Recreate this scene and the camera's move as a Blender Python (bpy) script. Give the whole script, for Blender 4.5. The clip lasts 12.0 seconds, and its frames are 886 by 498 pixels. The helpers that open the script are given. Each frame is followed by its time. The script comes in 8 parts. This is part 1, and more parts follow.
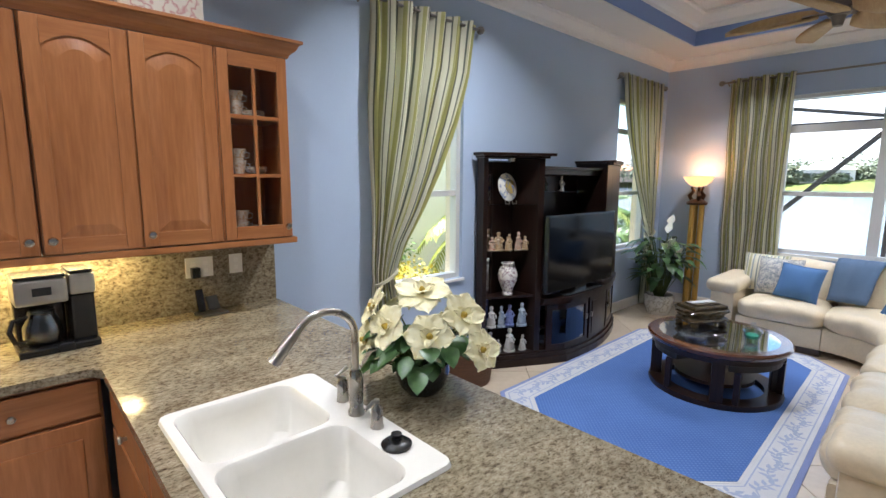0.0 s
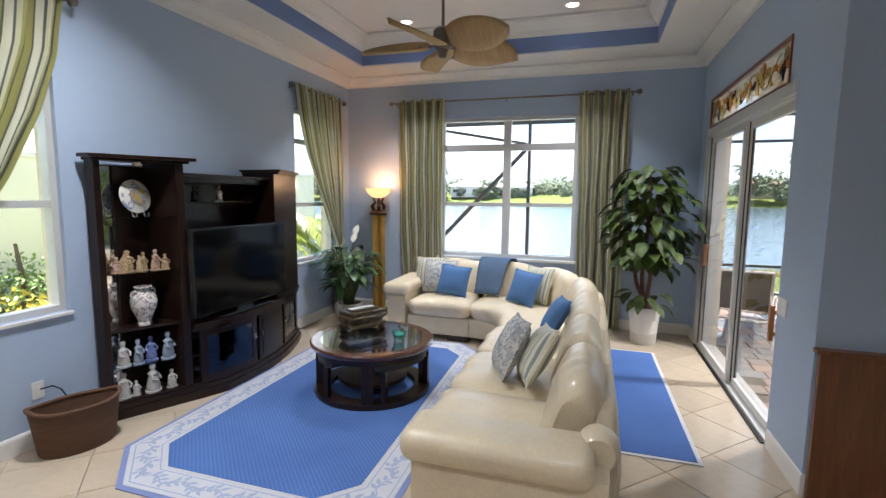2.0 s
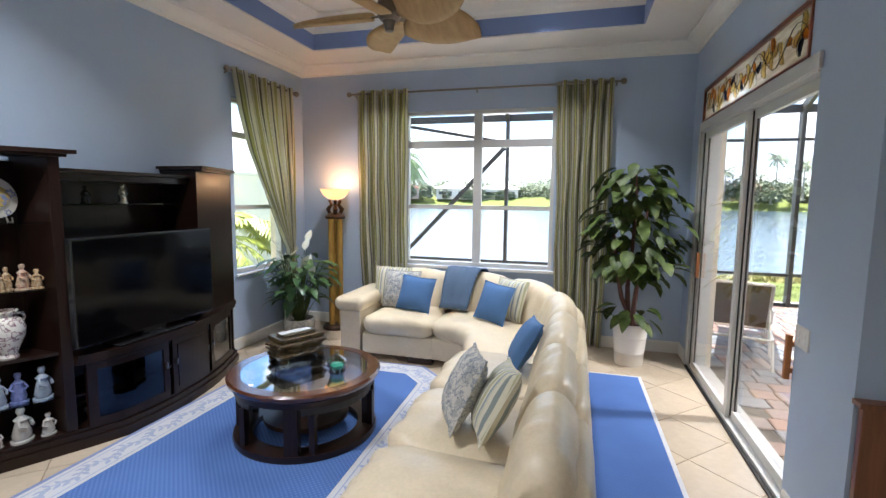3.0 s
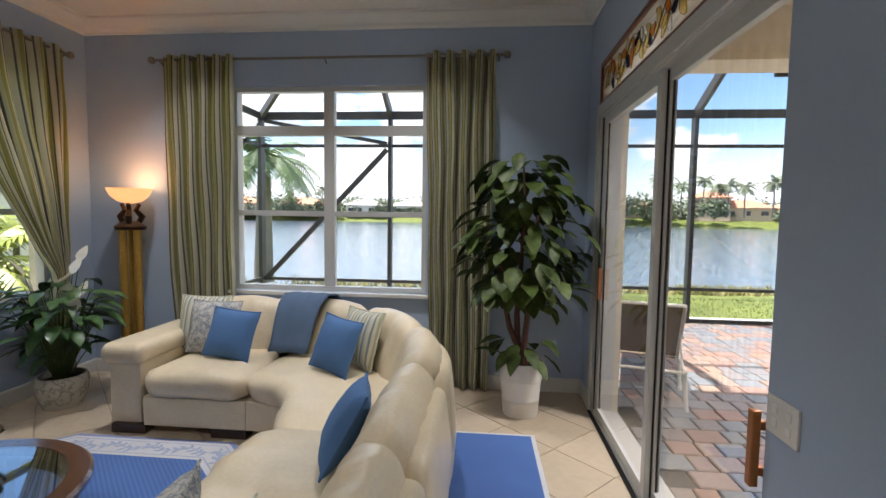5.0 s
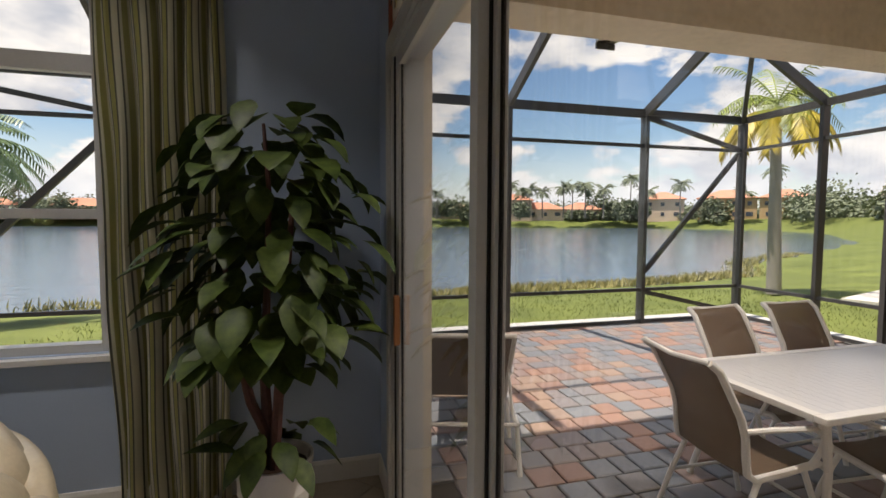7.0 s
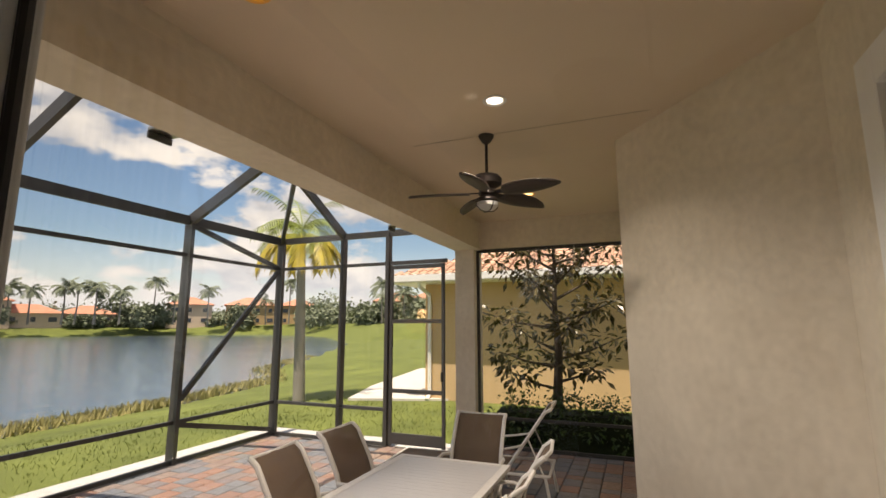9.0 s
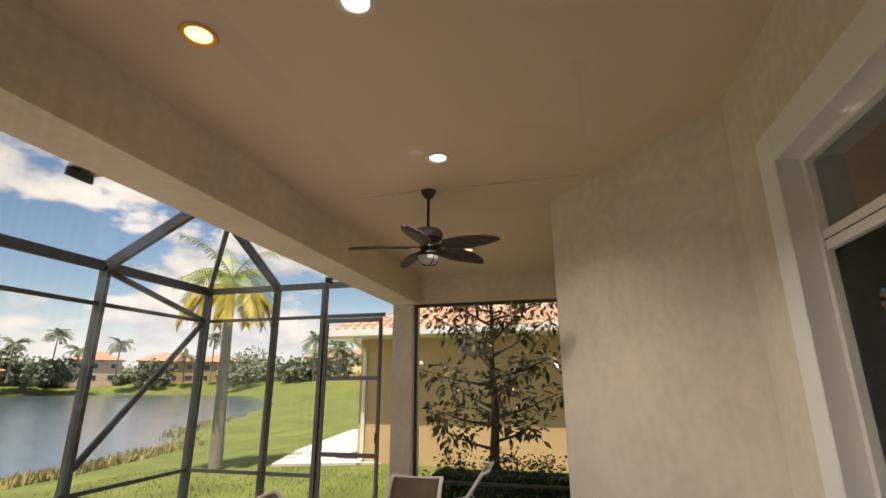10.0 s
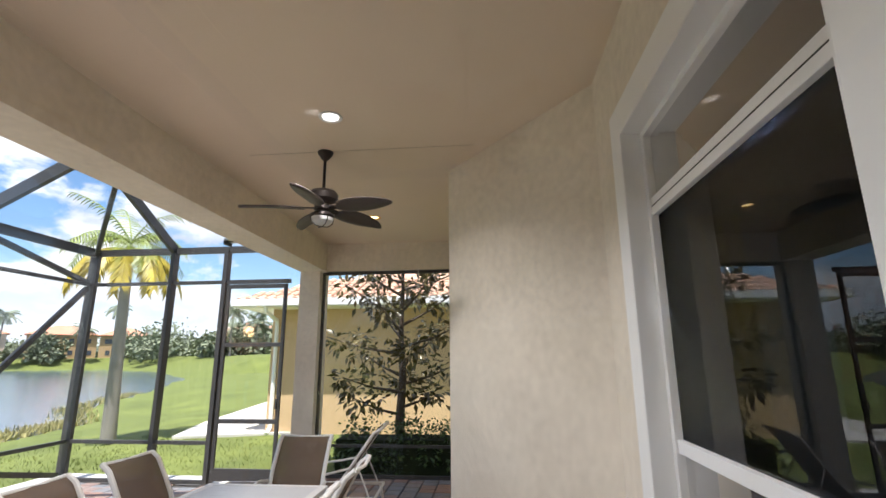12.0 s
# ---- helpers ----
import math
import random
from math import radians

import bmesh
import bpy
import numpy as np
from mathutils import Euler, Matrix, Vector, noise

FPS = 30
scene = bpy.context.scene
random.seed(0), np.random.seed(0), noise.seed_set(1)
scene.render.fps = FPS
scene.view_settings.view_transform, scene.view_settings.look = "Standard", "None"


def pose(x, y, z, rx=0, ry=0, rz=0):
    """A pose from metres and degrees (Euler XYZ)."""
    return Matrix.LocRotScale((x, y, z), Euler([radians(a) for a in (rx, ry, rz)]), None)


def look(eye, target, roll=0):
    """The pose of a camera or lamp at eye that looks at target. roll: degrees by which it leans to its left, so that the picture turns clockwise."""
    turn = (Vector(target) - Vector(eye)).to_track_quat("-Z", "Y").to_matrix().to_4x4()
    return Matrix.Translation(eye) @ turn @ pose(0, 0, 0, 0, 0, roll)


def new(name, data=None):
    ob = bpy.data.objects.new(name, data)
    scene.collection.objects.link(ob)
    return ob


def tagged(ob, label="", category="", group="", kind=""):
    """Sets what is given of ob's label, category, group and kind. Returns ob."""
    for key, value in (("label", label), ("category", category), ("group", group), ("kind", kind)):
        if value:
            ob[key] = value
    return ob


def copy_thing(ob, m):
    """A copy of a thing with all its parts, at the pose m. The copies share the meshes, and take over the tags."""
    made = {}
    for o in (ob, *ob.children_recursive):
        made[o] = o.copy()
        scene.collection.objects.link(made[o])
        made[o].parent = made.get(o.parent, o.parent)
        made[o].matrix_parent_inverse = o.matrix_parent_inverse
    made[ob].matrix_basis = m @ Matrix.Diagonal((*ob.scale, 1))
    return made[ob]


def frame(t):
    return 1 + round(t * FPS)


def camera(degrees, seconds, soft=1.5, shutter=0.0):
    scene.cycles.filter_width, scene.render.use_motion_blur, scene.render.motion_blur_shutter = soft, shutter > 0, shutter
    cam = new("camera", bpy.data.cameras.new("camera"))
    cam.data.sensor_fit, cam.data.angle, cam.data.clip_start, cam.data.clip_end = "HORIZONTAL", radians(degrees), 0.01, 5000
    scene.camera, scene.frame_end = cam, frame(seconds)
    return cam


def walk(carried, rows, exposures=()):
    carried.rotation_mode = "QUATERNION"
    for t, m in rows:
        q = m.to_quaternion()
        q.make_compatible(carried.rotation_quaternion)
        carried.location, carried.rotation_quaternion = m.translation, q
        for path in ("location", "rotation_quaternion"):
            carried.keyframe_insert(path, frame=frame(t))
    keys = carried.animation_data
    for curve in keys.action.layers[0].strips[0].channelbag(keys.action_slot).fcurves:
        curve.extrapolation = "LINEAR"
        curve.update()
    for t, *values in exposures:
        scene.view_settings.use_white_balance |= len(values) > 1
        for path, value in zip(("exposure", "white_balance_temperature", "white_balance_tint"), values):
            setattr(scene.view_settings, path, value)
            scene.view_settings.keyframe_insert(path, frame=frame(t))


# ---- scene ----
cam = camera(86.0, 12.0)
PATH = [
    (0, (0.365, 0.174, 1.74), (1.711, 1.625, 1.45), 0.3),
    (0.5, (0.476, 0.118, 1.754), (2.09, 1.266, 1.473), 0.5),
    (1, (0.596, 0.043, 1.733), (2.402, 0.86, 1.47), 0.7),
    (1.5, (0.75, -0.182, 1.727), (2.638, 0.436, 1.491), 0.7),
    (2, (0.986, -0.355, 1.705), (2.884, 0.235, 1.481), 0.6),
    (2.5, (1.351, -0.407, 1.72), (3.259, 0.15, 1.5), 0.7),
    (4.3, (2.643, -0.425, 1.57), (4.599, -0.034, 1.43), 0.9),
    (4.5, (2.771, -0.517, 1.553), (4.742, -0.205, 1.416), 1.1),
    (5, (3.126, -0.695, 1.586), (5.113, -0.517, 1.447), 0.8),
    (5.5, (3.523, -0.814, 1.587), (5.517, -0.749, 1.453), 0.9),
    (6, (3.908, -0.964, 1.573), (5.901, -1.068, 1.439), 0.8),
    (6.5, (4.302, -1.08, 1.551), (6.281, -1.34, 1.43), 0.7),
    (8.3, (5.069, -1.385, 1.675), (6.355, -2.917, 1.7), 0.0),
    (8.5, (5.137, -1.397, 1.688), (6.25, -3.056, 1.789), -0.1),
    (9, (5.192, -1.413, 1.741), (5.928, -3.245, 2.06), -0.1),
    (9.5, (5.213, -1.415, 1.743), (5.763, -3.281, 2.205), -0.2),
    (10, (5.214, -1.435, 1.734), (5.69, -3.3, 2.278), -0.2),
    (10.5, (5.208, -1.4, 1.654), (5.614, -3.278, 2.209), -0.6),
    (11, (5.022, -1.387, 1.606), (5.341, -3.293, 2.121), -0.6),
    (11.5, (4.892, -1.398, 1.606), (5.184, -3.316, 2.091), -0.5),
    (12, (4.908, -1.434, 1.604), (5.096, -3.374, 2.052), -0.3),
]
EXPOSURES = [(0, 2.0, 5900, 11), (1, 1.85, 5950, 10), (1.5, 1.85, 6000, 10), (2.7, 2.1, 6000, 10), (4.3, 1.7, 6150, 10), (5, 1.3, 6350, 11), (6, 0.85, 6600, 12), (6.7, 0.48, 6850, 13), (8.3, 0.3, 7600, 15), (9.5, 0.32, 7750, 15), (10.5, 0.5, 7300, 15), (11.3, 0.78, 6600, 13), (12, 0.88, 6150, 12)]
walk(cam, [(t, look(eye, target, roll)) for t, eye, target, roll in PATH], EXPOSURES)

# ---- world, sun, lamps ----
world = bpy.data.worlds.new("sky")
scene.world = world
world.use_nodes = True
wn, wl = world.node_tree.nodes, world.node_tree.links
wn.clear()
SUN_EL, SUN_AZ = radians(71), radians(3)      # azimuth from +y towards +x
sky = wn.new("ShaderNodeTexSky")
sky.sky_type, sky.sun_disc = "NISHITA", False
sky.sun_elevation, sky.sun_rotation = SUN_EL, SUN_AZ
sky.air_density, sky.dust_density, sky.ozone_density = 1.1, 0.3, 2.0
wtc = wn.new("ShaderNodeTexCoord")
wmap = wn.new("ShaderNodeMapping")
wmap.inputs["Scale"].default_value = (1.0, 1.0, 2.1)
wmap.inputs["Location"].default_value = (0.35, 0.1, 0.0)
wno = wn.new("ShaderNodeTexNoise")
wno.inputs["Scale"].default_value, wno.inputs["Detail"].default_value, wno.inputs["Roughness"].default_value = 4.6, 10.0, 0.56
wra = wn.new("ShaderNodeValToRGB")
wra.color_ramp.elements[0].position, wra.color_ramp.elements[1].position = 0.492, 0.55
wno2 = wn.new("ShaderNodeTexNoise")
wno2.inputs["Scale"].default_value, wno2.inputs["Detail"].default_value = 9.0, 7.0
wra2 = wn.new("ShaderNodeValToRGB")
wra2.color_ramp.elements[0].position, wra2.color_ramp.elements[1].position = 0.36, 0.62
wra2.color_ramp.elements[0].color, wra2.color_ramp.elements[1].color = (2.8, 3.1, 3.6, 1), (5.4, 5.4, 5.3, 1)
# towards the horizon the clouds crowd together and a pale haze sets in
wsep = wn.new("ShaderNodeSeparateXYZ")
wlow = wn.new("ShaderNodeMapRange")
wlow.inputs["From Min"].default_value, wlow.inputs["From Max"].default_value = 0.0, 0.45
wlow.inputs["To Min"].default_value, wlow.inputs["To Max"].default_value = 0.05, -0.015
wadd = wn.new("ShaderNodeMath")
whaze = wn.new("ShaderNodeMapRange")
whaze.inputs["From Min"].default_value, whaze.inputs["From Max"].default_value = 0.0, 0.16
whaze.inputs["To Min"].default_value, whaze.inputs["To Max"].default_value = 0.75, 0.0
wmix, wmix2 = wn.new("ShaderNodeMixRGB"), wn.new("ShaderNodeMixRGB")
wmix2.inputs["Color2"].default_value = (4.6, 5.0, 5.5, 1)
wbg = wn.new("ShaderNodeBackground")
wbg.inputs["Strength"].default_value = 0.15
wout = wn.new("ShaderNodeOutputWorld")
wl.new(wtc.outputs["Generated"], wmap.inputs["Vector"])
wl.new(wtc.outputs["Generated"], wsep.inputs["Vector"])
wl.new(wsep.outputs["Z"], wlow.inputs["Value"])
wl.new(wsep.outputs["Z"], whaze.inputs["Value"])
wl.new(wmap.outputs["Vector"], wno.inputs["Vector"])
wl.new(wmap.outputs["Vector"], wno2.inputs["Vector"])
wl.new(wno.outputs["Fac"], wadd.inputs[0])
wl.new(wlow.outputs["Result"], wadd.inputs[1])
wl.new(wadd.outputs[0], wra.inputs["Fac"])
wl.new(wno2.outputs["Fac"], wra2.inputs["Fac"])
wl.new(wra.outputs["Color"], wmix.inputs["Fac"])
whs = wn.new("ShaderNodeHueSaturation")
whs.inputs["Saturation"].default_value, whs.inputs["Value"].default_value = 1.12, 0.70
wl.new(sky.outputs["Color"], whs.inputs["Color"])
wl.new(whs.outputs["Color"], wmix.inputs["Color1"])
wl.new(wra2.outputs["Color"], wmix.inputs["Color2"])
wl.new(whaze.outputs["Result"], wmix2.inputs["Fac"])
wl.new(wmix.outputs["Color"], wmix2.inputs["Color1"])
wl.new(wmix2.outputs["Color"], wbg.inputs["Color"])
wl.new(wbg.outputs["Background"], wout.inputs["Surface"])

sun = new("sun", bpy.data.lights.new("sun", "SUN"))
sun.data.energy, sun.data.angle, sun.data.color = 5.0, radians(0.6), (1.0, 0.95, 0.87)
sun_dir = Vector((math.sin(SUN_AZ) * math.cos(SUN_EL), math.cos(SUN_AZ) * math.cos(SUN_EL), math.sin(SUN_EL)))
sun.matrix_world = look(sun_dir * 50, (0, 0, 0))


def disc_lamp(x, y, z, watts, colour, size=0.13, spread=150):
    d = bpy.data.lights.new("can_lamp", "AREA")
    d.shape, d.size, d.energy, d.color, d.spread = "DISK", size, watts, colour, radians(spread)
    o = new("can_lamp", d)
    o.matrix_world = pose(x, y, z)
    return o


WARM, WHITE = (1.0, 0.74, 0.45), (1.0, 0.97, 0.95)
# the third living can is an added fill lamp, not a known fixture
LIVING_CANS = [(6.41, 1.81), (6.41, -0.07), (3.0, 1.95)]
KITCHEN_CANS = [(0.9, 2.0), (-0.9, 2.0), (-0.9, 0.2), (0.9, -0.6), (-1.0, -2.6)]
LANAI_CANS = [(6.85, -3.03), (6.02, -3.03), (6.06, -4.6), (6.36, -7.2)]

# ---- materials ----
def nodes_of(name):
    m = bpy.data.materials.new(name)
    m.use_nodes = True
    return m, m.node_tree.nodes, m.node_tree.links, m.node_tree.nodes["Principled BSDF"]


def rgba(c):
    return (c[0], c[1], c[2], 1.0)


def noise_node(n, l, scale, detail=4.0, vec=None, rough=0.55):
    t = n.new("ShaderNodeTexNoise")
    t.inputs["Scale"].default_value, t.inputs["Detail"].default_value, t.inputs["Roughness"].default_value = scale, detail, rough
    if vec is not None:
        l.new(vec, t.inputs["Vector"])
    return t


def ramp_node(n, l, fac, stops, interp="LINEAR"):
    r = n.new("ShaderNodeValToRGB")
    r.color_ramp.interpolation = interp
    while len(r.color_ramp.elements) < len(stops):
        r.color_ramp.elements.new(0.5)
    for e, (p, c) in zip(r.color_ramp.elements, stops):
        e.position, e.color = p, rgba(c)
    l.new(fac, r.inputs["Fac"])
    return r


def shade(c, k):
    return tuple(min(1.0, v * k) for v in c)


def mat(name, col, rough=0.5, metal=0.0, var=0.1, big=2.5, fine=40.0, bump=0.05, stretch=(1, 1, 1), col2=None, spec=0.5, coat=0.0, per_object=0.0, sss=0.0):
    """Two scales of noise on the colour, fine bump, a little wear in the gloss."""
    m, n, l, b = nodes_of(name)
    tc = n.new("ShaderNodeTexCoord")
    mp = n.new("ShaderNodeMapping")
    mp.inputs["Scale"].default_value = stretch
    l.new(tc.outputs["Object"], mp.inputs["Vector"])
    v = mp.outputs["Vector"]
    a, f = noise_node(n, l, big, 3, v), noise_node(n, l, fine, 4, v)
    mix = n.new("ShaderNodeMath")
    mix.operation = "MULTIPLY_ADD"
    mix.inputs[1].default_value, mix.inputs[2].default_value = 0.5, 0.0
    l.new(a.outputs["Fac"], mix.inputs[0])
    add = n.new("ShaderNodeMath")
    add.operation = "MULTIPLY_ADD"
    add.inputs[1].default_value = 0.5
    l.new(f.outputs["Fac"], add.inputs[0])
    l.new(mix.outputs[0], add.inputs[2])
    hi = col2 if col2 else shade(col, 1 + var)
    r = ramp_node(n, l, add.outputs[0], [(0.34, shade(col, 1 - var)), (0.66, hi)])
    last = r.outputs["Color"]
    if per_object:
        oi = n.new("ShaderNodeObjectInfo")
        pr = ramp_node(n, l, oi.outputs["Random"], [(0.0, (1 - per_object,) * 3), (1.0, (1 + per_object,) * 3)])
        mu = n.new("ShaderNodeMixRGB")
        mu.blend_type = "MULTIPLY"
        mu.inputs["Fac"].default_value = 1.0
        l.new(last, mu.inputs["Color1"])
        l.new(pr.outputs["Color"], mu.inputs["Color2"])
        last = mu.outputs["Color"]
    l.new(last, b.inputs["Base Color"])
    b.inputs["Metallic"].default_value = metal
    b.inputs["Specular IOR Level"].default_value = spec
    b.inputs["Coat Weight"].default_value = coat
    b.inputs["Coat Roughness"].default_value = 0.12
    if sss:
        b.inputs["Subsurface Weight"].default_value = sss
        b.inputs["Subsurface Radius"].default_value = (0.02, 0.02, 0.02)
    rr = n.new("ShaderNodeMapRange")
    rr.inputs["To Min"].default_value, rr.inputs["To Max"].default_value = max(0.02, rough - 0.08), min(1, rough + 0.08)
    l.new(a.outputs["Fac"], rr.inputs["Value"])
    l.new(rr.outputs["Result"], b.inputs["Roughness"])
    if bump:
        bp = n.new("ShaderNodeBump")
        bp.inputs["Strength"].default_value, bp.inputs["Distance"].default_value = bump, 0.01
        l.new(f.outputs["Fac"], bp.inputs["Height"])
        l.new(bp.outputs["Normal"], b.inputs["Normal"])
    return m


def wood(name, dark, light, axis=2, rough=0.35, coat=0.3, scale=1.0, spec=0.5):
    st = [14 * scale] * 3
    st[axis] = 1.2 * scale
    return mat(name, dark, rough, 0, 0.15, 1.0, 5.0, 0.04, tuple(st), light, coat=coat, spec=spec)


def glass(name, tint=(1, 1, 1), gloss=1.0, rough=0.0):
    m, n, l, b = nodes_of(name)
    n.remove(b)
    tr, gl, lw, mx = n.new("ShaderNodeBsdfTransparent"), n.new("ShaderNodeBsdfGlossy"), n.new("ShaderNodeLayerWeight"), n.new("ShaderNodeMixShader")
    tr.inputs["Color"].default_value = rgba(tint)
    gl.inputs["Roughness"].default_value = rough
    lw.inputs["Blend"].default_value = 0.5
    pw, sc = n.new("ShaderNodeMath"), n.new("ShaderNodeMath")
    pw.operation, pw.inputs[1].default_value = "POWER", 4.0
    sc.operation, sc.inputs[1].default_value, sc.inputs[2].default_value = "MULTIPLY_ADD", 0.75 * gloss, 0.025 * gloss
    l.new(lw.outputs["Facing"], pw.inputs[0])
    l.new(pw.outputs[0], sc.inputs[0])
    l.new(sc.outputs[0], mx.inputs["Fac"])
    l.new(tr.outputs["BSDF"], mx.inputs[1])
    l.new(gl.outputs["BSDF"], mx.inputs[2])
    l.new(mx.outputs["Shader"], n["Material Output"].inputs["Surface"])
    return m


def glow(name, col, strength):
    m, n, l, b = nodes_of(name)
    b.inputs["Base Color"].default_value = rgba(col)
    b.inputs["Emission Color"].default_value = rgba(col)
    b.inputs["Emission Strength"].default_value = strength
    return m


def stripes(name, stops, period, rough=0.75, trans=0.0):
    """Woven stripes along the cloth's own u, in metres."""
    m, n, l, b = nodes_of(name)
    uv = n.new("ShaderNodeUVMap")
    sp = n.new("ShaderNodeSeparateXYZ")
    l.new(uv.outputs["UV"], sp.inputs["Vector"])
    d = n.new("ShaderNodeMath")
    d.operation = "DIVIDE"
    d.inputs[1].default_value = period
    l.new(sp.outputs["X"], d.inputs[0])
    fr = n.new("ShaderNodeMath")
    fr.operation = "FRACT"
    l.new(d.outputs[0], fr.inputs[0])
    r = ramp_node(n, l, fr.outputs[0], stops, "CONSTANT")
    nz = noise_node(n, l, 260.0, 2, uv.outputs["UV"])
    mu = n.new("ShaderNodeMixRGB")
    mu.blend_type, mu.inputs["Fac"].default_value = "OVERLAY", 0.35
    l.new(r.outputs["Color"], mu.inputs["Color1"])
    l.new(nz.outputs["Fac"], mu.inputs["Color2"])
    l.new(mu.outputs["Color"], b.inputs["Base Color"])
    b.inputs["Roughness"].default_value = rough
    b.inputs["Sheen Weight"].default_value = 0.2
    if trans:
        tl, mx = n.new("ShaderNodeBsdfTranslucent"), n.new("ShaderNodeMixShader")
        mx.inputs["Fac"].default_value = trans
        l.new(mu.outputs["Color"], tl.inputs["Color"])
        l.new(b.outputs["BSDF"], mx.inputs[1])
        l.new(tl.outputs["BSDF"], mx.inputs[2])
        l.new(mx.outputs["Shader"], n["Material Output"].inputs["Surface"])
    return m


def granite_mat():
    m, n, l, b = nodes_of("granite")
    tc = n.new("ShaderNodeTexCoord")
    mp = n.new("ShaderNodeMapping")
    mp.inputs["Scale"].default_value, mp.inputs["Rotation"].default_value = (1.0, 1.9, 1.4), (0.2, 0.1, 0.5)
    l.new(tc.outputs["Object"], mp.inputs["Vector"])
    v = mp.outputs["Vector"]
    n1, n2, n3 = noise_node(n, l, 42, 6, v, 0.65), noise_node(n, l, 95, 3, v, 0.7), noise_node(n, l, 5, 3, v)
    r1 = ramp_node(n, l, n1.outputs["Fac"], [(0.29, (0.055, 0.042, 0.03)), (0.40, (0.19, 0.155, 0.105)), (0.50, (0.30, 0.26, 0.19)), (0.70, (0.42, 0.39, 0.31))])
    r2 = ramp_node(n, l, n2.outputs["Fac"], [(0.35, (0.22, 0.17, 0.12)), (0.46, (1, 1, 1))])
    r3 = ramp_node(n, l, n3.outputs["Fac"], [(0.35, (0.70, 0.67, 0.60)), (0.65, (0.98, 0.95, 0.88))])
    m1, m2 = n.new("ShaderNodeMixRGB"), n.new("ShaderNodeMixRGB")
    m1.blend_type = m2.blend_type = "MULTIPLY"
    m1.inputs["Fac"].default_value, m2.inputs["Fac"].default_value = 0.75, 1.0
    l.new(r1.outputs["Color"], m1.inputs["Color1"])
    l.new(r2.outputs["Color"], m1.inputs["Color2"])
    l.new(m1.outputs["Color"], m2.inputs["Color1"])
    l.new(r3.outputs["Color"], m2.inputs["Color2"])
    l.new(m2.outputs["Color"], b.inputs["Base Color"])
    b.inputs["Roughness"].default_value = 0.12
    return m


WALL = mat("blue_wall_paint", (0.43, 0.53, 0.69), 0.75, var=0.03, big=1.2, fine=120, bump=0.04)
BAND = mat("deep_blue_paint", (0.20, 0.28, 0.52), 0.7, var=0.04, big=1.5, fine=100, bump=0.03)
CEIL = mat("ceiling_paint", (0.76, 0.74, 0.70), 0.8, var=0.03, big=1.0, fine=130, bump=0.05)
TRIM = mat("white_trim_paint", (0.80, 0.79, 0.76), 0.4, var=0.03, big=2, fine=60, bump=0.02)
ALU = mat("painted_aluminium", (0.62, 0.62, 0.60), 0.35, 0.1, var=0.05, big=3, fine=80, bump=0.01)
SEAL = mat("black_seal", (0.015, 0.014, 0.013), 0.6, var=0.1)
GLASS = glass("window_glass")
STUCCO = mat("tan_stucco", (0.74, 0.655, 0.52), 0.9, var=0.08, big=1.6, fine=16, bump=0.45, col2=(0.84, 0.755, 0.615))
SOFFIT = mat("tan_soffit_paint", (0.73, 0.61, 0.46), 0.85, var=0.05, big=1.0, fine=90, bump=0.10)
TILE = mat("cream_floor_tile", (0.56, 0.465, 0.35), 0.22, var=0.07, big=3, fine=18, bump=0.015, per_object=0.05, coat=0.2)
GROUT = mat("tile_grout", (0.52, 0.435, 0.33), 0.9, var=0.1, fine=80)
CHERRY = wood("cherry_cabinet_wood", (0.36, 0.130, 0.042), (0.47, 0.195, 0.070), 2, 0.32, 0.35)
CHERRY_H = wood("cherry_cabinet_wood_cross", (0.36, 0.130, 0.042), (0.47, 0.195, 0.070), 0, 0.32, 0.35)
ESPRESSO = wood("espresso_wood", (0.010, 0.0045, 0.0035), (0.021, 0.009, 0.006), 2, 0.32, 0.10, spec=0.32)
GRANITE = granite_mat()
CHROME = mat("brushed_nickel", (0.50, 0.47, 0.42), 0.28, 1.0, var=0.06, big=5, fine=150, bump=0.02)
BRONZE = mat("dark_bronze_metal", (0.045, 0.035, 0.03), 0.45, 0.6, var=0.15)
BLACK = mat("black_plastic", (0.012, 0.012, 0.013), 0.25, var=0.1, bump=0.01)
PORCELAIN = mat("white_porcelain", (0.80, 0.78, 0.72), 0.08, var=0.02, bump=0.0, coat=0.3)
LEATHER = mat("cream_leather", (0.68, 0.585, 0.42), 0.34, var=0.07, big=6, fine=55, bump=0.16, coat=0.15)
RUGBLUE = mat("blue_rug_weave", (0.075, 0.135, 0.42), 0.95, var=0.14, big=1.5, fine=170, bump=0.3)
CAGE = mat("bronze_cage_frame", (0.060, 0.058, 0.056), 0.45, 0.2, var=0.12, big=2, fine=60, bump=0.02)
WHITE_ALU = mat("white_powder_coat", (0.72, 0.70, 0.66), 0.4, var=0.04, big=4, fine=90, bump=0.02)
WHITE_FRAME = mat("white_vinyl", (0.87, 0.86, 0.83), 0.35, var=0.03, big=3, fine=80, bump=0.01)
SLING = mat("tan_sling_mesh", (0.155, 0.105, 0.068), 0.8, var=0.12, big=3, fine=400, bump=0.25)
_n, _l = SLING.node_tree.nodes, SLING.node_tree.links
_t, _x = _n.new("ShaderNodeBsdfTransparent"), _n.new("ShaderNodeMixShader")
_x.inputs["Fac"].default_value = 0.16
_l.new(_n["Principled BSDF"].outputs["BSDF"], _x.inputs[1])
_l.new(_t.outputs["BSDF"], _x.inputs[2])
_l.new(_x.outputs["Shader"], _n["Material Output"].inputs["Surface"])


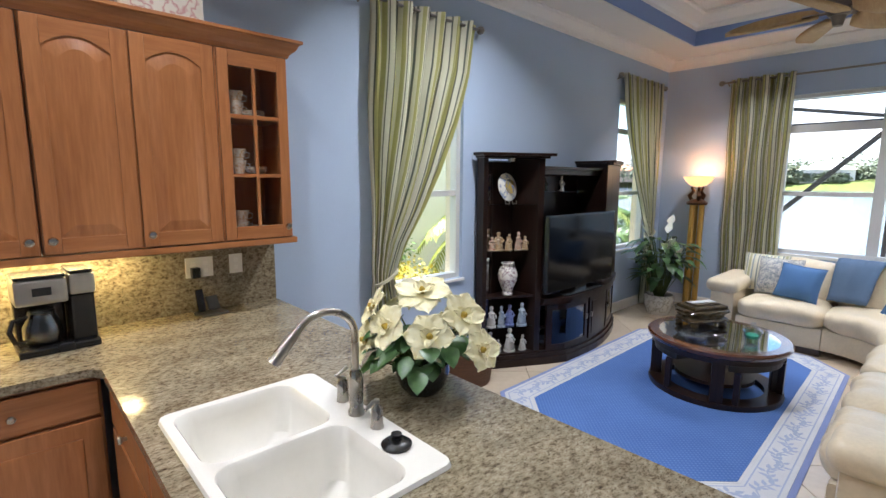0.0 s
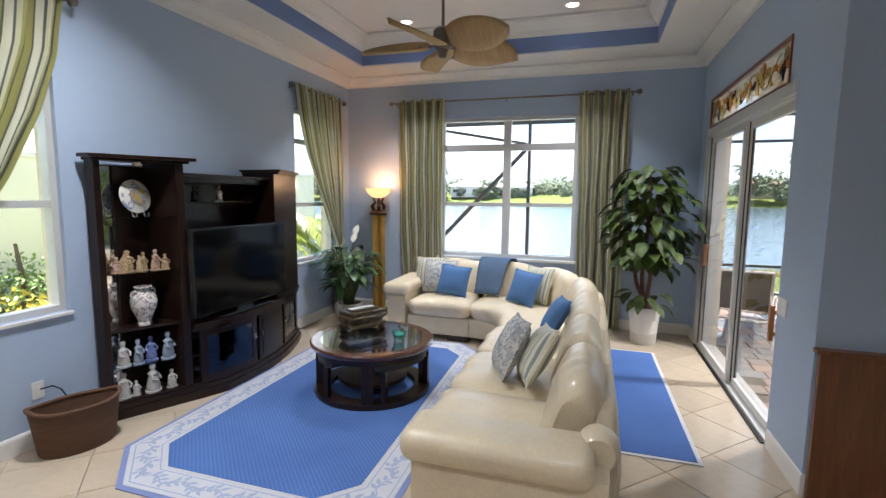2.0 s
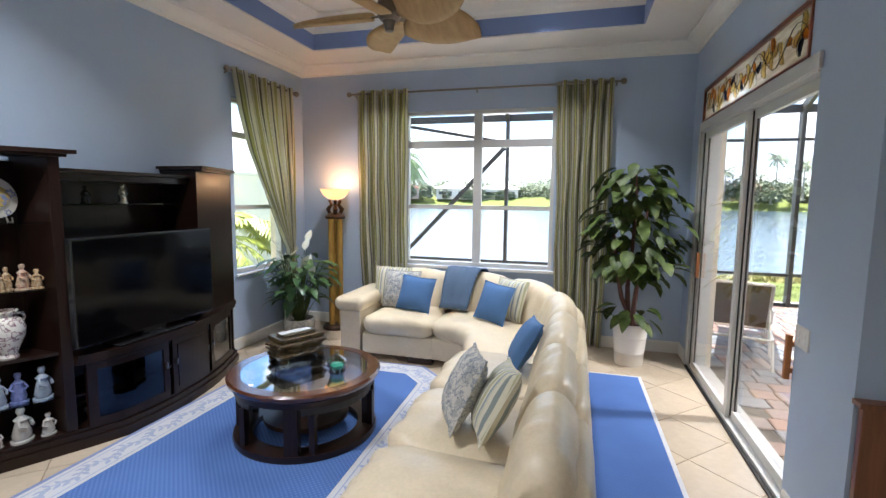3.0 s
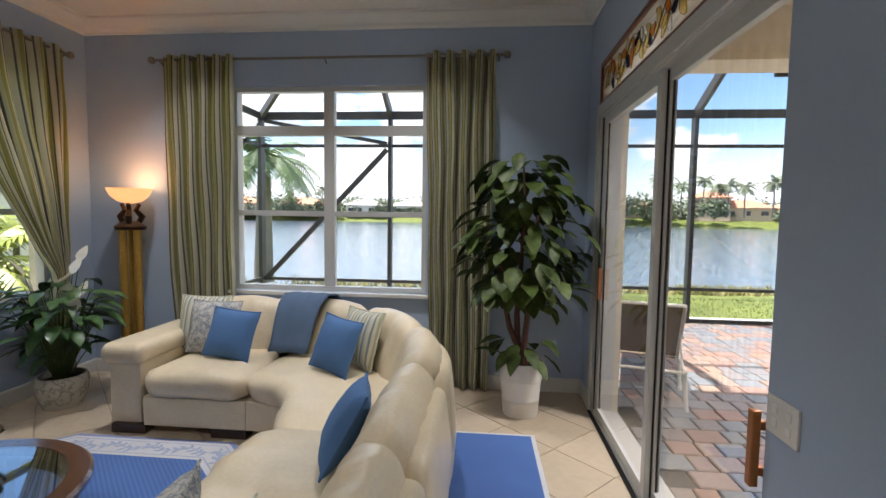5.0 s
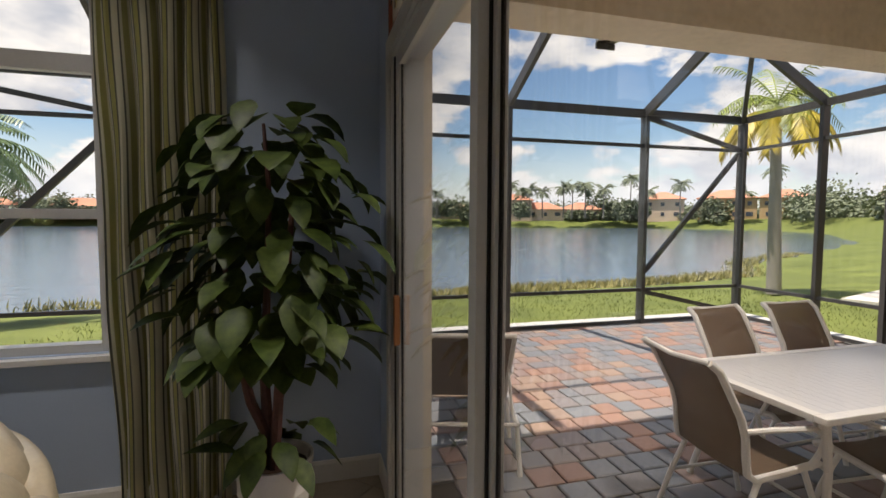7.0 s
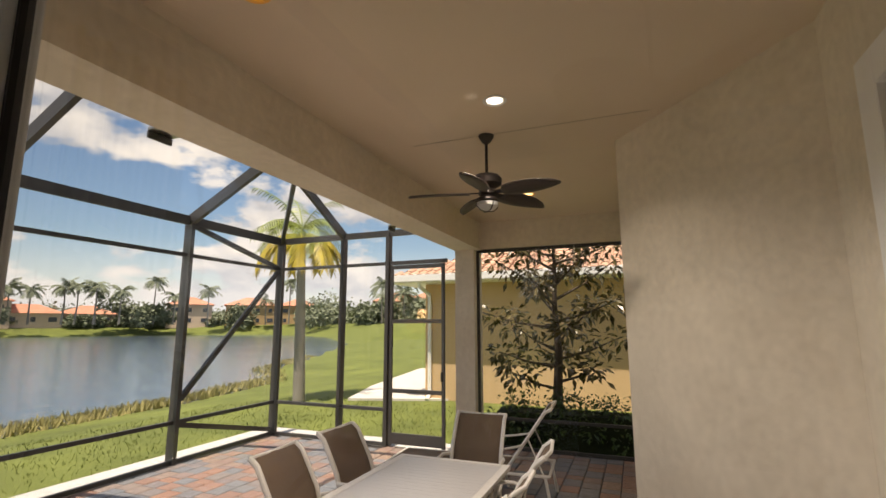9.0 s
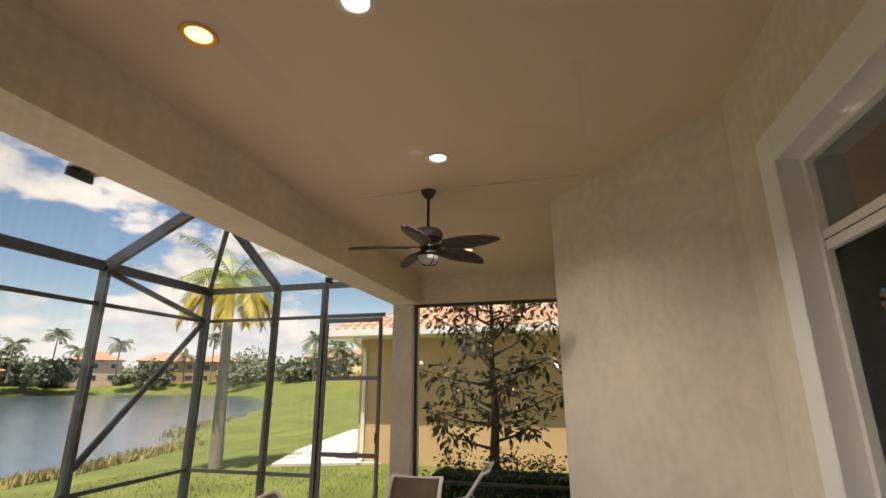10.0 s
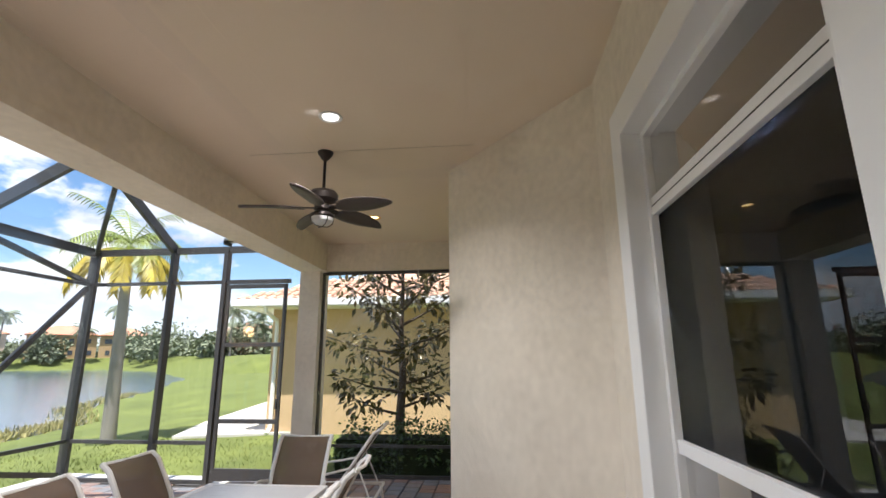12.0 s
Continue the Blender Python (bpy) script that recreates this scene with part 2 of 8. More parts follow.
# ---- mesh helpers ----
def link_mesh(name, bm, material, smooth=False):
    me = bpy.data.meshes.new(name)
    bmesh.ops.recalc_face_normals(bm, faces=bm.faces)
    bm.to_mesh(me)
    bm.free()
    for m in (material if isinstance(material, (list, tuple)) else [material]):
        me.materials.append(m)
    if smooth:
        for p in me.polygons:
            p.use_smooth = True
        me.set_sharp_from_angle(angle=radians(38))
    return new(name, me)


def thing(name, x, y, z, label, category, group="", kind="", rz=0):
    e = new(name)
    e.matrix_basis = pose(x, y, z, 0, 0, rz)
    e.empty_display_size = 0.1
    return tagged(e, label, category, group, kind)


def part(name, bm, material, parent, label="", smooth=False):
    o = link_mesh(name, bm, material, smooth)
    o.parent = parent
    if label:
        tagged(o, label)
    return o


def structure(name, bm, material, label, category, smooth=False):
    return tagged(link_mesh(name, bm, material, smooth), label, category, kind="structure")


def box(bm, x0, y0, z0, x1, y1, z1, bevel=0.0, m=None):
    r = bmesh.ops.create_cube(bm, size=1.0)
    vs = r["verts"]
    for v in vs:
        v.co = Vector((x0 + (v.co.x + 0.5) * (x1 - x0), y0 + (v.co.y + 0.5) * (y1 - y0), z0 + (v.co.z + 0.5) * (z1 - z0)))
    if bevel:
        es = list({e for v in vs for e in v.link_edges})
        r = bmesh.ops.bevel(bm, geom=es, offset=bevel, segments=2, profile=0.6, affect="EDGES")
        vs = r["verts"]
    if m is not None:
        bmesh.ops.transform(bm, matrix=m, verts=list(vs))
    return vs


def boxes(*specs, bevel=0.0):
    bm = bmesh.new()
    for s in specs:
        box(bm, *s, bevel=bevel)
    return bm


def lathe(bm, prof, n=24, at=(0, 0, 0), sx=1.0, sy=1.0, close=False):
    """Turns (radius, height) points round z."""
    rings = []
    for r, z in prof:
        if r < 1e-5:
            rings.append([bm.verts.new((at[0], at[1], at[2] + z))])
        else:
            rings.append([bm.verts.new((at[0] + sx * r * math.cos(2 * math.pi * k / n), at[1] + sy * r * math.sin(2 * math.pi * k / n), at[2] + z)) for k in range(n)])
    pairs = list(zip(rings, rings[1:])) + ([(rings[-1], rings[0])] if close else [])
    for a, b in pairs:
        for k in range(n):
            k2 = (k + 1) % n
            f = [a[k % len(a)], a[k2 % len(a)], b[k2 % len(b)], b[k % len(b)]]
            f = list(dict.fromkeys(f))
            if len(f) > 2:
                bm.faces.new(f)
    return bm


def tube(bm, pts, radius, n=8, closed=False, flat=1.0):
    """A round bar along points; radius may be a list."""
    pts = [Vector(p) for p in pts]
    rad = radius if isinstance(radius, (list, tuple)) else [radius] * len(pts)
    rings, up = [], None
    for i, p in enumerate(pts):
        a = pts[i - 1] if (i > 0 or closed) else p
        c = pts[(i + 1) % len(pts)] if (i < len(pts) - 1 or closed) else p
        d = (c - a).normalized()
        if up is None:
            up = Vector((0, 0, 1)) if abs(d.z) < 0.9 else Vector((1, 0, 0))
        s = d.cross(up).normalized()
        up = s.cross(d).normalized()
        rings.append([bm.verts.new(p + rad[i] * (math.cos(2 * math.pi * k / n) * s + flat * math.sin(2 * math.pi * k / n) * up)) for k in range(n)])
    pairs = list(zip(rings, rings[1:])) + ([(rings[-1], rings[0])] if closed else [])
    for a, b in pairs:
        for k in range(n):
            bm.faces.new((a[k], a[(k + 1) % n], b[(k + 1) % n], b[k]))
    if not closed:
        bm.faces.new(rings[0])
        bm.faces.new(rings[-1])
    return bm


def bar(bm, p, q, w, h=None):
    """A square bar from p to q."""
    p, q = Vector(p), Vector(q)
    h = h or w
    d = (q - p).normalized()
    up = Vector((0, 0, 1)) if abs(d.z) < 0.95 else Vector((0, 1, 0))
    s = d.cross(up).normalized()
    u = s.cross(d).normalized()
    vs = [[bm.verts.new(c + s * a * w / 2 + u * b * h / 2) for a, b in ((-1, -1), (1, -1), (1, 1), (-1, 1))] for c in (p, q)]
    for k in range(4):
        bm.faces.new((vs[0][k], vs[0][(k + 1) % 4], vs[1][(k + 1) % 4], vs[1][k]))
    bm.faces.new(vs[0])
    bm.faces.new(vs[1])
    return bm


def prism(bm, poly, z0, z1):
    a, b = [bm.verts.new((x, y, z0)) for x, y in poly], [bm.verts.new((x, y, z1)) for x, y in poly]
    n = len(poly)
    for k in range(n):
        bm.faces.new((a[k], a[(k + 1) % n], b[(k + 1) % n], b[k]))
    bm.faces.new(a)
    bm.faces.new(b)
    return bm


def sweep(bm, prof, path, closed=False):
    """Sweeps a (out, up) profile along plan points, mitred."""
    n, rings = len(path), []
    for i in range(n):
        p = Vector(path[i]).to_2d()
        a = Vector(path[i - 1]).to_2d() if (i > 0 or closed) else None
        c = Vector(path[(i + 1) % n]).to_2d() if (i < n - 1 or closed) else None
        d1 = (p - a).normalized() if a is not None else (c - p).normalized()
        d2 = (c - p).normalized() if c is not None else d1
        n1, n2 = Vector((-d1.y, d1.x)), Vector((-d2.y, d2.x))
        m = (n1 + n2).normalized()
        k = 1.0 / max(0.3, m.dot(n1))
        rings.append([bm.verts.new((p.x + m.x * o * k, p.y + m.y * o * k, u)) for o, u in prof])
    pairs = list(zip(rings, rings[1:])) + ([(rings[-1], rings[0])] if closed else [])
    q = len(prof)
    for a, b in pairs:
        for k in range(q):
            bm.faces.new((a[k], a[(k + 1) % q], b[(k + 1) % q], b[k]))
    if not closed:
        bm.faces.new(rings[0])
        bm.faces.new(rings[-1])
    return bm


def wall_with_holes(bm, axis, at0, at1, u0, u1, z0, z1, holes):
    """A wall between at0 and at1 across `axis`, running u0..u1, with (u0, u1, z0, z1) holes through it."""
    us = sorted({u0, u1, *[h[0] for h in holes], *[h[1] for h in holes]})
    zs = sorted({z0, z1, *[h[2] for h in holes], *[h[3] for h in holes]})
    grid = {}

    def vert(a, u, z):
        key = (a, round(u, 4), round(z, 4))
        if key not in grid:
            grid[key] = bm.verts.new((a, u, z) if axis == "x" else (u, a, z))
        return grid[key]

    solid = {}
    for i in range(len(us) - 1):
        for j in range(len(zs) - 1):
            cu, cz = (us[i] + us[i + 1]) / 2, (zs[j] + zs[j + 1]) / 2
            solid[i, j] = not any(h[0] < cu < h[1] and h[2] < cz < h[3] for h in holes)
    for (i, j), s in solid.items():
        if not s:
            continue
        q = [(us[i], zs[j]), (us[i + 1], zs[j]), (us[i + 1], zs[j + 1]), (us[i], zs[j + 1])]
        for a in (at0, at1):
            bm.faces.new([vert(a, u, z) for u, z in q])
        for (di, dj), (p, r) in {(0, -1): (0, 1), (1, 0): (1, 2), (0, 1): (2, 3), (-1, 0): (3, 0)}.items():
            if not solid.get((i + di, j + dj), False):
                bm.faces.new([vert(at0, *q[p]), vert(at0, *q[r]), vert(at1, *q[r]), vert(at1, *q[p])])
    return bm

# ---- the house: living room, kitchen side, covered lanai ----
AY, BX, CY, RX = 3.14, 7.44, -1.58, 4.07     # inner faces of the walls
CZ = 3.36                                    # soffit of the ceiling
WIN_B = (-0.15, 1.70, 0.86, 2.76)            # openings: from, to, sill, head
WIN_A1, WIN_A2 = (2.45, 3.35, 0.87, 2.76), (6.08, 7.00, 0.84, 2.74)
DOOR_C, TRANSOM = (4.655, 7.04, 0.0, 2.44), (4.79, 7.03, 2.47, 2.79)
WIN_W = (-3.785, -2.335, 0.75, 2.735)

bm = wall_with_holes(bmesh.new(), "y", AY, AY + 0.12, -3.2, BX, 0, 4.0, [WIN_A1, WIN_A2])
structure("wall_north", bm, WALL, "smooth light blue painted wall with two windows", "wall")
bm = wall_with_holes(bmesh.new(), "x", BX, BX + 0.12, CY - 0.12, AY + 0.12, 0, 4.0, [WIN_B])
structure("wall_east", bm, WALL, "smooth light blue painted wall round the lake window", "wall")
bm = wall_with_holes(bmesh.new(), "y", CY, CY - 0.12, RX, BX, 0, 4.0, [DOOR_C, TRANSOM])
structure("wall_south", bm, WALL, "smooth light blue painted wall round the sliding door", "wall")
bm = wall_with_holes(bmesh.new(), "x", RX, RX + 0.06, -4.35, CY - 0.12, 0, 4.0, [WIN_W])
structure("wall_return", bm, WALL, "blue painted return wall beside the sliding door", "wall")
bm = boxes((-3.32, -4.47, 0, -3.2, AY + 0.12, 4.0))
structure("wall_west", bm, WALL, "plain blue painted wall closing the kitchen", "wall")
bm = boxes((-3.2, -4.47, 0, RX + 0.06, -4.35, 4.0))
structure("wall_nook", bm, WALL, "plain blue painted wall closing the breakfast nook", "wall")

# stucco outside
bm = wall_with_holes(bmesh.new(), "y", AY + 0.122, AY + 0.22, -3.32, BX + 0.22, -0.3, 4.0, [WIN_A1, WIN_A2])
structure("exterior_wall_north", bm, STUCCO, "tan textured stucco outside wall", "wall")
bm = wall_with_holes(bmesh.new(), "x", BX + 0.122, BX + 0.22, CY - 0.22, AY + 0.12, -0.3, 4.0, [WIN_B])
structure("exterior_wall_east", bm, STUCCO, "tan textured stucco outside wall facing the lake", "wall")
bm = wall_with_holes(bmesh.new(), "y", CY - 0.122, CY - 0.22, RX + 0.12, BX + 0.12, -0.3, 4.0, [(4.56, DOOR_C[1], -0.3, 2.44), TRANSOM])
structure("exterior_wall_south", bm, STUCCO, "tan textured stucco wall round the sliding door", "wall")
bm = wall_with_holes(bmesh.new(), "x", RX + 0.062, RX + 0.12, -4.36, CY - 0.12, -0.3, 4.0, [WIN_W])
structure("exterior_wall_nook", bm, STUCCO, "tan textured stucco wall with a white framed window", "wall")
bm = prism(bmesh.new(), [(3.4, -4.48), (RX + 0.061, -4.362), (RX + 0.121, -4.362), (5.27, -5.76), (5.27, -8.98), (3.4, -8.98)], -0.3, 4.0)
structure("exterior_wall_angled", bm, STUCCO, "angled tan stucco wall of the lanai with trowel marks", "wall")

# threshold and inside floor slab
structure("floor", boxes((-3.2, -4.35, -0.2, RX, CY, -0.012), (-3.2, CY, -0.2, BX, AY, -0.012)), GROUT, "cream ceramic tile floor laid on the diagonal", "floor")
structure("door_threshold", boxes((DOOR_C[0], CY - 0.22, -0.2, DOOR_C[1], CY, 0.0)), ALU, "grey aluminium threshold of the sliding door", "threshold")

# ceiling with a raised tray
TX0, TX1, TY0, TY1, TZ = 2.6, 6.79, -0.97, 2.58, 3.72
bm = boxes((-3.2, -4.35, CZ, RX, CY - 0.12, 4.0), (-3.2, CY - 0.12, CZ, TX0, AY, 4.0), (TX1, CY, CZ, BX, AY, 4.0), (TX0, CY, CZ, TX1, TY0, 4.0), (TX0, TY1, CZ, TX1, AY, 4.0), (TX0, TY0, TZ, TX1, TY1, 4.0))
structure("ceiling", bm, CEIL, "off-white ceiling with a raised tray", "ceiling")
bm = sweep(bmesh.new(), [(0.0, CZ + 0.012), (0.012, CZ + 0.012), (0.012, 3.54), (0.0, 3.54)], [(TX0, TY0), (TX1, TY0), (TX1, TY1), (TX0, TY1)], True)
structure("tray_band", bm, BAND, "deep blue painted band inside the ceiling tray", "trim")
CROWN = [(0.0, 0.0), (0.012, 0.0), (0.02, 0.02), (0.05, 0.035), (0.085, 0.075), (0.10, 0.095), (0.125, 0.10), (0.125, 0.118), (0.0, 0.118)]
bm = sweep(bmesh.new(), [(0.004 + o * 1.25, 3.54 + u * 1.5) for o, u in CROWN], [(TX0, TY0), (TX1, TY0), (TX1, TY1), (TX0, TY1)], True)
structure("tray_crown", bm, TRIM, "white crown moulding inside the ceiling tray", "trim")
bm = sweep(bmesh.new(), [(o * 1.2, 3.245 + u * 0.97) for o, u in CROWN], [(RX, CY), (BX, CY), (BX, AY), (-3.2, AY)])
structure("crown_moulding", bm, TRIM, "white crown moulding along the blue walls", "trim")
SKIRT = [(0.0, 0.0), (0.014, 0.0), (0.014, 0.11), (0.008, 0.128), (0.0, 0.13)]
for k, path in enumerate(([(BX, AY), (1.62, AY)], [(BX, CY), (BX, AY)], [(DOOR_C[1] + 0.03, CY), (BX, CY)], [(RX, -4.3), (RX, CY), (DOOR_C[0] - 0.03, CY)])):
    structure("baseboard_%d" % (k + 1), sweep(bmesh.new(), SKIRT, path), TRIM, "white painted baseboard along the wall", "baseboard")

# roof deck over house and lanai
# unseen north overhang drawn out to keep sun off the living room floor
structure("roof", boxes((-3.5, -9.2, 4.0, 7.95, 4.4, 4.15)), SOFFIT, "plain flat roof deck over house and lanai", "roof")
structure("lanai_ceiling", boxes((RX + 0.12, -8.98, 3.38, 7.45, CY - 0.22, 4.0)), SOFFIT, "tan painted lanai ceiling with a fine crack", "ceiling")
structure("ceiling_joint", boxes((5.0, -5.198, 3.377, 7.0, -5.195, 3.38)), mat("crack_shadow", (0.42, 0.34, 0.24), 0.9), "fine joint across the lanai ceiling", "trim")
structure("lanai_beam", boxes((7.45, -8.98, 2.94, 7.85, CY - 0.22, 4.0)), STUCCO, "tan stucco beam along the lanai's edge", "beam")
structure("lanai_header", boxes((5.27, -8.95, 2.95, 7.45, -8.6, 3.38)), STUCCO, "tan stucco header over the side screen", "beam")
structure("lanai_pier", boxes((7.53, -8.95, -0.3, 7.85, -8.55, 2.94)), STUCCO, "tan stucco pier at the lanai's corner", "column")


def window(name, axis, at, o, label, vert=(), horiz=(), mt=ALU, sill=None, w=0.045, gm=GLASS):
    """Frame, bars and glass set in an opening; bars at the given places."""
    u0, u1, z0, z1 = o
    e = thing(name, 0, 0, 0, label, "window", kind="structure")

    def bx(bm, a, b, c, d, depth, off=0.0):
        if axis == "x":
            box(bm, at - depth / 2 + off, a, c, at + depth / 2 + off, b, d, 0.003)
        else:
            box(bm, a, at - depth / 2 + off, c, b, at + depth / 2 + off, d, 0.003)

    bm = bmesh.new()
    bx(bm, u0, u0 + w, z0, z1, 0.08)
    bx(bm, u1 - w, u1, z0, z1, 0.08)
    bx(bm, u0 + w, u1 - w, z0, z0 + w, 0.08)
    bx(bm, u0 + w, u1 - w, z1 - w, z1, 0.08)
    part("window_frame", bm, mt, e)
    for v, t in vert:
        bm = bmesh.new()
        bx(bm, v - t / 2, v + t / 2, z0 + w, z1 - w, 0.07)
        part("mullion", bm, mt, e)
    cuts = [u0 + w] + [c for v, t in vert for c in (v - t / 2, v + t / 2)] + [u1 - w]
    rows = [z0 + w] + [c for v, t in horiz for c in (v - t / 2, v + t / 2)] + [z1 - w]
    for a, b in zip(cuts[::2], cuts[1::2]):
        for v, t in horiz:
            bm = bmesh.new()
            bx(bm, a, b, v - t / 2, v + t / 2, 0.06)
            part("glazing_bar", bm, mt, e)
        for c, d in zip(rows[::2], rows[1::2]):
            bm = bmesh.new()
            bx(bm, a - 0.004, b + 0.004, c - 0.004, d + 0.004, 0.006)
            g = part("pane", bm, gm, e, "clear glass pane" if gm is GLASS else "grey tinted pane")
            g.visible_shadow = False
    return e


wb = window("window_1", "x", BX + 0.075, WIN_B, "wide aluminium framed window over the lake with clear panes", [(0.77, 0.10)], [(1.59, 0.05), (2.36, 0.09)])
part("window_sill", boxes((BX - 0.05, WIN_B[0] - 0.03, 0.825, BX + 0.04, WIN_B[1] + 0.03, 0.858), bevel=0.004), TRIM, wb, "white painted sill")
wa1 = window("window_2", "y", AY + 0.075, WIN_A1, "tall aluminium framed window behind a tied curtain", [], [(1.62, 0.05), (2.36, 0.06)])
part("window_sill", boxes((WIN_A1[0] - 0.01, AY - 0.025, 0.845, WIN_A1[1] + 0.01, AY + 0.04, 0.868), bevel=0.004), TRIM, wa1, "white painted sill")
wa2 = window("window_3", "y", AY + 0.075, WIN_A2, "narrow aluminium framed window behind a tied curtain", [], [(1.57, 0.05), (2.36, 0.06)])
part("window_sill", boxes((WIN_A2[0] - 0.01, AY - 0.025, 0.815, WIN_A2[1] + 0.01, AY + 0.04, 0.838), bevel=0.004), TRIM, wa2, "white painted sill")
ww = window("window_4", "x", RX + 0.003, WIN_W, "white framed kitchen window with dark reflecting panes", [], [(2.322, 0.088), (1.222, 0.056)], WHITE_FRAME, w=0.04, gm=glass("tinted_glass", (0.32, 0.335, 0.34), 5.0))
part("rail_joint", boxes((RX + 0.0331, WIN_W[0] + 0.04, 2.320, RX + 0.0345, WIN_W[1] - 0.04, 2.325)), SEAL, ww)
TR_W = [(-3.945, -3.785, 0.6, 2.895), (-2.335, -2.175, 0.6, 2.895), (-3.785, -2.335, 2.735, 2.895), (-3.785, -2.335, 0.6, 0.75)]
for a, b, c, d in TR_W:
    part("trim_board", boxes((RX + 0.121, a, c, RX + 0.145, b, d), bevel=0.004), WHITE_FRAME, ww, "white raised trim")
part("reveal", boxes((RX + 0.044, -3.784, 0.75, RX + 0.143, -3.776, 2.727), (RX + 0.044, -3.784, 2.727, RX + 0.143, -2.336, 2.734), (RX + 0.044, -2.344, 0.75, RX + 0.143, -2.336, 2.727), (RX + 0.044, -3.776, 0.742, RX + 0.143, -2.344, 0.752)), WHITE_FRAME, ww)

# sliding door of two framed panels, closed
dr = thing("door_1", 0, 0, 0, "closed aluminium sliding glass door with two tall panels", "sliding door", kind="structure")
d0, d1, dz = DOOR_C[0], DOOR_C[1], DOOR_C[3]
part("door_frame", boxes((d0, CY - 0.08, 0, d0 + 0.006, CY - 0.02, dz), (d1 - 0.06, CY - 0.16, 0, d1, CY - 0.0, dz), (d0 + 0.02, CY - 0.16, dz - 0.07, d1 - 0.06, CY + 0.004, dz), (d0 + 0.02, CY - 0.16, 0.001, d1 - 0.06, CY - 0.0, 0.03), bevel=0.003), ALU, dr)
part("head_casing", boxes((d0 - 0.02, CY - 0.0, dz - 0.06, d1 + 0.03, CY + 0.02, dz + 0.025), (d1 - 0.01, CY - 0.0, 0, d1 + 0.05, CY + 0.018, dz - 0.06), bevel=0.004), ALU, dr)
for nm, a, b, yy, sl, sr in (("fixed_panel", 4.658, 5.785, -1.648, 0.025, 0.065), ("sliding_panel", 5.745, 6.98, -1.608, 0.06, 0.12)):
    z0, z1 = 0.03, dz - 0.07
    p = part(nm, boxes((a, yy - 0.017, z0, a + sl, yy + 0.017, z1), (b - sr, yy - 0.017, z0, b, yy + 0.017, z1), (a + sl, yy - 0.017, z0, b - sr, yy + 0.017, z0 + 0.065), (a + sl, yy - 0.017, z1 - 0.07, b - sr, yy + 0.017, z1), bevel=0.003), ALU, dr)
    part("gasket", boxes((a + sl, yy - 0.006, z0 + 0.065, a + sl + 0.005, yy + 0.006, z1 - 0.07), (b - sr - 0.005, yy - 0.006, z0 + 0.065, b - sr, yy + 0.006, z1 - 0.07)), SEAL, p)
    g = part("pane", boxes((a + sl + 0.005, yy - 0.003, z0 + 0.065, b - sr - 0.005, yy + 0.003, z1 - 0.07)), GLASS, p, "clear glass")
    g.visible_shadow = False
part("gasket_strip", boxes((5.7405, -1.6295, 0.05, 5.7445, -1.620, dz - 0.08)), SEAL, dr)
part("floor_track", boxes((d0 + 0.01, CY + 0.001, 0.001, d1 - 0.01, CY + 0.028, 0.012), bevel=0.003), SEAL, dr, "dark floor track")
part("gasket_strip", boxes((6.94, -1.60, 0.05, 6.965, -1.585, dz - 0.08)), SEAL, dr)
part("door_handle", boxes((4.672, -1.632, 0.74, 4.700, -1.612, 0.98), (4.674, -1.612, 0.77, 4.698, -1.575, 0.80), (4.674, -1.612, 0.92, 4.698, -1.575, 0.95), (4.670, -1.575, 0.735, 4.702, -1.548, 0.985), bevel=0.005), mat("copper_pull", (0.50, 0.20, 0.07), 0.35, 0.6), dr, "copper coloured pull handle")
part("door_handle", boxes((6.86, -1.605, 0.95, 6.89, -1.565, 1.20), bevel=0.008), mat("copper_handle", (0.45, 0.20, 0.09), 0.35, 0.7), dr, "copper coloured pull handle")

# stained glass light over the door
st = thing("window_5", 0, 0, 0, "stained glass panel of flowers in a red wooden frame", "stained glass", kind="structure")
REDWOOD = wood("red_brown_wood", (0.16, 0.035, 0.02), (0.24, 0.06, 0.03), 0)
a, b, c, d = TRANSOM
part("panel_frame", boxes((a, CY - 0.03, d - 0.035, b, CY + 0.012, d), (a, CY - 0.03, c, b, CY + 0.012, c + 0.02), (a, CY - 0.03, c + 0.02, a + 0.02, CY + 0.012, d - 0.035), (b - 0.025, CY - 0.03, c + 0.02, b, CY + 0.012, d - 0.035), bevel=0.003), REDWOOD, st)


def tinted(name, col):
    m, n, l, bs = nodes_of(name)
    tl, gl, mx, tr, m2 = n.new("ShaderNodeBsdfTranslucent"), n.new("ShaderNodeBsdfGlossy"), n.new("ShaderNodeMixShader"), n.new("ShaderNodeBsdfTransparent"), n.new("ShaderNodeMixShader")
    nz = noise_node(n, l, 9.0, 3)
    rp = ramp_node(n, l, nz.outputs["Fac"], [(0.3, shade(col, 0.6)), (0.7, shade(col, 1.15))])
    l.new(rp.outputs["Color"], tl.inputs["Color"])
    l.new(rp.outputs["Color"], tr.inputs["Color"])
    gl.inputs["Roughness"].default_value = 0.1
    m2.inputs["Fac"].default_value = 0.6
    mx.inputs["Fac"].default_value = 0.06
    l.new(tl.outputs["BSDF"], m2.inputs[1])
    l.new(tr.outputs["BSDF"], m2.inputs[2])
    l.new(m2.outputs["Shader"], mx.inputs[1])
    l.new(gl.outputs["BSDF"], mx.inputs[2])
    l.new(mx.outputs["Shader"], n["Material Output"].inputs["Surface"])
    return m


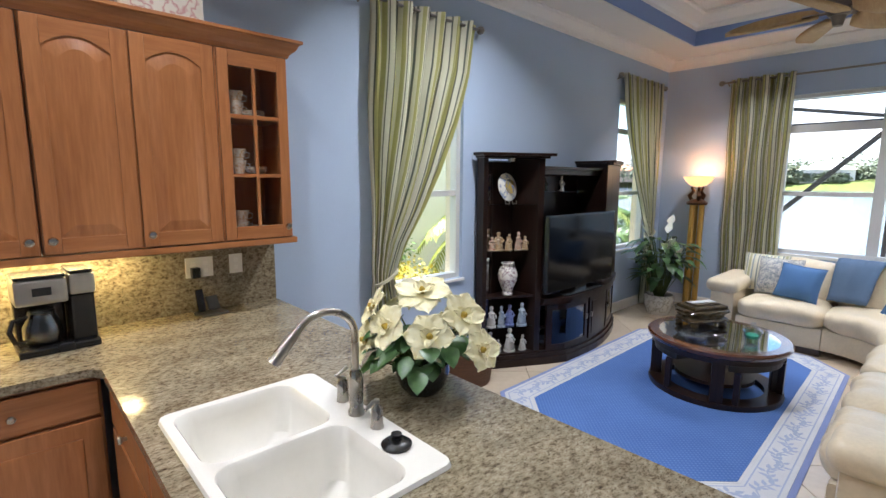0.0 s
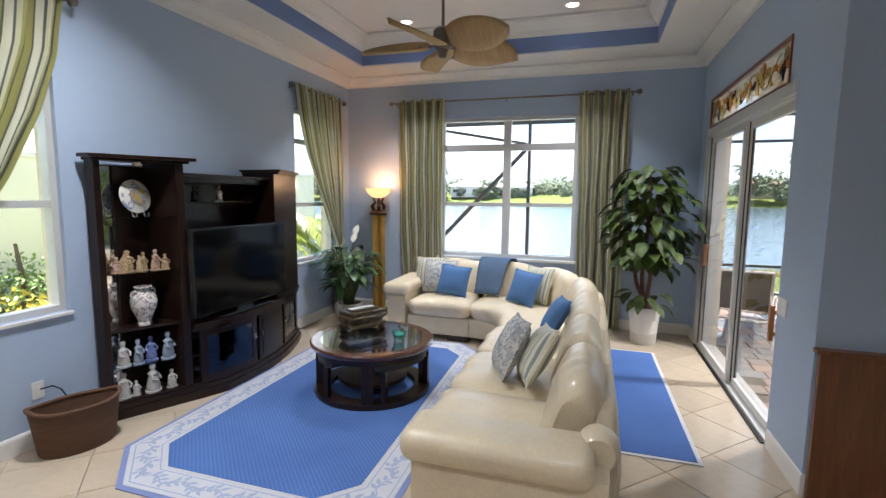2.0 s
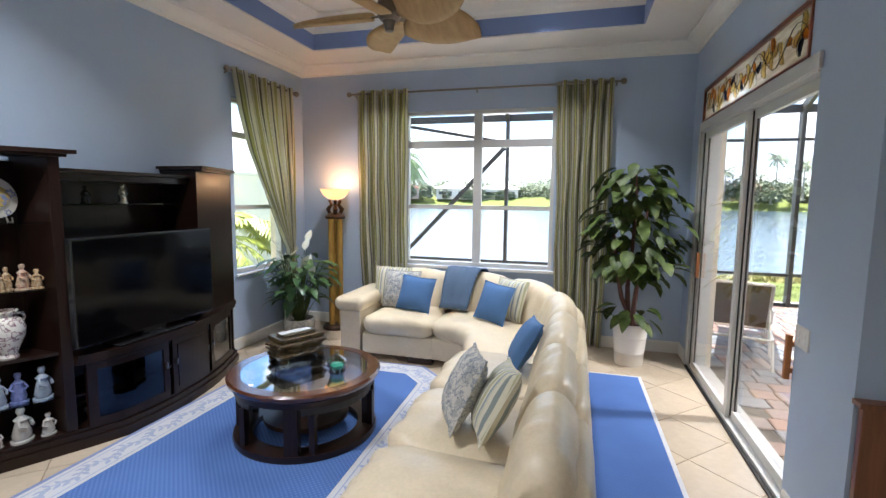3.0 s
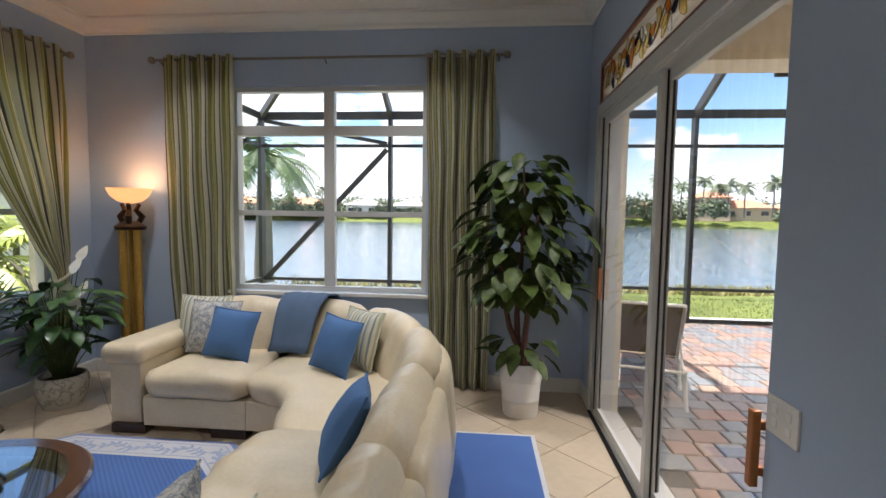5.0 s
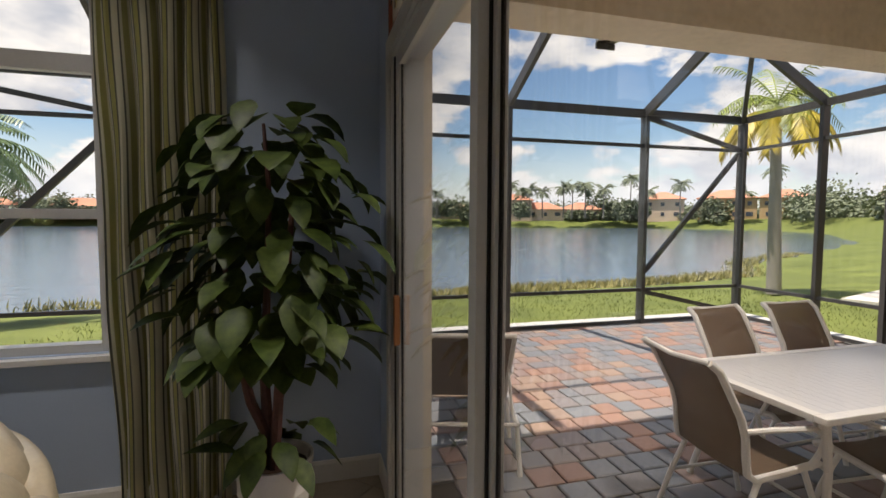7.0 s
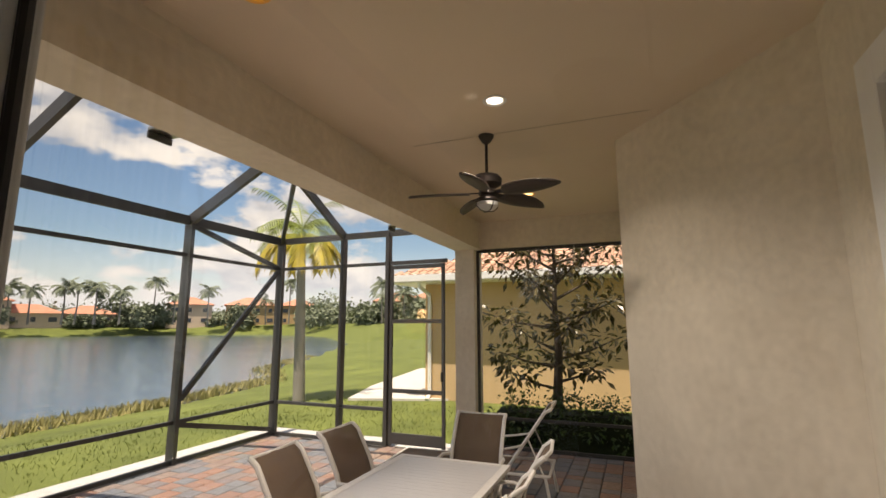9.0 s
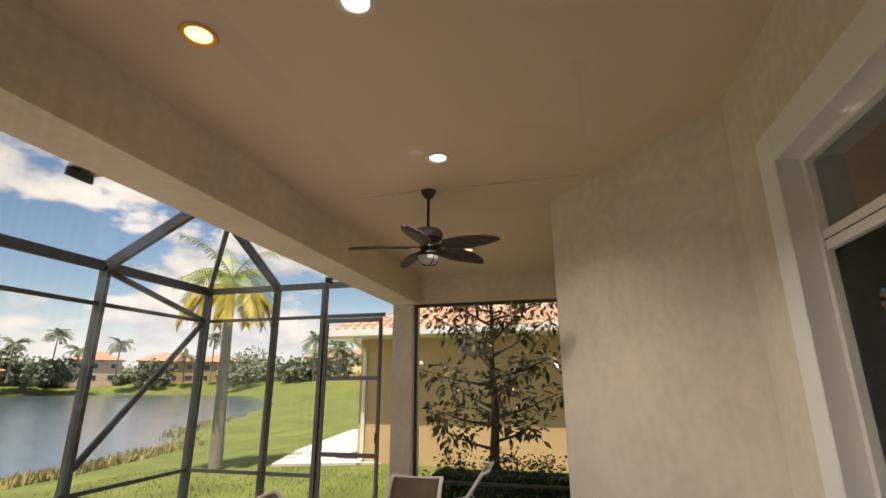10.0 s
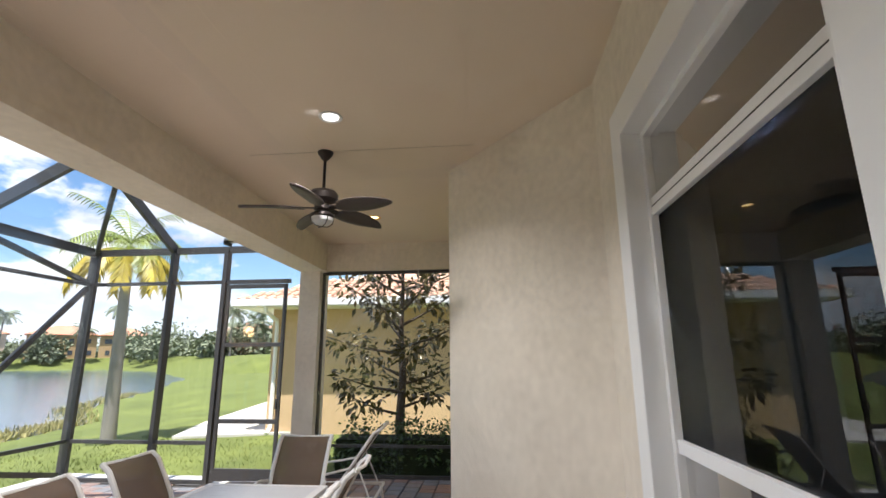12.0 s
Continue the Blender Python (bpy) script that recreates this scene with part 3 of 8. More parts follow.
CREAM_G, AMBER_G, ORANGE_G, BLUE_G, LEAD = tinted("cream_glass", (0.98, 0.95, 0.86)), tinted("amber_glass", (0.98, 0.76, 0.38)), tinted("orange_glass", (0.90, 0.46, 0.14)), tinted("dark_blue_glass", (0.06, 0.08, 0.16)), mat("lead_came", (0.03, 0.03, 0.03), 0.5, 0.5)
part("backing_pane", boxes((a + 0.02, CY - 0.012, c + 0.02, b - 0.025, CY - 0.006, d - 0.035)), CREAM_G, st, "cream opalescent glass").visible_shadow = False
rnd = random.Random(5)


def petal_poly(cx, cz, r, ang, k=0.45, n=10):
    out = []
    for i in range(n):
        t = 2 * math.pi * i / n
        x, z = r * (0.5 + 0.5 * math.cos(t)), r * k * math.sin(t) * (0.6 + 0.4 * math.cos(t - 2))
        out.append((cx + x * math.cos(ang) - z * math.sin(ang), cz + x * math.sin(ang) + z * math.cos(ang)))
    return out


zc0, zc1 = c + 0.035, d - 0.05
x = a + 0.12
while x < b - 0.12:
    cz_ = rnd.uniform(zc0 + 0.07, zc1 - 0.07)
    base = rnd.uniform(0, 6.28)
    nb = rnd.choice((2, 3, 4))
    for k in range(nb):
        ang = base + k * 6.28 / nb + rnd.uniform(-0.3, 0.3)
        pts = petal_poly(x, cz_, rnd.uniform(0.085, 0.135), ang)
        pts = [(min(max(px, a + 0.03), b - 0.035), min(max(pz, zc0 - 0.01), zc1 + 0.01)) for px, pz in pts]
        yy = CY - 0.002 + 0.0012 * (k % 4)
        bm = bmesh.new()
        vs = [bm.verts.new((px, yy, pz)) for px, pz in pts]
        f = bm.faces.new(vs)
        ex = bmesh.ops.extrude_face_region(bm, geom=[f])
        bmesh.ops.translate(bm, vec=(0, -0.003, 0), verts=[v for v in ex["geom"] if isinstance(v, bmesh.types.BMVert)])
        part("petal", bm, rnd.choice((AMBER_G, AMBER_G, AMBER_G, ORANGE_G, BLUE_G, CREAM_G)), st).visible_shadow = False
        bm = bmesh.new()
        tube(bm, [(px, CY + 0.003, pz) for px, pz in pts], 0.0014, 4, True)
        part("lead_line", bm, LEAD, st)
    x += rnd.uniform(0.12, 0.16)
bm = bmesh.new()
for k in range(1):
    tube(bm, [(a + 0.03 + (b - a - 0.07) * i / 40, CY + 0.004, (zc0 + zc1) / 2 + 0.09 * math.sin(i * 0.55 + k * 2.1)) for i in range(41)], 0.003, 4)
part("lead_line", bm, LEAD, st)


# recessed lights
LENS, LENS_W = glow("white_lamp_lens", (1.0, 0.95, 0.88), 2.2), glow("warm_lamp_lens", (1.0, 0.72, 0.32), 2.4)
def can_light(x, y, z, watts, colour, label, lens_col, spread=125):
    e = thing("recessed_light", x, y, z, label, "recessed light", "recessed ceiling lights")
    bm = lathe(bmesh.new(), [(0.062, -0.001), (0.085, -0.001), (0.090, -0.006), (0.084, -0.011), (0.066, -0.008)], 24, close=True)
    part("trim_ring", bm, lens_col, e, smooth=True)
    part("lens", lathe(bmesh.new(), [(0, -0.0025), (0.061, -0.0025), (0.061, -0.001), (0, -0.001)], 24), LENS_W if colour == WARM else LENS, e, "glowing lens")
    disc_lamp(x, y, z - 0.006, watts, colour, 0.115, spread)


GOLD_RING = mat("gold_reflector", (0.85, 0.45, 0.06), 0.4, 0.3)
# tray lights; the one at x = 3.0 is only added fill
for x, y in LIVING_CANS:
    can_light(x, y, TZ if (TX0 < x < TX1 and TY0 < y < TY1) else CZ, 6 if x > 6 else 12, WHITE, "lit round recessed light in the tray ceiling", TRIM, 95 if x > 6 else 125)
for x, y in KITCHEN_CANS:
    can_light(x, y, CZ, 4.2, WHITE, "lit round recessed light over the kitchen", TRIM)
for k, (x, y) in enumerate(LANAI_CANS):
    can_light(x, y, 3.38, 3 if k in (0, 3) else (22 if k == 1 else 11), WARM if k in (0, 3) else WHITE, "lit round recessed light in the lanai ceiling", GOLD_RING if k in (0, 3) else TRIM, 90 if k == 0 else 128)

# ---- outside: ground, lake, cage, far shore ----
PZ = -0.08                                   # patio level
SHORE = [(21, 400), (20.5, 60), (20.5, 6), (20.5, -6), (21, -14), (22.5, -21), (28, -27), (33, -38), (48, -66), (78, -102), (112, -122), (136, -106), (150, -82), (160, -60), (168, -36), (178, 0), (182, 40), (176, 80), (160, 400)]


def in_lake(x, y):
    c = False
    n = len(SHORE)
    for i in range(n):
        (x1, y1), (x2, y2) = SHORE[i], SHORE[(i + 1) % n]
        if (y1 > y) != (y2 > y) and x < (x2 - x1) * (y - y1) / (y2 - y1) + x1:
            c = not c
    return c


def shore_dist(x, y):
    best = 1e9
    n = len(SHORE)
    for i in range(n):
        (x1, y1), (x2, y2) = SHORE[i], SHORE[(i + 1) % n]
        dx, dy = x2 - x1, y2 - y1
        t = max(0, min(1, ((x - x1) * dx + (y - y1) * dy) / (dx * dx + dy * dy)))
        best = min(best, math.hypot(x - x1 - t * dx, y - y1 - t * dy))
    return best


WZ = -1.0


def ground_z(x, y):
    d = shore_dist(x, y)
    d += 0.5 * noise.noise(Vector((x * 0.15, y * 0.15, 0)))
    if in_lake(x, y):
        return WZ - min(1.5, 0.12 + d * 0.25)
    near = math.hypot(x - 6, y + 3) < 75
    top, run = (-0.24, 9.0) if near else (2.5, 15.0)
    t = max(0.0, min(1.0, d / run))
    z = WZ - 0.02 + (top - WZ) * (t * t * (3 - 2 * t)) ** 0.8
    if near and x > 8:
        z += 0.03 * noise.noise(Vector((x * 0.4, y * 0.4, 1)))
    return z


GRASS = mat("lawn_grass", (0.10, 0.135, 0.022), 0.95, var=0.35, big=0.6, fine=26, bump=0.8, col2=(0.20, 0.235, 0.05))
bm = bmesh.new()
radii = [0.0, 4.0] + [6 * 1.052 ** k for k in range(118)] + [3200]
NA = 240
rings = []
for r in radii:
    ring = []
    for k in range(NA if r else 1):
        a = 2 * math.pi * k / NA
        x, y = 6 + r * math.cos(a), -3 + r * math.sin(a)
        z = -0.3 if r < 5 else (ground_z(x, y) if r < 700 else 2.5)
        if -9.2 < y < 3.4 and x < 11.05:
            z = min(z, -0.3)
        ring.append(bm.verts.new((x, y, z)))
    rings.append(ring)
for a, b in zip(rings, rings[1:]):
    for k in range(NA):
        k2 = (k + 1) % NA
        f = list(dict.fromkeys([a[k % len(a)], b[k], b[k2], a[k2 % len(a)]]))
        bm.faces.new(f)
structure("ground", bm, GRASS, "mown green lawn sloping to the lake shore", "lawn", True)


def water_mat():
    m, n, l, b = nodes_of("lake_water")
    b.inputs["Base Color"].default_value = (0.085, 0.12, 0.16, 1)
    b.inputs["Roughness"].default_value = 0.12
    tc = n.new("ShaderNodeTexCoord")
    mp = n.new("ShaderNodeMapping")
    mp.inputs["Scale"].default_value = (1.0, 0.45, 1.0)
    l.new(tc.outputs["Object"], mp.inputs["Vector"])
    nz = noise_node(n, l, 1.7, 4, mp.outputs["Vector"], 0.65)
    bp = n.new("ShaderNodeBump")
    bp.inputs["Strength"].default_value, bp.inputs["Distance"].default_value = 0.4, 0.10
    l.new(nz.outputs["Fac"], bp.inputs["Height"])
    l.new(bp.outputs["Normal"], b.inputs["Normal"])
    return m


bm = bmesh.new()
vs = [bm.verts.new(p) for p in ((15, -200, WZ), (420, -200, WZ), (420, 420, WZ), (15, 420, WZ))]
bm.faces.new(vs)
structure("water", bm, water_mat(), "rippled grey-blue lake water", "lake")

# shell gravel strip beside the cage, reeds along the shore
GRAVEL = mat("white_shell_gravel", (0.58, 0.57, 0.545), 0.95, var=0.2, big=9, fine=45, bump=0.9)
bm = bmesh.new()
sweep(bm, [(-0.75, -0.3), (-0.72, -0.16), (-0.45, -0.10), (0.0, -0.09), (0.0, -0.3)], [(7.9, -8.30), (11.14, -8.30), (11.14, 3.3)])
tagged(link_mesh("gravel_strip", bm, GRAVEL), "strip of crushed white shell along the cage", "gravel", kind="stuff")
rnd = random.Random(11)
bm = bmesh.new()
for k in range(6500):
    i = rnd.choice((1, 2, 2, 3, 3, 3, 4, 4, 5, 6))
    (x1, y1), (x2, y2) = SHORE[i], SHORE[i + 1]
    t = rnd.random()
    x, y = x1 + (x2 - x1) * t, y1 + (y2 - y1) * t
    x, y = x - rnd.uniform(-0.7, 0.8), y + rnd.uniform(-0.6, 0.9)
    h, a = rnd.uniform(0.10, 0.32) * (1 + 0.6 * noise.noise(Vector((x * 0.3, y * 0.3, 3)))), rnd.uniform(0, 3.14)
    w, lx, ly = rnd.uniform(0.02, 0.05), rnd.uniform(-0.15, 0.15), rnd.uniform(-0.15, 0.15)
    z = max(WZ - 0.05, ground_z(x, y))
    p = [bm.verts.new((x + w * math.cos(a), y + w * math.sin(a), z)), bm.verts.new((x - w * math.cos(a), y - w * math.sin(a), z)), bm.verts.new((x + lx, y + ly, z + h))]
    bm.faces.new(p)
tagged(link_mesh("shore_reeds", bm, mat("dry_reeds", (0.30, 0.27, 0.09), 0.9, var=0.3, big=0.8, fine=20, bump=0, col2=(0.44, 0.39, 0.16))), "dry green-brown reeds along the lake's edge", "reeds", kind="stuff")
bm = bmesh.new()
for k in range(9000):
    x, y = rnd.uniform(11.6, 17.5), rnd.uniform(-13.5, 3.0)
    if rnd.random() < 0.25:
        x, y = rnd.uniform(7.9, 13), rnd.uniform(-13, -8.9)
    z = ground_z(x, y)
    h, a, w = rnd.uniform(0.03, 0.08), rnd.uniform(0, 3.14), rnd.uniform(0.004, 0.010)
    lx, ly = rnd.uniform(-0.04, 0.04), rnd.uniform(-0.04, 0.04)
    bm.faces.new([bm.verts.new((x + w * math.cos(a), y + w * math.sin(a), z)), bm.verts.new((x - w * math.cos(a), y - w * math.sin(a), z)), bm.verts.new((x + lx, y + ly, z + h))])
tagged(link_mesh("lawn_blades", bm, GRASS), "short green grass blades of the lawn", "grass", kind="stuff")

# screen cage of dark aluminium
cage = thing("screen_cage", 11.06, -3, PZ, "dark bronze aluminium pool cage with sloped roof beams", "screen enclosure")


def cage_bar(name, p, q, w, h=None):
    o = Vector((11.06, -3, PZ))
    part(name, bar(bmesh.new(), Vector(p) - o, Vector(q) - o, w, h), CAGE, cage)


GX, G0, G1, EZ = 11.06, -8.2, 3.17, 3.24
POSTS = [3.17, 0.92, -1.5, -3.95, -6.27, -8.2]
for y in POSTS:
    bm = bmesh.new()
    bar(bm, (0, y + 3, 0), (0, y + 3, EZ - PZ), 0.14, 0.06)
    part("post", bm, CAGE, cage)
cage_bar("eave_beam", (GX, G0, EZ), (GX, G1, EZ), 0.05, 0.13)
for z, t in ((2.74, 0.05), (0.46, 0.05), (PZ + 0.03, 0.05)):
    cage_bar("rail", (GX, G0, z), (GX, G1, z), t, t)
cage_bar("brace", (GX, -8.12, 2.68), (GX, -6.33, 0.75), 0.05, 0.07)
cage_bar("brace", (GX, -6.33, 3.18), (GX, -8.12, 2.76), 0.05, 0.07)
cage_bar("brace", (GX, -6.33, 0.42), (GX, -8.12, 0.02), 0.05, 0.07)
cage_bar("brace", (GX, 0.98, 2.68), (GX, 3.1, 0.46), 0.05, 0.08)
cage_bar("brace", (GX, 3.1, 3.16), (GX, 0.98, 2.78), 0.05, 0.06)
TOP, RUN = 4.42, 2.25
for y in POSTS[1:-1]:
    cage_bar("rafter", (GX, y, EZ), (GX - RUN, y, TOP), 0.06, 0.15)
    cage_bar("roof_beam", (GX - RUN, y, TOP), (7.98, y, TOP + 0.1), 0.06, 0.15)
for ys, s in ((G0, 1), (G1, -1)):
    cage_bar("hip_rafter", (GX, ys, EZ), (GX - RUN, ys + s * RUN, TOP), 0.06, 0.12)
    cage_bar("eave_beam", (GX, ys, EZ), (7.9, ys, EZ), 0.05, 0.10)
    cage_bar("rafter", (9.73, ys, EZ), (9.73, ys + s * 2.0, TOP - 0.12), 0.06, 0.13)
cage_bar("ridge_beam", (GX - RUN, G0 + RUN, TOP), (GX - RUN, G1 - RUN, TOP), 0.05, 0.12)
for x in (9.73, 8.87):
    cage_bar("post", (x, G0, PZ), (x, G0, EZ), 0.06, 0.12)
for x in (9.4, 7.72):
    cage_bar("post", (x, G1, PZ), (x, G1, EZ), 0.06, 0.12)
for z in (2.74, 0.46, PZ + 0.03):
    cage_bar("rail", (GX, G0, z), (8.87, G0, z), 0.05, 0.05)
    cage_bar("rail", (GX, G1, z), (7.66, G1, z), 0.05, 0.05)
cage_bar("brace", (GX, G1, 3.16), (9.4, G1, 2.0), 0.05, 0.06)
cage_bar("rail", (8.87, G0, 2.74), (7.85, G0, 2.74), 0.05, 0.06)
sd = thing("screen_door", 8.36, G0, PZ, "dark framed screen door at the cage's side", "door")
for spec in ((-0.47, -0.02, 0.02, -0.42, 0.02, 2.78), (0.42, -0.02, 0.02, 0.47, 0.02, 2.78)):
    part("door_stile", boxes(spec, bevel=0.003), CAGE, sd)
for z in (0.05, 0.80, 1.86, 2.72):
    part("door_rail", boxes((-0.42, -0.02, z, 0.42, 0.02, z + (0.06 if z > 0.1 else 0.16)), bevel=0.003), CAGE, sd)
part("door_handle", boxes((-0.44, 0.02, 1.0, -0.42, 0.06, 1.14), bevel=0.004), CAGE, sd)
# far side screen frame of the covered lanai
sf = thing("side_screen", 6.4, -8.7, PZ, "dark frame of the lanai's side screen", "screen frame")
part("frame_bar", boxes((-1.13, -0.02, 0.0, 1.13, 0.02, 0.05)), CAGE, sf)
part("frame_bar", boxes((-1.13, -0.02, 2.98, 1.13, 0.02, 3.03)), CAGE, sf)
part("frame_bar", boxes((1.09, -0.02, 0.05, 1.13, 0.02, 2.98)), CAGE, sf)
part("frame_bar", boxes((-1.13, -0.02, 0.05, -1.10, 0.02, 2.98)), CAGE, sf)
part("kick_rail", boxes((-1.10, -0.02, 0.42, 1.09, 0.02, 0.46)), CAGE, sf)
part("corner_strip", boxes((-1.165, -0.03, 0.0, -1.131, 0.10, 3.03), bevel=0.004), WHITE_FRAME, sf, "white corner strip")
# gutter brackets where the cage roof meets the eave
for y in (-3.55, -6.9):
    g = thing("gutter_bracket", 8.02, y, 3.0, "grey sheet metal bracket under the lanai eave", "bracket", "gutter brackets")
    part("plate", boxes((-0.16, -0.09, 0.03, 0.12, 0.09, 0.055), bevel=0.01), CHROME, g)
    part("lip", boxes((0.10, -0.09, -0.02, 0.12, 0.09, 0.03), bevel=0.008), CAGE, g)

# ---- neighbour's house ----
NWALL = mat("orange_tan_stucco", (0.60, 0.42, 0.235), 0.9, var=0.08, big=0.8, fine=24, bump=0.3)
RTILE = mat("clay_roof_tile", (0.60, 0.34, 0.22), 0.85, var=0.2, big=2, fine=12, bump=0.2, per_object=0.18, col2=(0.72, 0.47, 0.33))
nb = thing("neighbour_house", 5.0, -17, -0.3, "tan stucco neighbouring house with a clay tile roof", "house")
part("wall", boxes((-9, -8, 0, 5.7, 3.2, 3.2)), NWALL, nb)
part("eave_soffit", boxes((-9.6, -8.6, 3.2, 6.45, 3.85, 3.30)), WHITE_FRAME, nb)
part("gutter", boxes((-9.6, 3.85, 3.22, 6.5, 3.97, 3.42), (6.45, -8.6, 3.22, 6.57, 3.85, 3.42), bevel=0.02), WHITE_FRAME, nb, "white gutter")
bm = bmesh.new()
e0 = [(-9.6, -8.6, 3.35), (6.5, -8.6, 3.35), (6.5, 3.9, 3.35), (-9.6, 3.9, 3.35)]
ridge = [(-3.5, -2.3, 5.8), (0.4, -2.3, 5.8)]
vb = [bm.verts.new(p) for p in e0]
vr = [bm.verts.new(p) for p in ridge]
bm.faces.new(vb)
bm.faces.new((vb[0], vb[1], vr[1], vr[0]))
bm.faces.new((vb[1], vb[2], vr[1]))
bm.faces.new((vb[2], vb[3], vr[0], vr[1]))
bm.faces.new((vb[3], vb[0], vr[0]))
roof = part("tile_roof", bm, RTILE, nb, "barrel clay tiles")
tm = bpy.data.meshes.new("roof_tile")
bm = bmesh.new()
for k in range(6):
    a0, a1 = math.pi * k / 6, math.pi * (k + 1) / 6
    q = [(0.11 * math.cos(a0), 0, 0.075 * math.sin(a0)), (0.11 * math.cos(a1), 0, 0.075 * math.sin(a1)), (0.085 * math.cos(a1), 0.44, 0.055 * math.sin(a1)), (0.085 * math.cos(a0), 0.44, 0.055 * math.sin(a0))]
    bm.faces.new([bm.verts.new(p) for p in q])
bm.faces.new([bm.verts.new((0.11 * math.cos(math.pi * k / 6), 0, 0.075 * math.sin(math.pi * k / 6))) for k in range(7)])
bm.to_mesh(tm)
bm.free()
tm.materials.append(RTILE)
pitch = math.atan2(2.45, 6.2)
for row in range(6):
    for k in range(44):
        x = 6.3 - 0.25 * k
        yy = 3.95 - row * 0.38 * math.cos(pitch)
        if x > 6.45 - (3.95 - yy) * 0.98:
            continue
        o = new("roof_tile", tm)
        o.parent = roof
        o.matrix_basis = Matrix.Translation((x, yy, 3.36 + row * 0.38 * math.sin(pitch))) @ Matrix.Rotation(math.pi, 4, "Z") @ Matrix.Rotation(pitch, 4, "X")
part("downspout", tube(bmesh.new(), [(5.62, 3.85, 3.25), (5.62, 3.80, 3.1), (5.55, 3.3, 2.9), (5.55, 3.26, 2.7), (5.55, 3.26, 0.2), (5.55, 3.45, 0.08)], 0.055, 8), WHITE_FRAME, nb, "white downspout", True)
CONC = mat("pale_concrete", (0.62, 0.59, 0.54), 0.9, var=0.08, big=1, fine=30, bump=0.2)
bm = prism(bmesh.new(), [(10.0, -13.75), (12.6, -12.9), (13.4, -15.5), (14.6, -22.0), (11.5, -22.0), (11.0, -14.5)], -0.4, -0.2)
structure("pavement", bm, CONC, "pale concrete walk beside the neighbouring house", "walkway")
# cream wall seen past the north windows
nc = thing("garden_wall", 4.5, 7.6, -0.3, "cream stucco house wall behind the flower bed", "wall")
part("wall", boxes((-7, 0, 0, 9, 0.3, 2.5)), mat("cream_stucco", (0.90, 0.87, 0.78), 0.9, var=0.06, big=0.8, fine=30, bump=0.2), nc)
part("coping", boxes((-7.05, -0.04, 2.501, 9.05, 0.34, 2.58), bevel=0.01), WHITE_FRAME, nc)


# ---- plants outside ----
def leaf_mat(name, col, col2, rough=0.45):
    m = mat(name, col, rough, var=0.35, big=3, fine=20, bump=0.05, col2=col2)
    return m


def frond(bm, base, heading, length, droop, lift, rnd, leaf_w=0.05, leaf_l=0.5, n=22, hang=0.7):
    """A feather palm leaf: a bent rib with leaflets on both sides."""
    p = Vector(base)
    d = Vector((math.cos(heading) * math.cos(lift), math.sin(heading) * math.cos(lift), math.sin(lift)))
    pts = []
    for i in range(n + 1):
        pts.append(p.copy())
        p = p + d * (length / n)
        d = (d + Vector((0, 0, -droop / n))).normalized()
    tube(bm, pts[::3] + [pts[-1]], [0.03 * (1 - 0.8 * i / (len(pts[::3]))) * length / 2.5 for i in range(len(pts[::3]) + 1)], 4)
    for i in range(2, n + 1):
        t = i / n
        ll = leaf_l * (0.35 + 1.3 * t * (1.15 - t)) * rnd.uniform(0.85, 1.1)
        dr = (pts[i] - pts[i - 1]).normalized()
        side = dr.cross(Vector((0, 0, 1)))
        side = side.normalized() if side.length > 0.05 else Vector((math.sin(heading), -math.cos(heading), 0))
        for s in (-1, 1):
            v = (side * s + dr * 0.55 + Vector((0, 0, -hang * rnd.uniform(0.6, 1.2)))).normalized()
            tip = pts[i] + v * ll
            w = dr * leaf_w * 0.5
            mid = pts[i] + v * ll * 0.5 + Vector((0, 0, 0.04 * ll))
            a, b = bm.verts.new(pts[i] - w), bm.verts.new(pts[i] + w)
            c, e = bm.verts.new(mid + w), bm.verts.new(mid - w)
            bm.faces.new((a, b, c, e))
            bm.faces.new((e, c, bm.verts.new(tip)))


def palm(name, x, y, z, height, label, fronds, length, trunk_r, green, green2, seed, leaf_l=0.5, leaf_w=0.05, old=None, group=""):
    r = random.Random(seed)
    e = thing(name, x, y, z, label, "palm tree", group)
    pts = [(0.25 * math.sin(i / 8 * 1.2) * (height / 8), 0, height * i / 8) for i in range(9)]
    part("trunk", tube(bmesh.new(), pts, [trunk_r * (1.25 - 0.5 * i / 8) for i in range(9)], 10), PTRUNK, e, smooth=True)
    top = Vector(pts[-1])
    bm = bmesh.new()
    for k in range(fronds):
        frond(bm, top + Vector((0, 0, 0.1)), k * 2.4 + r.uniform(-0.3, 0.3), length * r.uniform(0.8, 1.1), r.uniform(1.2, 2.4), r.uniform(0.0, 1.2), r, leaf_w, leaf_l)
    part("crown", bm, leaf_mat(name + "_leaf", green, green2), e)
    if old:
        bm = bmesh.new()
        for k in range(14):
            frond(bm, top - Vector((0, 0, 0.15)), k * 1.7 + 0.5, length * r.uniform(0.85, 1.15), 2.6, 0.4, r, leaf_w * 2.2, leaf_l * 1.0, 30, 1.3)
        part("old_fronds", bm, leaf_mat(name + "_old_leaf", *old), e, "yellowing hanging fronds")
    return e


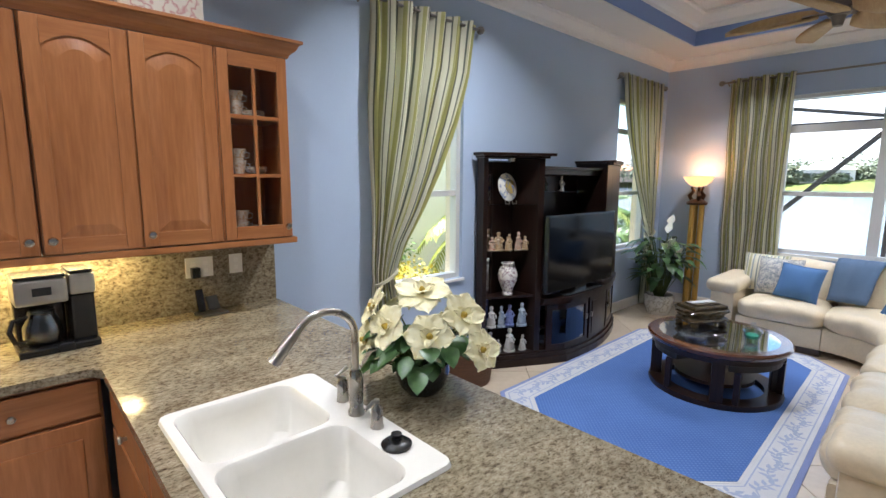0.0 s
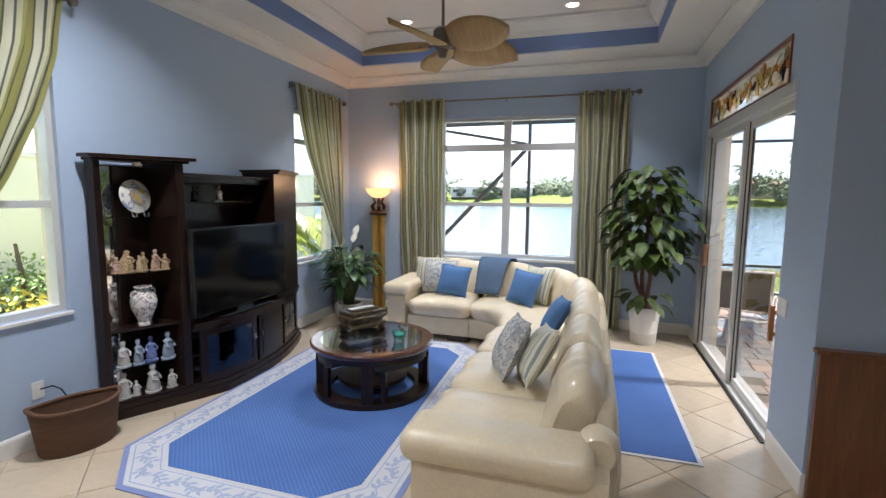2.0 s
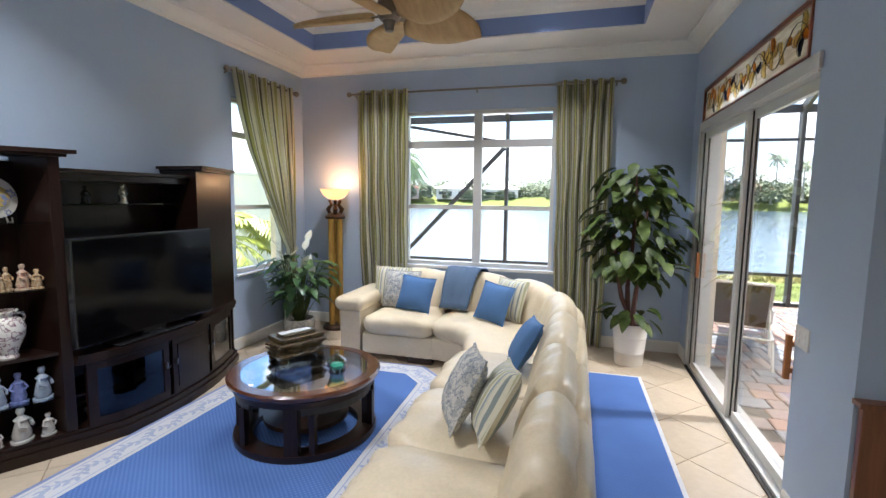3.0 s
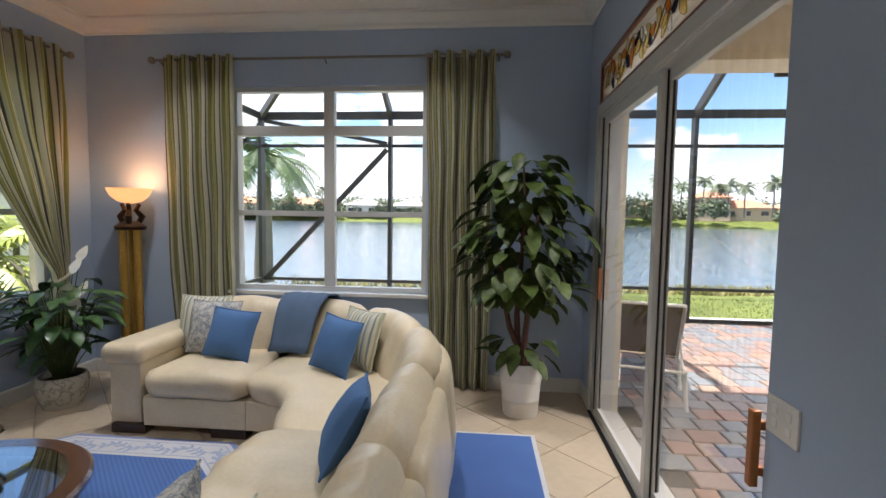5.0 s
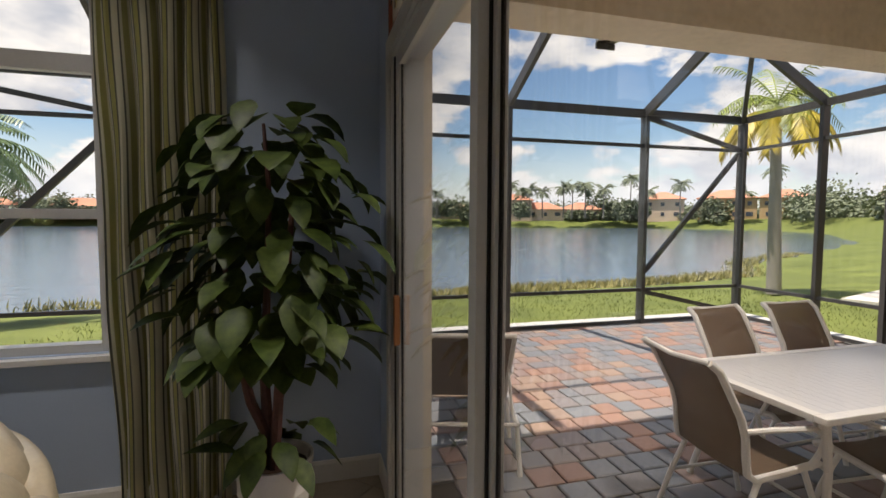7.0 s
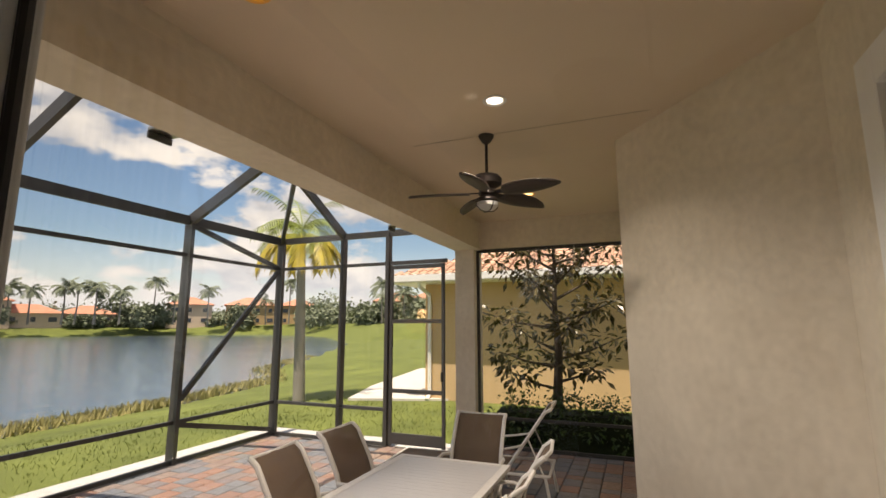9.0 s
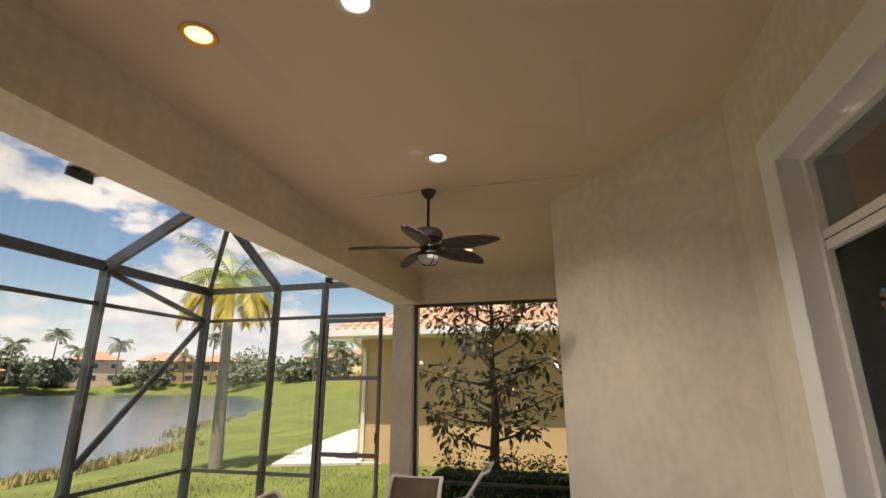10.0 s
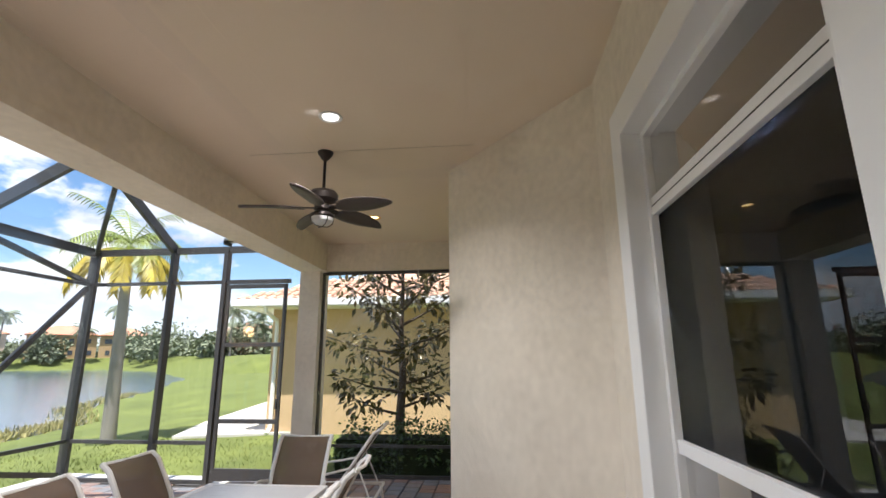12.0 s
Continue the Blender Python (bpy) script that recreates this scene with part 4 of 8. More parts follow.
PTRUNK = mat("grey_palm_trunk", (0.26, 0.24, 0.21), 0.9, var=0.2, big=3, fine=25, bump=0.5)
palm("royal_palm", 14.0, -12.6, -0.3, 4.75, "tall grey-trunked palm with yellow-green hanging fronds", 20, 1.75, 0.14, (0.14, 0.23, 0.03), (0.34, 0.40, 0.06), 3, 0.55, 0.032, ((0.50, 0.38, 0.03), (0.66, 0.52, 0.06)))
palm("date_palm", 16.0, 5.55, -0.35, 3.3, "rough-trunked palm with arching green fronds by the lake", 48, 1.75, 0.22, (0.08, 0.15, 0.05), (0.22, 0.31, 0.12), 8, 0.5, 0.045)
rnd = random.Random(21)
for k, (x, y, h) in enumerate(((15.2, 7.3, 0.7), (14.4, 6.4, 0.5), (15.8, 8.6, 0.9), (13.9, 7.6, 0.4))):
    palm("shrub_palm", x, y, -0.3, h, "bushy low palm in the bed beside the cage", 16, 1.35, 0.07, (0.06, 0.14, 0.03), (0.18, 0.28, 0.08), 40 + k, 0.35, 0.04, group="low palms")
for k, (x, y) in enumerate(((6.35, 5.6), (7.4, 5.9), (8.3, 5.4), (9.3, 6.0))):
    palm("shrub_palm", x, y, -0.3, 1.15 + 0.2 * (k % 2), "bright yellow-green palm shrub outside the north window", 16, 1.5, 0.05, (0.20, 0.28, 0.03), (0.42, 0.46, 0.08), 60 + k, 0.4, 0.05, group="low palms")


def leaf_cloud(bm, centres, per, size, rnd, flat=0.7, aspect=0.42):
    """Many single bent leaves about clump centres (x, y, z, radius)."""
    for cx, cy, cz, cr in centres:
        for k in range(per):
            d = Vector((rnd.gauss(0, 1), rnd.gauss(0, 1), rnd.gauss(0, flat)))
            d = d.normalized() * cr * rnd.uniform(0.35, 1.0)
            p = Vector((cx, cy, cz)) + d
            out = (d.normalized() + Vector((rnd.uniform(-0.7, 0.7), rnd.uniform(-0.7, 0.7), rnd.uniform(-0.6, 0.5)))).normalized()
            s = out.cross(Vector((rnd.uniform(-1, 1), rnd.uniform(-1, 1), 1)))
            if s.length < 0.05:
                continue
            s = s.normalized()
            L = size * rnd.uniform(0.7, 1.25)
            w = s * L * aspect * 0.5
            q = p + out * L * 0.5 - Vector((0, 0, 0.05 * L))
            a, t = bm.verts.new(p), bm.verts.new(p + out * L - Vector((0, 0, 0.2 * L)))
            l_, r_ = bm.verts.new(q + w), bm.verts.new(q - w)
            bm.faces.new((a, r_, t))
            bm.faces.new((a, t, l_))


rnd = random.Random(31)
BARK = mat("brown_bark", (0.10, 0.075, 0.055), 0.9, var=0.25, big=4, fine=40, bump=0.6)
mt = thing("magnolia_tree", 6.55, -10.4, -0.3, "small tree with glossy dark green and bronze leaves", "tree")
bm = bmesh.new()
tube(bm, [(0, 0, 0), (0.03, 0, 0.8), (-0.02, 0.02, 1.6), (0.03, 0, 2.4), (0, 0, 3.2), (0.05, 0.03, 4.0)], [0.10, 0.085, 0.07, 0.05, 0.035, 0.015], 8)
part("trunk", bm, BARK, mt, smooth=True)
cl = []
bm = bmesh.new()
for k in range(22):
    a, h = k * 2.4, 0.9 + k * 0.135
    L = (1.5 - 0.26 * abs(h - 2.0)) * rnd.uniform(0.75, 1.1)
    p0 = Vector((0, 0, h))
    tip = Vector((math.cos(a) * L, math.sin(a) * L * 0.7, h + rnd.uniform(0.25, 0.7)))
    mid = (p0 + tip) / 2 + Vector((0, 0, -0.05))
    tube(bm, [p0, mid, tip], [0.032, 0.02, 0.008], 5)
    for c in (tip, mid * 0.4 + tip * 0.6, (p0 + tip) / 2 + Vector((0, 0, 0.15))):
        cl.append((c.x, c.y, c.z, rnd.uniform(0.18, 0.34)))
part("limbs", bm, BARK, mt, smooth=True)
bm = bmesh.new()
leaf_cloud(bm, cl, 36, 0.16, rnd, 0.8, 0.46)
part("crown", bm, leaf_mat("magnolia_leaf", (0.050, 0.052, 0.016), (0.20, 0.155, 0.06), 0.28), mt)
hd = thing("hedge", 6.2, -9.9, -0.3, "dense clipped green hedge outside the side screen", "hedge")
bm = bmesh.new()
cs = [(rnd.uniform(-1.3, 1.35), rnd.uniform(-0.45, 0.45), rnd.uniform(0.15, 0.78), 0.22) for k in range(110)]
leaf_cloud(bm, cs, 34, 0.075, rnd, 1.0, 0.6)
part("leaves", bm, leaf_mat("hedge_leaf", (0.030, 0.065, 0.012), (0.09, 0.16, 0.03), 0.4), hd)
# plain dark box, no real stems: paints the shade deep inside the hedge
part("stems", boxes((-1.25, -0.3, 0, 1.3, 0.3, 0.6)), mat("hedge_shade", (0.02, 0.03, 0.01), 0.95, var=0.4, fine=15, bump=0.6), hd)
for k, (x, y, r) in enumerate(((5.35, 7.0, 0.42), (3.35, 6.9, 0.34))):
    b_ = thing("garden_bush", x, y, -0.3, "leafy green bush outside the north window", "bush", "garden bushes")
    bm = bmesh.new()
    leaf_cloud(bm, [(rnd.uniform(-r, r), rnd.uniform(-r, r) * 0.7, rnd.uniform(0.2, 0.9), 0.3) for i in range(34)], 26, 0.10, rnd, 1.0, 0.5)
    part("leaves", bm, leaf_mat("bush_leaf", (0.14, 0.26, 0.05), (0.32, 0.44, 0.12)), b_)
    part("stem", tube(bmesh.new(), [(0, 0, 0), (0.05, 0, 0.6), (0, 0.04, 1.3)], [0.05, 0.04, 0.02], 6), BARK, b_)
fl = bmesh.new()
leaf_cloud(fl, [(rnd.uniform(1.0, 5.6), rnd.uniform(5.6, 6.7), rnd.uniform(-0.05, 0.32), 0.2) for i in range(130)], 26, 0.07, rnd, 0.8, 0.7)
tagged(link_mesh("yellow_flowers", fl, leaf_mat("yellow_petal", (0.55, 0.42, 0.03), (0.75, 0.62, 0.10))), "bed of bright yellow flowering croton below the window", "flower bed", kind="stuff")

# ---- far shore ----
rnd = random.Random(77)
FROOF = mat("far_orange_roof", (0.60, 0.27, 0.17), 0.9, var=0.15, big=0.3, fine=3)
FWALLS = [mat("far_cream_wall", (0.68, 0.53, 0.42), 0.9, var=0.08, big=0.3), mat("far_tan_wall", (0.50, 0.34, 0.18), 0.9, var=0.08, big=0.3), mat("far_white_wall", (0.72, 0.68, 0.62), 0.9, var=0.05, big=0.3)]
FWIN = mat("far_window_glass", (0.05, 0.06, 0.08), 0.2, var=0.2)


def far_house(x, y, w, d, floors, wall, label, roofm=None):
    z = 2.1
    e = thing("far_house", x, y, z, label, "house", "houses across the lake", rz=math.degrees(math.atan2(y + 2, x - 5)) + 90)
    hgt = 3.3 * floors
    part("wall", boxes((-w / 2, -d / 2, -1, w / 2, d / 2, hgt)), wall, e)
    bm = bmesh.new()
    o = 0.8
    vb = [bm.verts.new(p) for p in ((-w / 2 - o, -d / 2 - o, hgt), (w / 2 + o, -d / 2 - o, hgt), (w / 2 + o, d / 2 + o, hgt), (-w / 2 - o, d / 2 + o, hgt))]
    k = max(0.3, (w - d) / 2)
    vr = [bm.verts.new((-k, 0, hgt + d * 0.24)), bm.verts.new((k, 0, hgt + d * 0.24))]
    bm.faces.new(vb)
    for f in ((vb[0], vb[1], vr[1], vr[0]), (vb[1], vb[2], vr[1]), (vb[2], vb[3], vr[0], vr[1]), (vb[3], vb[0], vr[0])):
        bm.faces.new(f)
    part("roof", bm, roofm or FROOF, e)
    n = max(2, int(w / 3.6))
    for s in (1, -1):
        for fl_ in range(floors):
            for i in range(n):
                cx = -w / 2 + (i + 0.5) * w / n
                ww_, y0 = (0.55 if (i + fl_) % 3 else 0.95), (d / 2 if s > 0 else -d / 2 - 0.08)
                wn_ = part("window", boxes((cx - ww_, y0, fl_ * 3.3 + 0.9, cx + ww_, y0 + 0.08, fl_ * 3.3 + 2.2)), FWIN, e)
    return e


for x, y, w, d, fl_, wi, lb in ((166, -83, 17, 11, 1, 0, "low cream villa with an orange tile roof"), (161, -97, 14, 11, 1, 0, "cream villa with an orange tile roof"), (168, -74, 12, 10, 2, 0, "two-storey cream villa with an orange roof"), (143, -118, 13, 11, 2, 0, "two-storey cream villa with orange hipped roof"), (130, -132, 16, 12, 2, 1, "two-storey tan villa with orange hipped roof"), (118, -142, 13, 11, 2, 1, "two-storey tan villa with orange roof"), (180, -54, 15, 11, 1, 0, "low cream villa across the lake"), (185, 70, 16, 11, 1, 0, "low cream villa with orange roof"), (192, 48, 15, 11, 1, 2, "white villa with a pale roof"), (196, 30, 14, 11, 1, 2, "white villa with a pale roof"), (178, 92, 15, 11, 1, 0, "low cream villa with orange roof"), (70, -128, 14, 11, 2, 0, "cream villa beyond the lake's end"), (55, -120, 13, 10, 2, 2, "white villa beyond the lake's end")):
    far_house(x, y, w, d, fl_, FWALLS[wi], lb, FROOF if "pale" not in lb else FWALLS[2])
FG = leaf_mat("far_foliage", (0.15, 0.19, 0.11), (0.29, 0.32, 0.21), 0.9)


def far_palm_mesh(seed):
    r = random.Random(seed)
    bm = bmesh.new()
    h = r.uniform(8.5, 12)
    tube(bm, [(0, 0, 0), (0.3, 0, h * 0.5), (0.1, 0, h)], [0.28, 0.2, 0.16], 6)
    bt = bpy.data.meshes.new("far_palm_trunk")
    bm.to_mesh(bt)
    bm.free()
    bt.materials.append(PTRUNK)
    bm = bmesh.new()
    for k in range(24):
        frond(bm, (0.1, 0, h), k * 2.4, r.uniform(3.0, 4.0), r.uniform(1.2, 2.4), r.uniform(-0.2, 1.2), r, 0.30, 1.3, 9, 0.8)
    bc = bpy.data.meshes.new("far_palm_crown")
    bm.to_mesh(bc)
    bm.free()
    bc.materials.append(FG)
    return bt, bc


FP = [far_palm_mesh(s) for s in (1, 2, 3)]
FAR_PALMS = [(160, -62), (158, -68), (150, -76), (147, -82), (142, -87), (139, -92), (146, -90), (136, -100), (133, -104), (152, -72), (163, -56), (128, -112), (118, -126), (112, -130), (168, -44), (172, -38), (170, -30), (60, -100), (52, -95), (48, -104), (66, -112), (40, -92), (57, -108), (182, 62), (178, 84), (145, -84), (150, -68)]
for k, (x, y) in enumerate(FAR_PALMS):
    bt, bc = FP[k % 3]
    e = thing("far_palm", x, y, 2.2 if x > 100 else 0.6, "tall coconut palm across the lake", "palm tree", "far palms", rz=k * 67)
    e.scale = (1, 1, 0.85 + 0.3 * rnd.random())
    for nm, me in (("trunk", bt), ("crown", bc)):
        o = new(nm, me)
        o.parent = e
cl = []
for k in range(820):
    t = rnd.random()
    ang = radians(-78 + 145 * t)
    R = rnd.uniform(190, 225) if ang > radians(-52) else rnd.uniform(140, 190)
    x, y = 5 + R * math.cos(ang), -2 + R * math.sin(ang)
    hh = rnd.uniform(2.5, 6.0) * (1.0 + 0.9 * max(0, noise.noise(Vector((ang * 9, 0, 0)))))
    cl.append((x, y, 2.2 + hh * 0.6, hh * 0.75))
for x, y, hh in ((139, -99, 4.5), (143, -97, 5.5), (137, -103, 3.5), (150, -66, 4), (124, -122, 4), (165, -52, 5), (168, -46, 4.5), (48, -98, 4), (56, -104, 5), (40, -88, 3.5), (44, -94, 4), (64, -110, 5), (72, -116, 5), (170, 70, 3), (176, 58, 2.5), (190, 40, 3)):
    for i in range(7):
        cl.append((x + rnd.uniform(-4, 4), y + rnd.uniform(-4, 4), (2.2 if x > 100 else 1.0) + rnd.uniform(0.3, 1.2) * hh, hh * 0.5))
for k in range(150):
    ang = radians(rnd.uniform(-47, 25))
    R = (176 if ang < radians(-15) else 188) + rnd.uniform(-2, 2)
    if noise.noise(Vector((ang * 16, 3.3, 0))) < -0.12:
        continue
    hh = rnd.uniform(1.0, 2.6)
    cl.append((5 + R * math.cos(ang), -2 + R * math.sin(ang), 2.2 + hh * 0.5, hh * 0.7))
bm = bmesh.new()
leaf_cloud(bm, cl, 150, 0.95, rnd, 0.8, 0.8)
tagged(link_mesh("far_trees", bm, FG), "uneven belt of green trees across the lake", "trees", kind="stuff")

# small shell mobile hanging from the lanai header
sm_ = thing("shell_mobile", 5.98, -8.56, 2.95, "little string of white shells hanging from the header", "wind chime")
part("cord", tube(bmesh.new(), [(0, 0, 0.0), (0, 0, -0.30)], 0.003, 5), WHITE_FRAME, sm_)
part("hook", boxes((-0.008, -0.04, -0.006, 0.008, 0.008, 0.0)), WHITE_FRAME, sm_)
for k in range(5):
    part("shell", lathe(bmesh.new(), [(0, -0.018), (0.02 + 0.005 * k, -0.006), (0.012, 0.014), (0, 0.02)], 10, (0, 0, -0.09 - 0.048 * k)), WHITE_FRAME, sm_, smooth=True)

# ---- living room ----
# sectional sofa: back line runs along y = -0.55, round a corner, and up x = 7.20
SC, SR = Vector((5.75, 0.93)), 1.46
S_NEAR, S_ARC = 5.75 - 3.22, SR * math.pi / 2


def sofa_at(s):
    """Plan point on the outer back line at arc length s, and the way in to the seat."""
    if s < S_NEAR:
        return Vector((3.22 + s, SC.y - SR)), Vector((0, 1))
    if s < S_NEAR + S_ARC:
        a = -math.pi / 2 + (s - S_NEAR) / SR
        o = Vector((math.cos(a), math.sin(a)))
        return SC + SR * o, -o
    return Vector((SC.x + SR, SC.y + s - S_NEAR - S_ARC)), Vector((-1, 0))


def sofa_piece(s0, s1, prof, steps=12, puff=0.0, pinch=0.05, crease=0.0, seed=0):
    """A stuffed piece: a closed (in, up) profile swept along the sofa's back line with soft ends."""
    bm, rings = bmesh.new(), []
    cx, cz = sum(p[0] for p in prof) / len(prof), sum(p[1] for p in prof) / len(prof)
    us = [0.0, 0.012, 0.035, 0.08] + [0.08 + 0.84 * i / steps for i in range(1, steps)] + [0.92, 0.965, 0.988, 1.0]
    for u in us:
        e = min(u, 1 - u) * 2
        k = 1 - pinch * (1 - min(1.0, e / 0.30)) ** 2.4 * 2.6
        bul = puff * math.sin(math.pi * u) ** 0.6
        p, inn = sofa_at(s0 + (s1 - s0) * u)
        ring = []
        for d, z in prof:
            dd, zz = cx + (d - cx) * k, cz + (z - cz) * k
            zz += bul * max(0.0, (z - cz)) * 2.0
            w = crease * (noise.noise(Vector((u * 8 + seed, d * 6, z * 6 + seed))) + 0.35 * noise.noise(Vector((u * 26 + seed, d * 9, z * 9))))
            q = p + inn * (dd + w)
            ring.append(bm.verts.new((q.x, q.y, zz + w)))
        rings.append(ring)
    n = len(prof)
    for a, b in zip(rings, rings[1:]):
        for k in range(n):
            bm.faces.new((a[k], a[(k + 1) % n], b[(k + 1) % n], b[k]))
    bm.faces.new(rings[0])
    bm.faces.new(rings[-1])
    return bm


def rounded(pts, r=0.04, n=3):
    out, m = [], len(pts)
    for i in range(m):
        p, a, b = Vector(pts[i]), Vector(pts[i - 1]), Vector(pts[(i + 1) % m])
        da, db = (a - p), (b - p)
        ra, rb = min(r, da.length * 0.45), min(r, db.length * 0.45)
        s, e = p + da.normalized() * ra, p + db.normalized() * rb
        for k in range(n + 1):
            t = k / n
            q = s * (1 - t) ** 2 + p * 2 * t * (1 - t) + e * t * t
            out.append((q.x, q.y))
    return out


sofa = thing("sectional_sofa", 0, 0, 0, "cream leather sectional sofa with a curved corner, on the rug", "sofa")
SEAT = rounded([(0.30, 0.27), (1.02, 0.27), (1.06, 0.40), (0.98, 0.455), (0.30, 0.44)], 0.07, 4)
BASE = rounded([(0.03, 0.06), (0.99, 0.06), (0.99, 0.275), (0.03, 0.275)], 0.02, 2)
SHELL = rounded([(0.0, 0.07), (0.10, 0.07), (0.16, 0.50), (0.14, 0.73), (0.02, 0.73), (-0.02, 0.4)], 0.06, 4)
BACK = rounded([(0.13, 0.40), (0.40, 0.40), (0.36, 0.58), (0.27, 0.80), (0.15, 0.84), (0.06, 0.74)], 0.07, 4)
END = S_NEAR + S_ARC + 0.78
NEAR_SEATS = [(0.0, 0.70), (0.705, 1.45), (1.455, 2.30)]
WEDGE = (2.305, S_NEAR + S_ARC + 0.02)
FAR_SEAT = (S_NEAR + S_ARC + 0.025, END)
for k, (a, b) in enumerate(NEAR_SEATS + [WEDGE, FAR_SEAT]):
    part("seat_cushion", sofa_piece(a, b, SEAT, 18, 0.22, 0.11, 0.016, k), LEATHER, sofa, smooth=True)
    part("base", sofa_piece(a, b, BASE, 10, 0, 0.0), LEATHER, sofa, smooth=True)
mid = (WEDGE[1] - WEDGE[0]) / 3
BACKS = NEAR_SEATS + [(WEDGE[0] + mid * k + 0.004, WEDGE[0] + mid * (k + 1)) for k in range(3)] + [FAR_SEAT]
for k, (a, b) in enumerate(BACKS):
    part("back_cushion", sofa_piece(a, b, BACK, 16, 0.12, 0.12, 0.016, k + 20), LEATHER, sofa, smooth=True)
    part("back_shell", sofa_piece(a, b, SHELL, 12, 0.04, 0.10, 0.006, k + 40), LEATHER, sofa, smooth=True)
def soft_box(x0, y0, z0, x1, y1, z1, r, seg=5):
    bm = bmesh.new()
    box(bm, x0, y0, z0, x1, y1, z1)
    bmesh.ops.bevel(bm, geom=list(bm.edges), offset=r, segments=seg, profile=0.5, affect="EDGES")
    return bm


# arms: broad rolled pads on straight sides
for nm, x0, y0, x1, y1 in (("arm", 2.90, -0.40, 3.17, 0.42), ("arm", 6.24, 1.735, 7.12, 2.02)):
    ar = part(nm, boxes((x0 + 0.02, y0 - (0.08 if x0 < 4 else -0.02), 0.02, x1 - 0.005, y1 - 0.02, 0.54), bevel=0.03), LEATHER, sofa, smooth=True)
    part("arm_pad", soft_box(x0 - 0.03, y0 - 0.02, 0.49, x1 + 0.015, y1 + 0.03, 0.645, 0.07), LEATHER, ar, smooth=True)
bm = lathe(bmesh.new(), [(0.0, -0.09), (0.08, -0.085), (0.105, -0.05), (0.11, 0.02), (0.10, 0.06), (0.0, 0.075)], 20)
bmesh.ops.transform(bm, matrix=pose(3.13, -0.43, 0.585, 0, 90, 0) @ Matrix.Scale(0.88, 4), verts=bm.verts)
part("back_end", bm, LEATHER, sofa, smooth=True)
FOOT = wood("dark_foot_wood", (0.03, 0.014, 0.010), (0.05, 0.025, 0.016), 0)
for x, y in ((6.22, 1.70), (6.22, 0.95), (3.0, 0.30), (3.0, -0.3), (4.9, 0.38), (7.0, 1.8), (4.9, -0.4)):
    part("foot", boxes((x, y, 0.0, x + 0.10, y + 0.26 if x > 6 else y + 0.10, 0.065), bevel=0.005), FOOT, sofa)


def pillow(name, m, w, h, t, material, label, uvscale=1.0):
    """A square stuffed cushion with pulled corners, standing in its own x (width) and z (height)."""
    bm = bmesh.new()
    uvl = bm.loops.layers.uv.new("UVMap")
    n = 12
    g = {}
    for s in (1, -1):
        for i in range(n + 1):
            for j in range(n + 1):
                u, v = i / n * 2 - 1, j / n * 2 - 1
                ex = 1 - 0.07 * (1 - v * v) if abs(u) > 0.01 else 1
                ez = 1 - 0.07 * (1 - u * u)
                th = t / 2 * ((1 - u * u) * (1 - v * v)) ** 0.42
                th += 0.006 * noise.noise(Vector((u * 3, v * 3, s * 2 + w * 30)))* (1 if th > 0.01 else 0)
                edge = i in (0, n) or j in (0, n)
                key = (i, j, 0 if edge else s)
                if key not in g:
                    g[key] = bm.verts.new((u * w / 2 * ex, s * th if not edge else 0, v * h / 2 * ez))
        for i in range(n):
            for j in range(n):
                q = [g.get((a, b, s)) or g[(a, b, 0)] for a, b in ((i, j), (i + 1, j), (i + 1, j + 1), (i, j + 1))]
                f = bm.faces.new(q if s < 0 else q[::-1])
                for lp in f.loops:
                    lp[uvl].uv = ((lp.vert.co.x + w / 2) * uvscale, lp.vert.co.z + h / 2)
    e = thing(name, 0, 0, 0, label, "pillow", "sofa pillows")
    e.matrix_basis = m
    part("cover", bm, material, e, smooth=True)
    pb = bmesh.new()
    per = [(u, -1) for u in (-1, -0.5, 0, 0.5)] + [(1, v) for v in (-1, -0.5, 0, 0.5)] + [(-u, 1) for u in (-1, -0.5, 0, 0.5)] + [(-1, -v) for v in (-1, -0.5, 0, 0.5)]
    tube(pb, [(u * w / 2 * (1 - 0.07 * (1 - v * v)), 0, v * h / 2 * (1 - 0.07 * (1 - u * u))) for u, v in per], 0.006, 5, True)
    part("piping", pb, material, e, smooth=True)
    return e


BLUECLOTH = mat("blue_linen", (0.075, 0.17, 0.36), 0.9, var=0.10, big=3, fine=220, bump=0.25)
PSTRIPE = stripes("striped_pillow_cloth", [(0.0, (0.62, 0.60, 0.48)), (0.18, (0.22, 0.26, 0.26)), (0.30, (0.62, 0.60, 0.48)), (0.42, (0.40, 0.40, 0.24)), (0.62, (0.62, 0.60, 0.48)), (0.74, (0.24, 0.30, 0.34)), (0.88, (0.55, 0.53, 0.42))], 0.115)


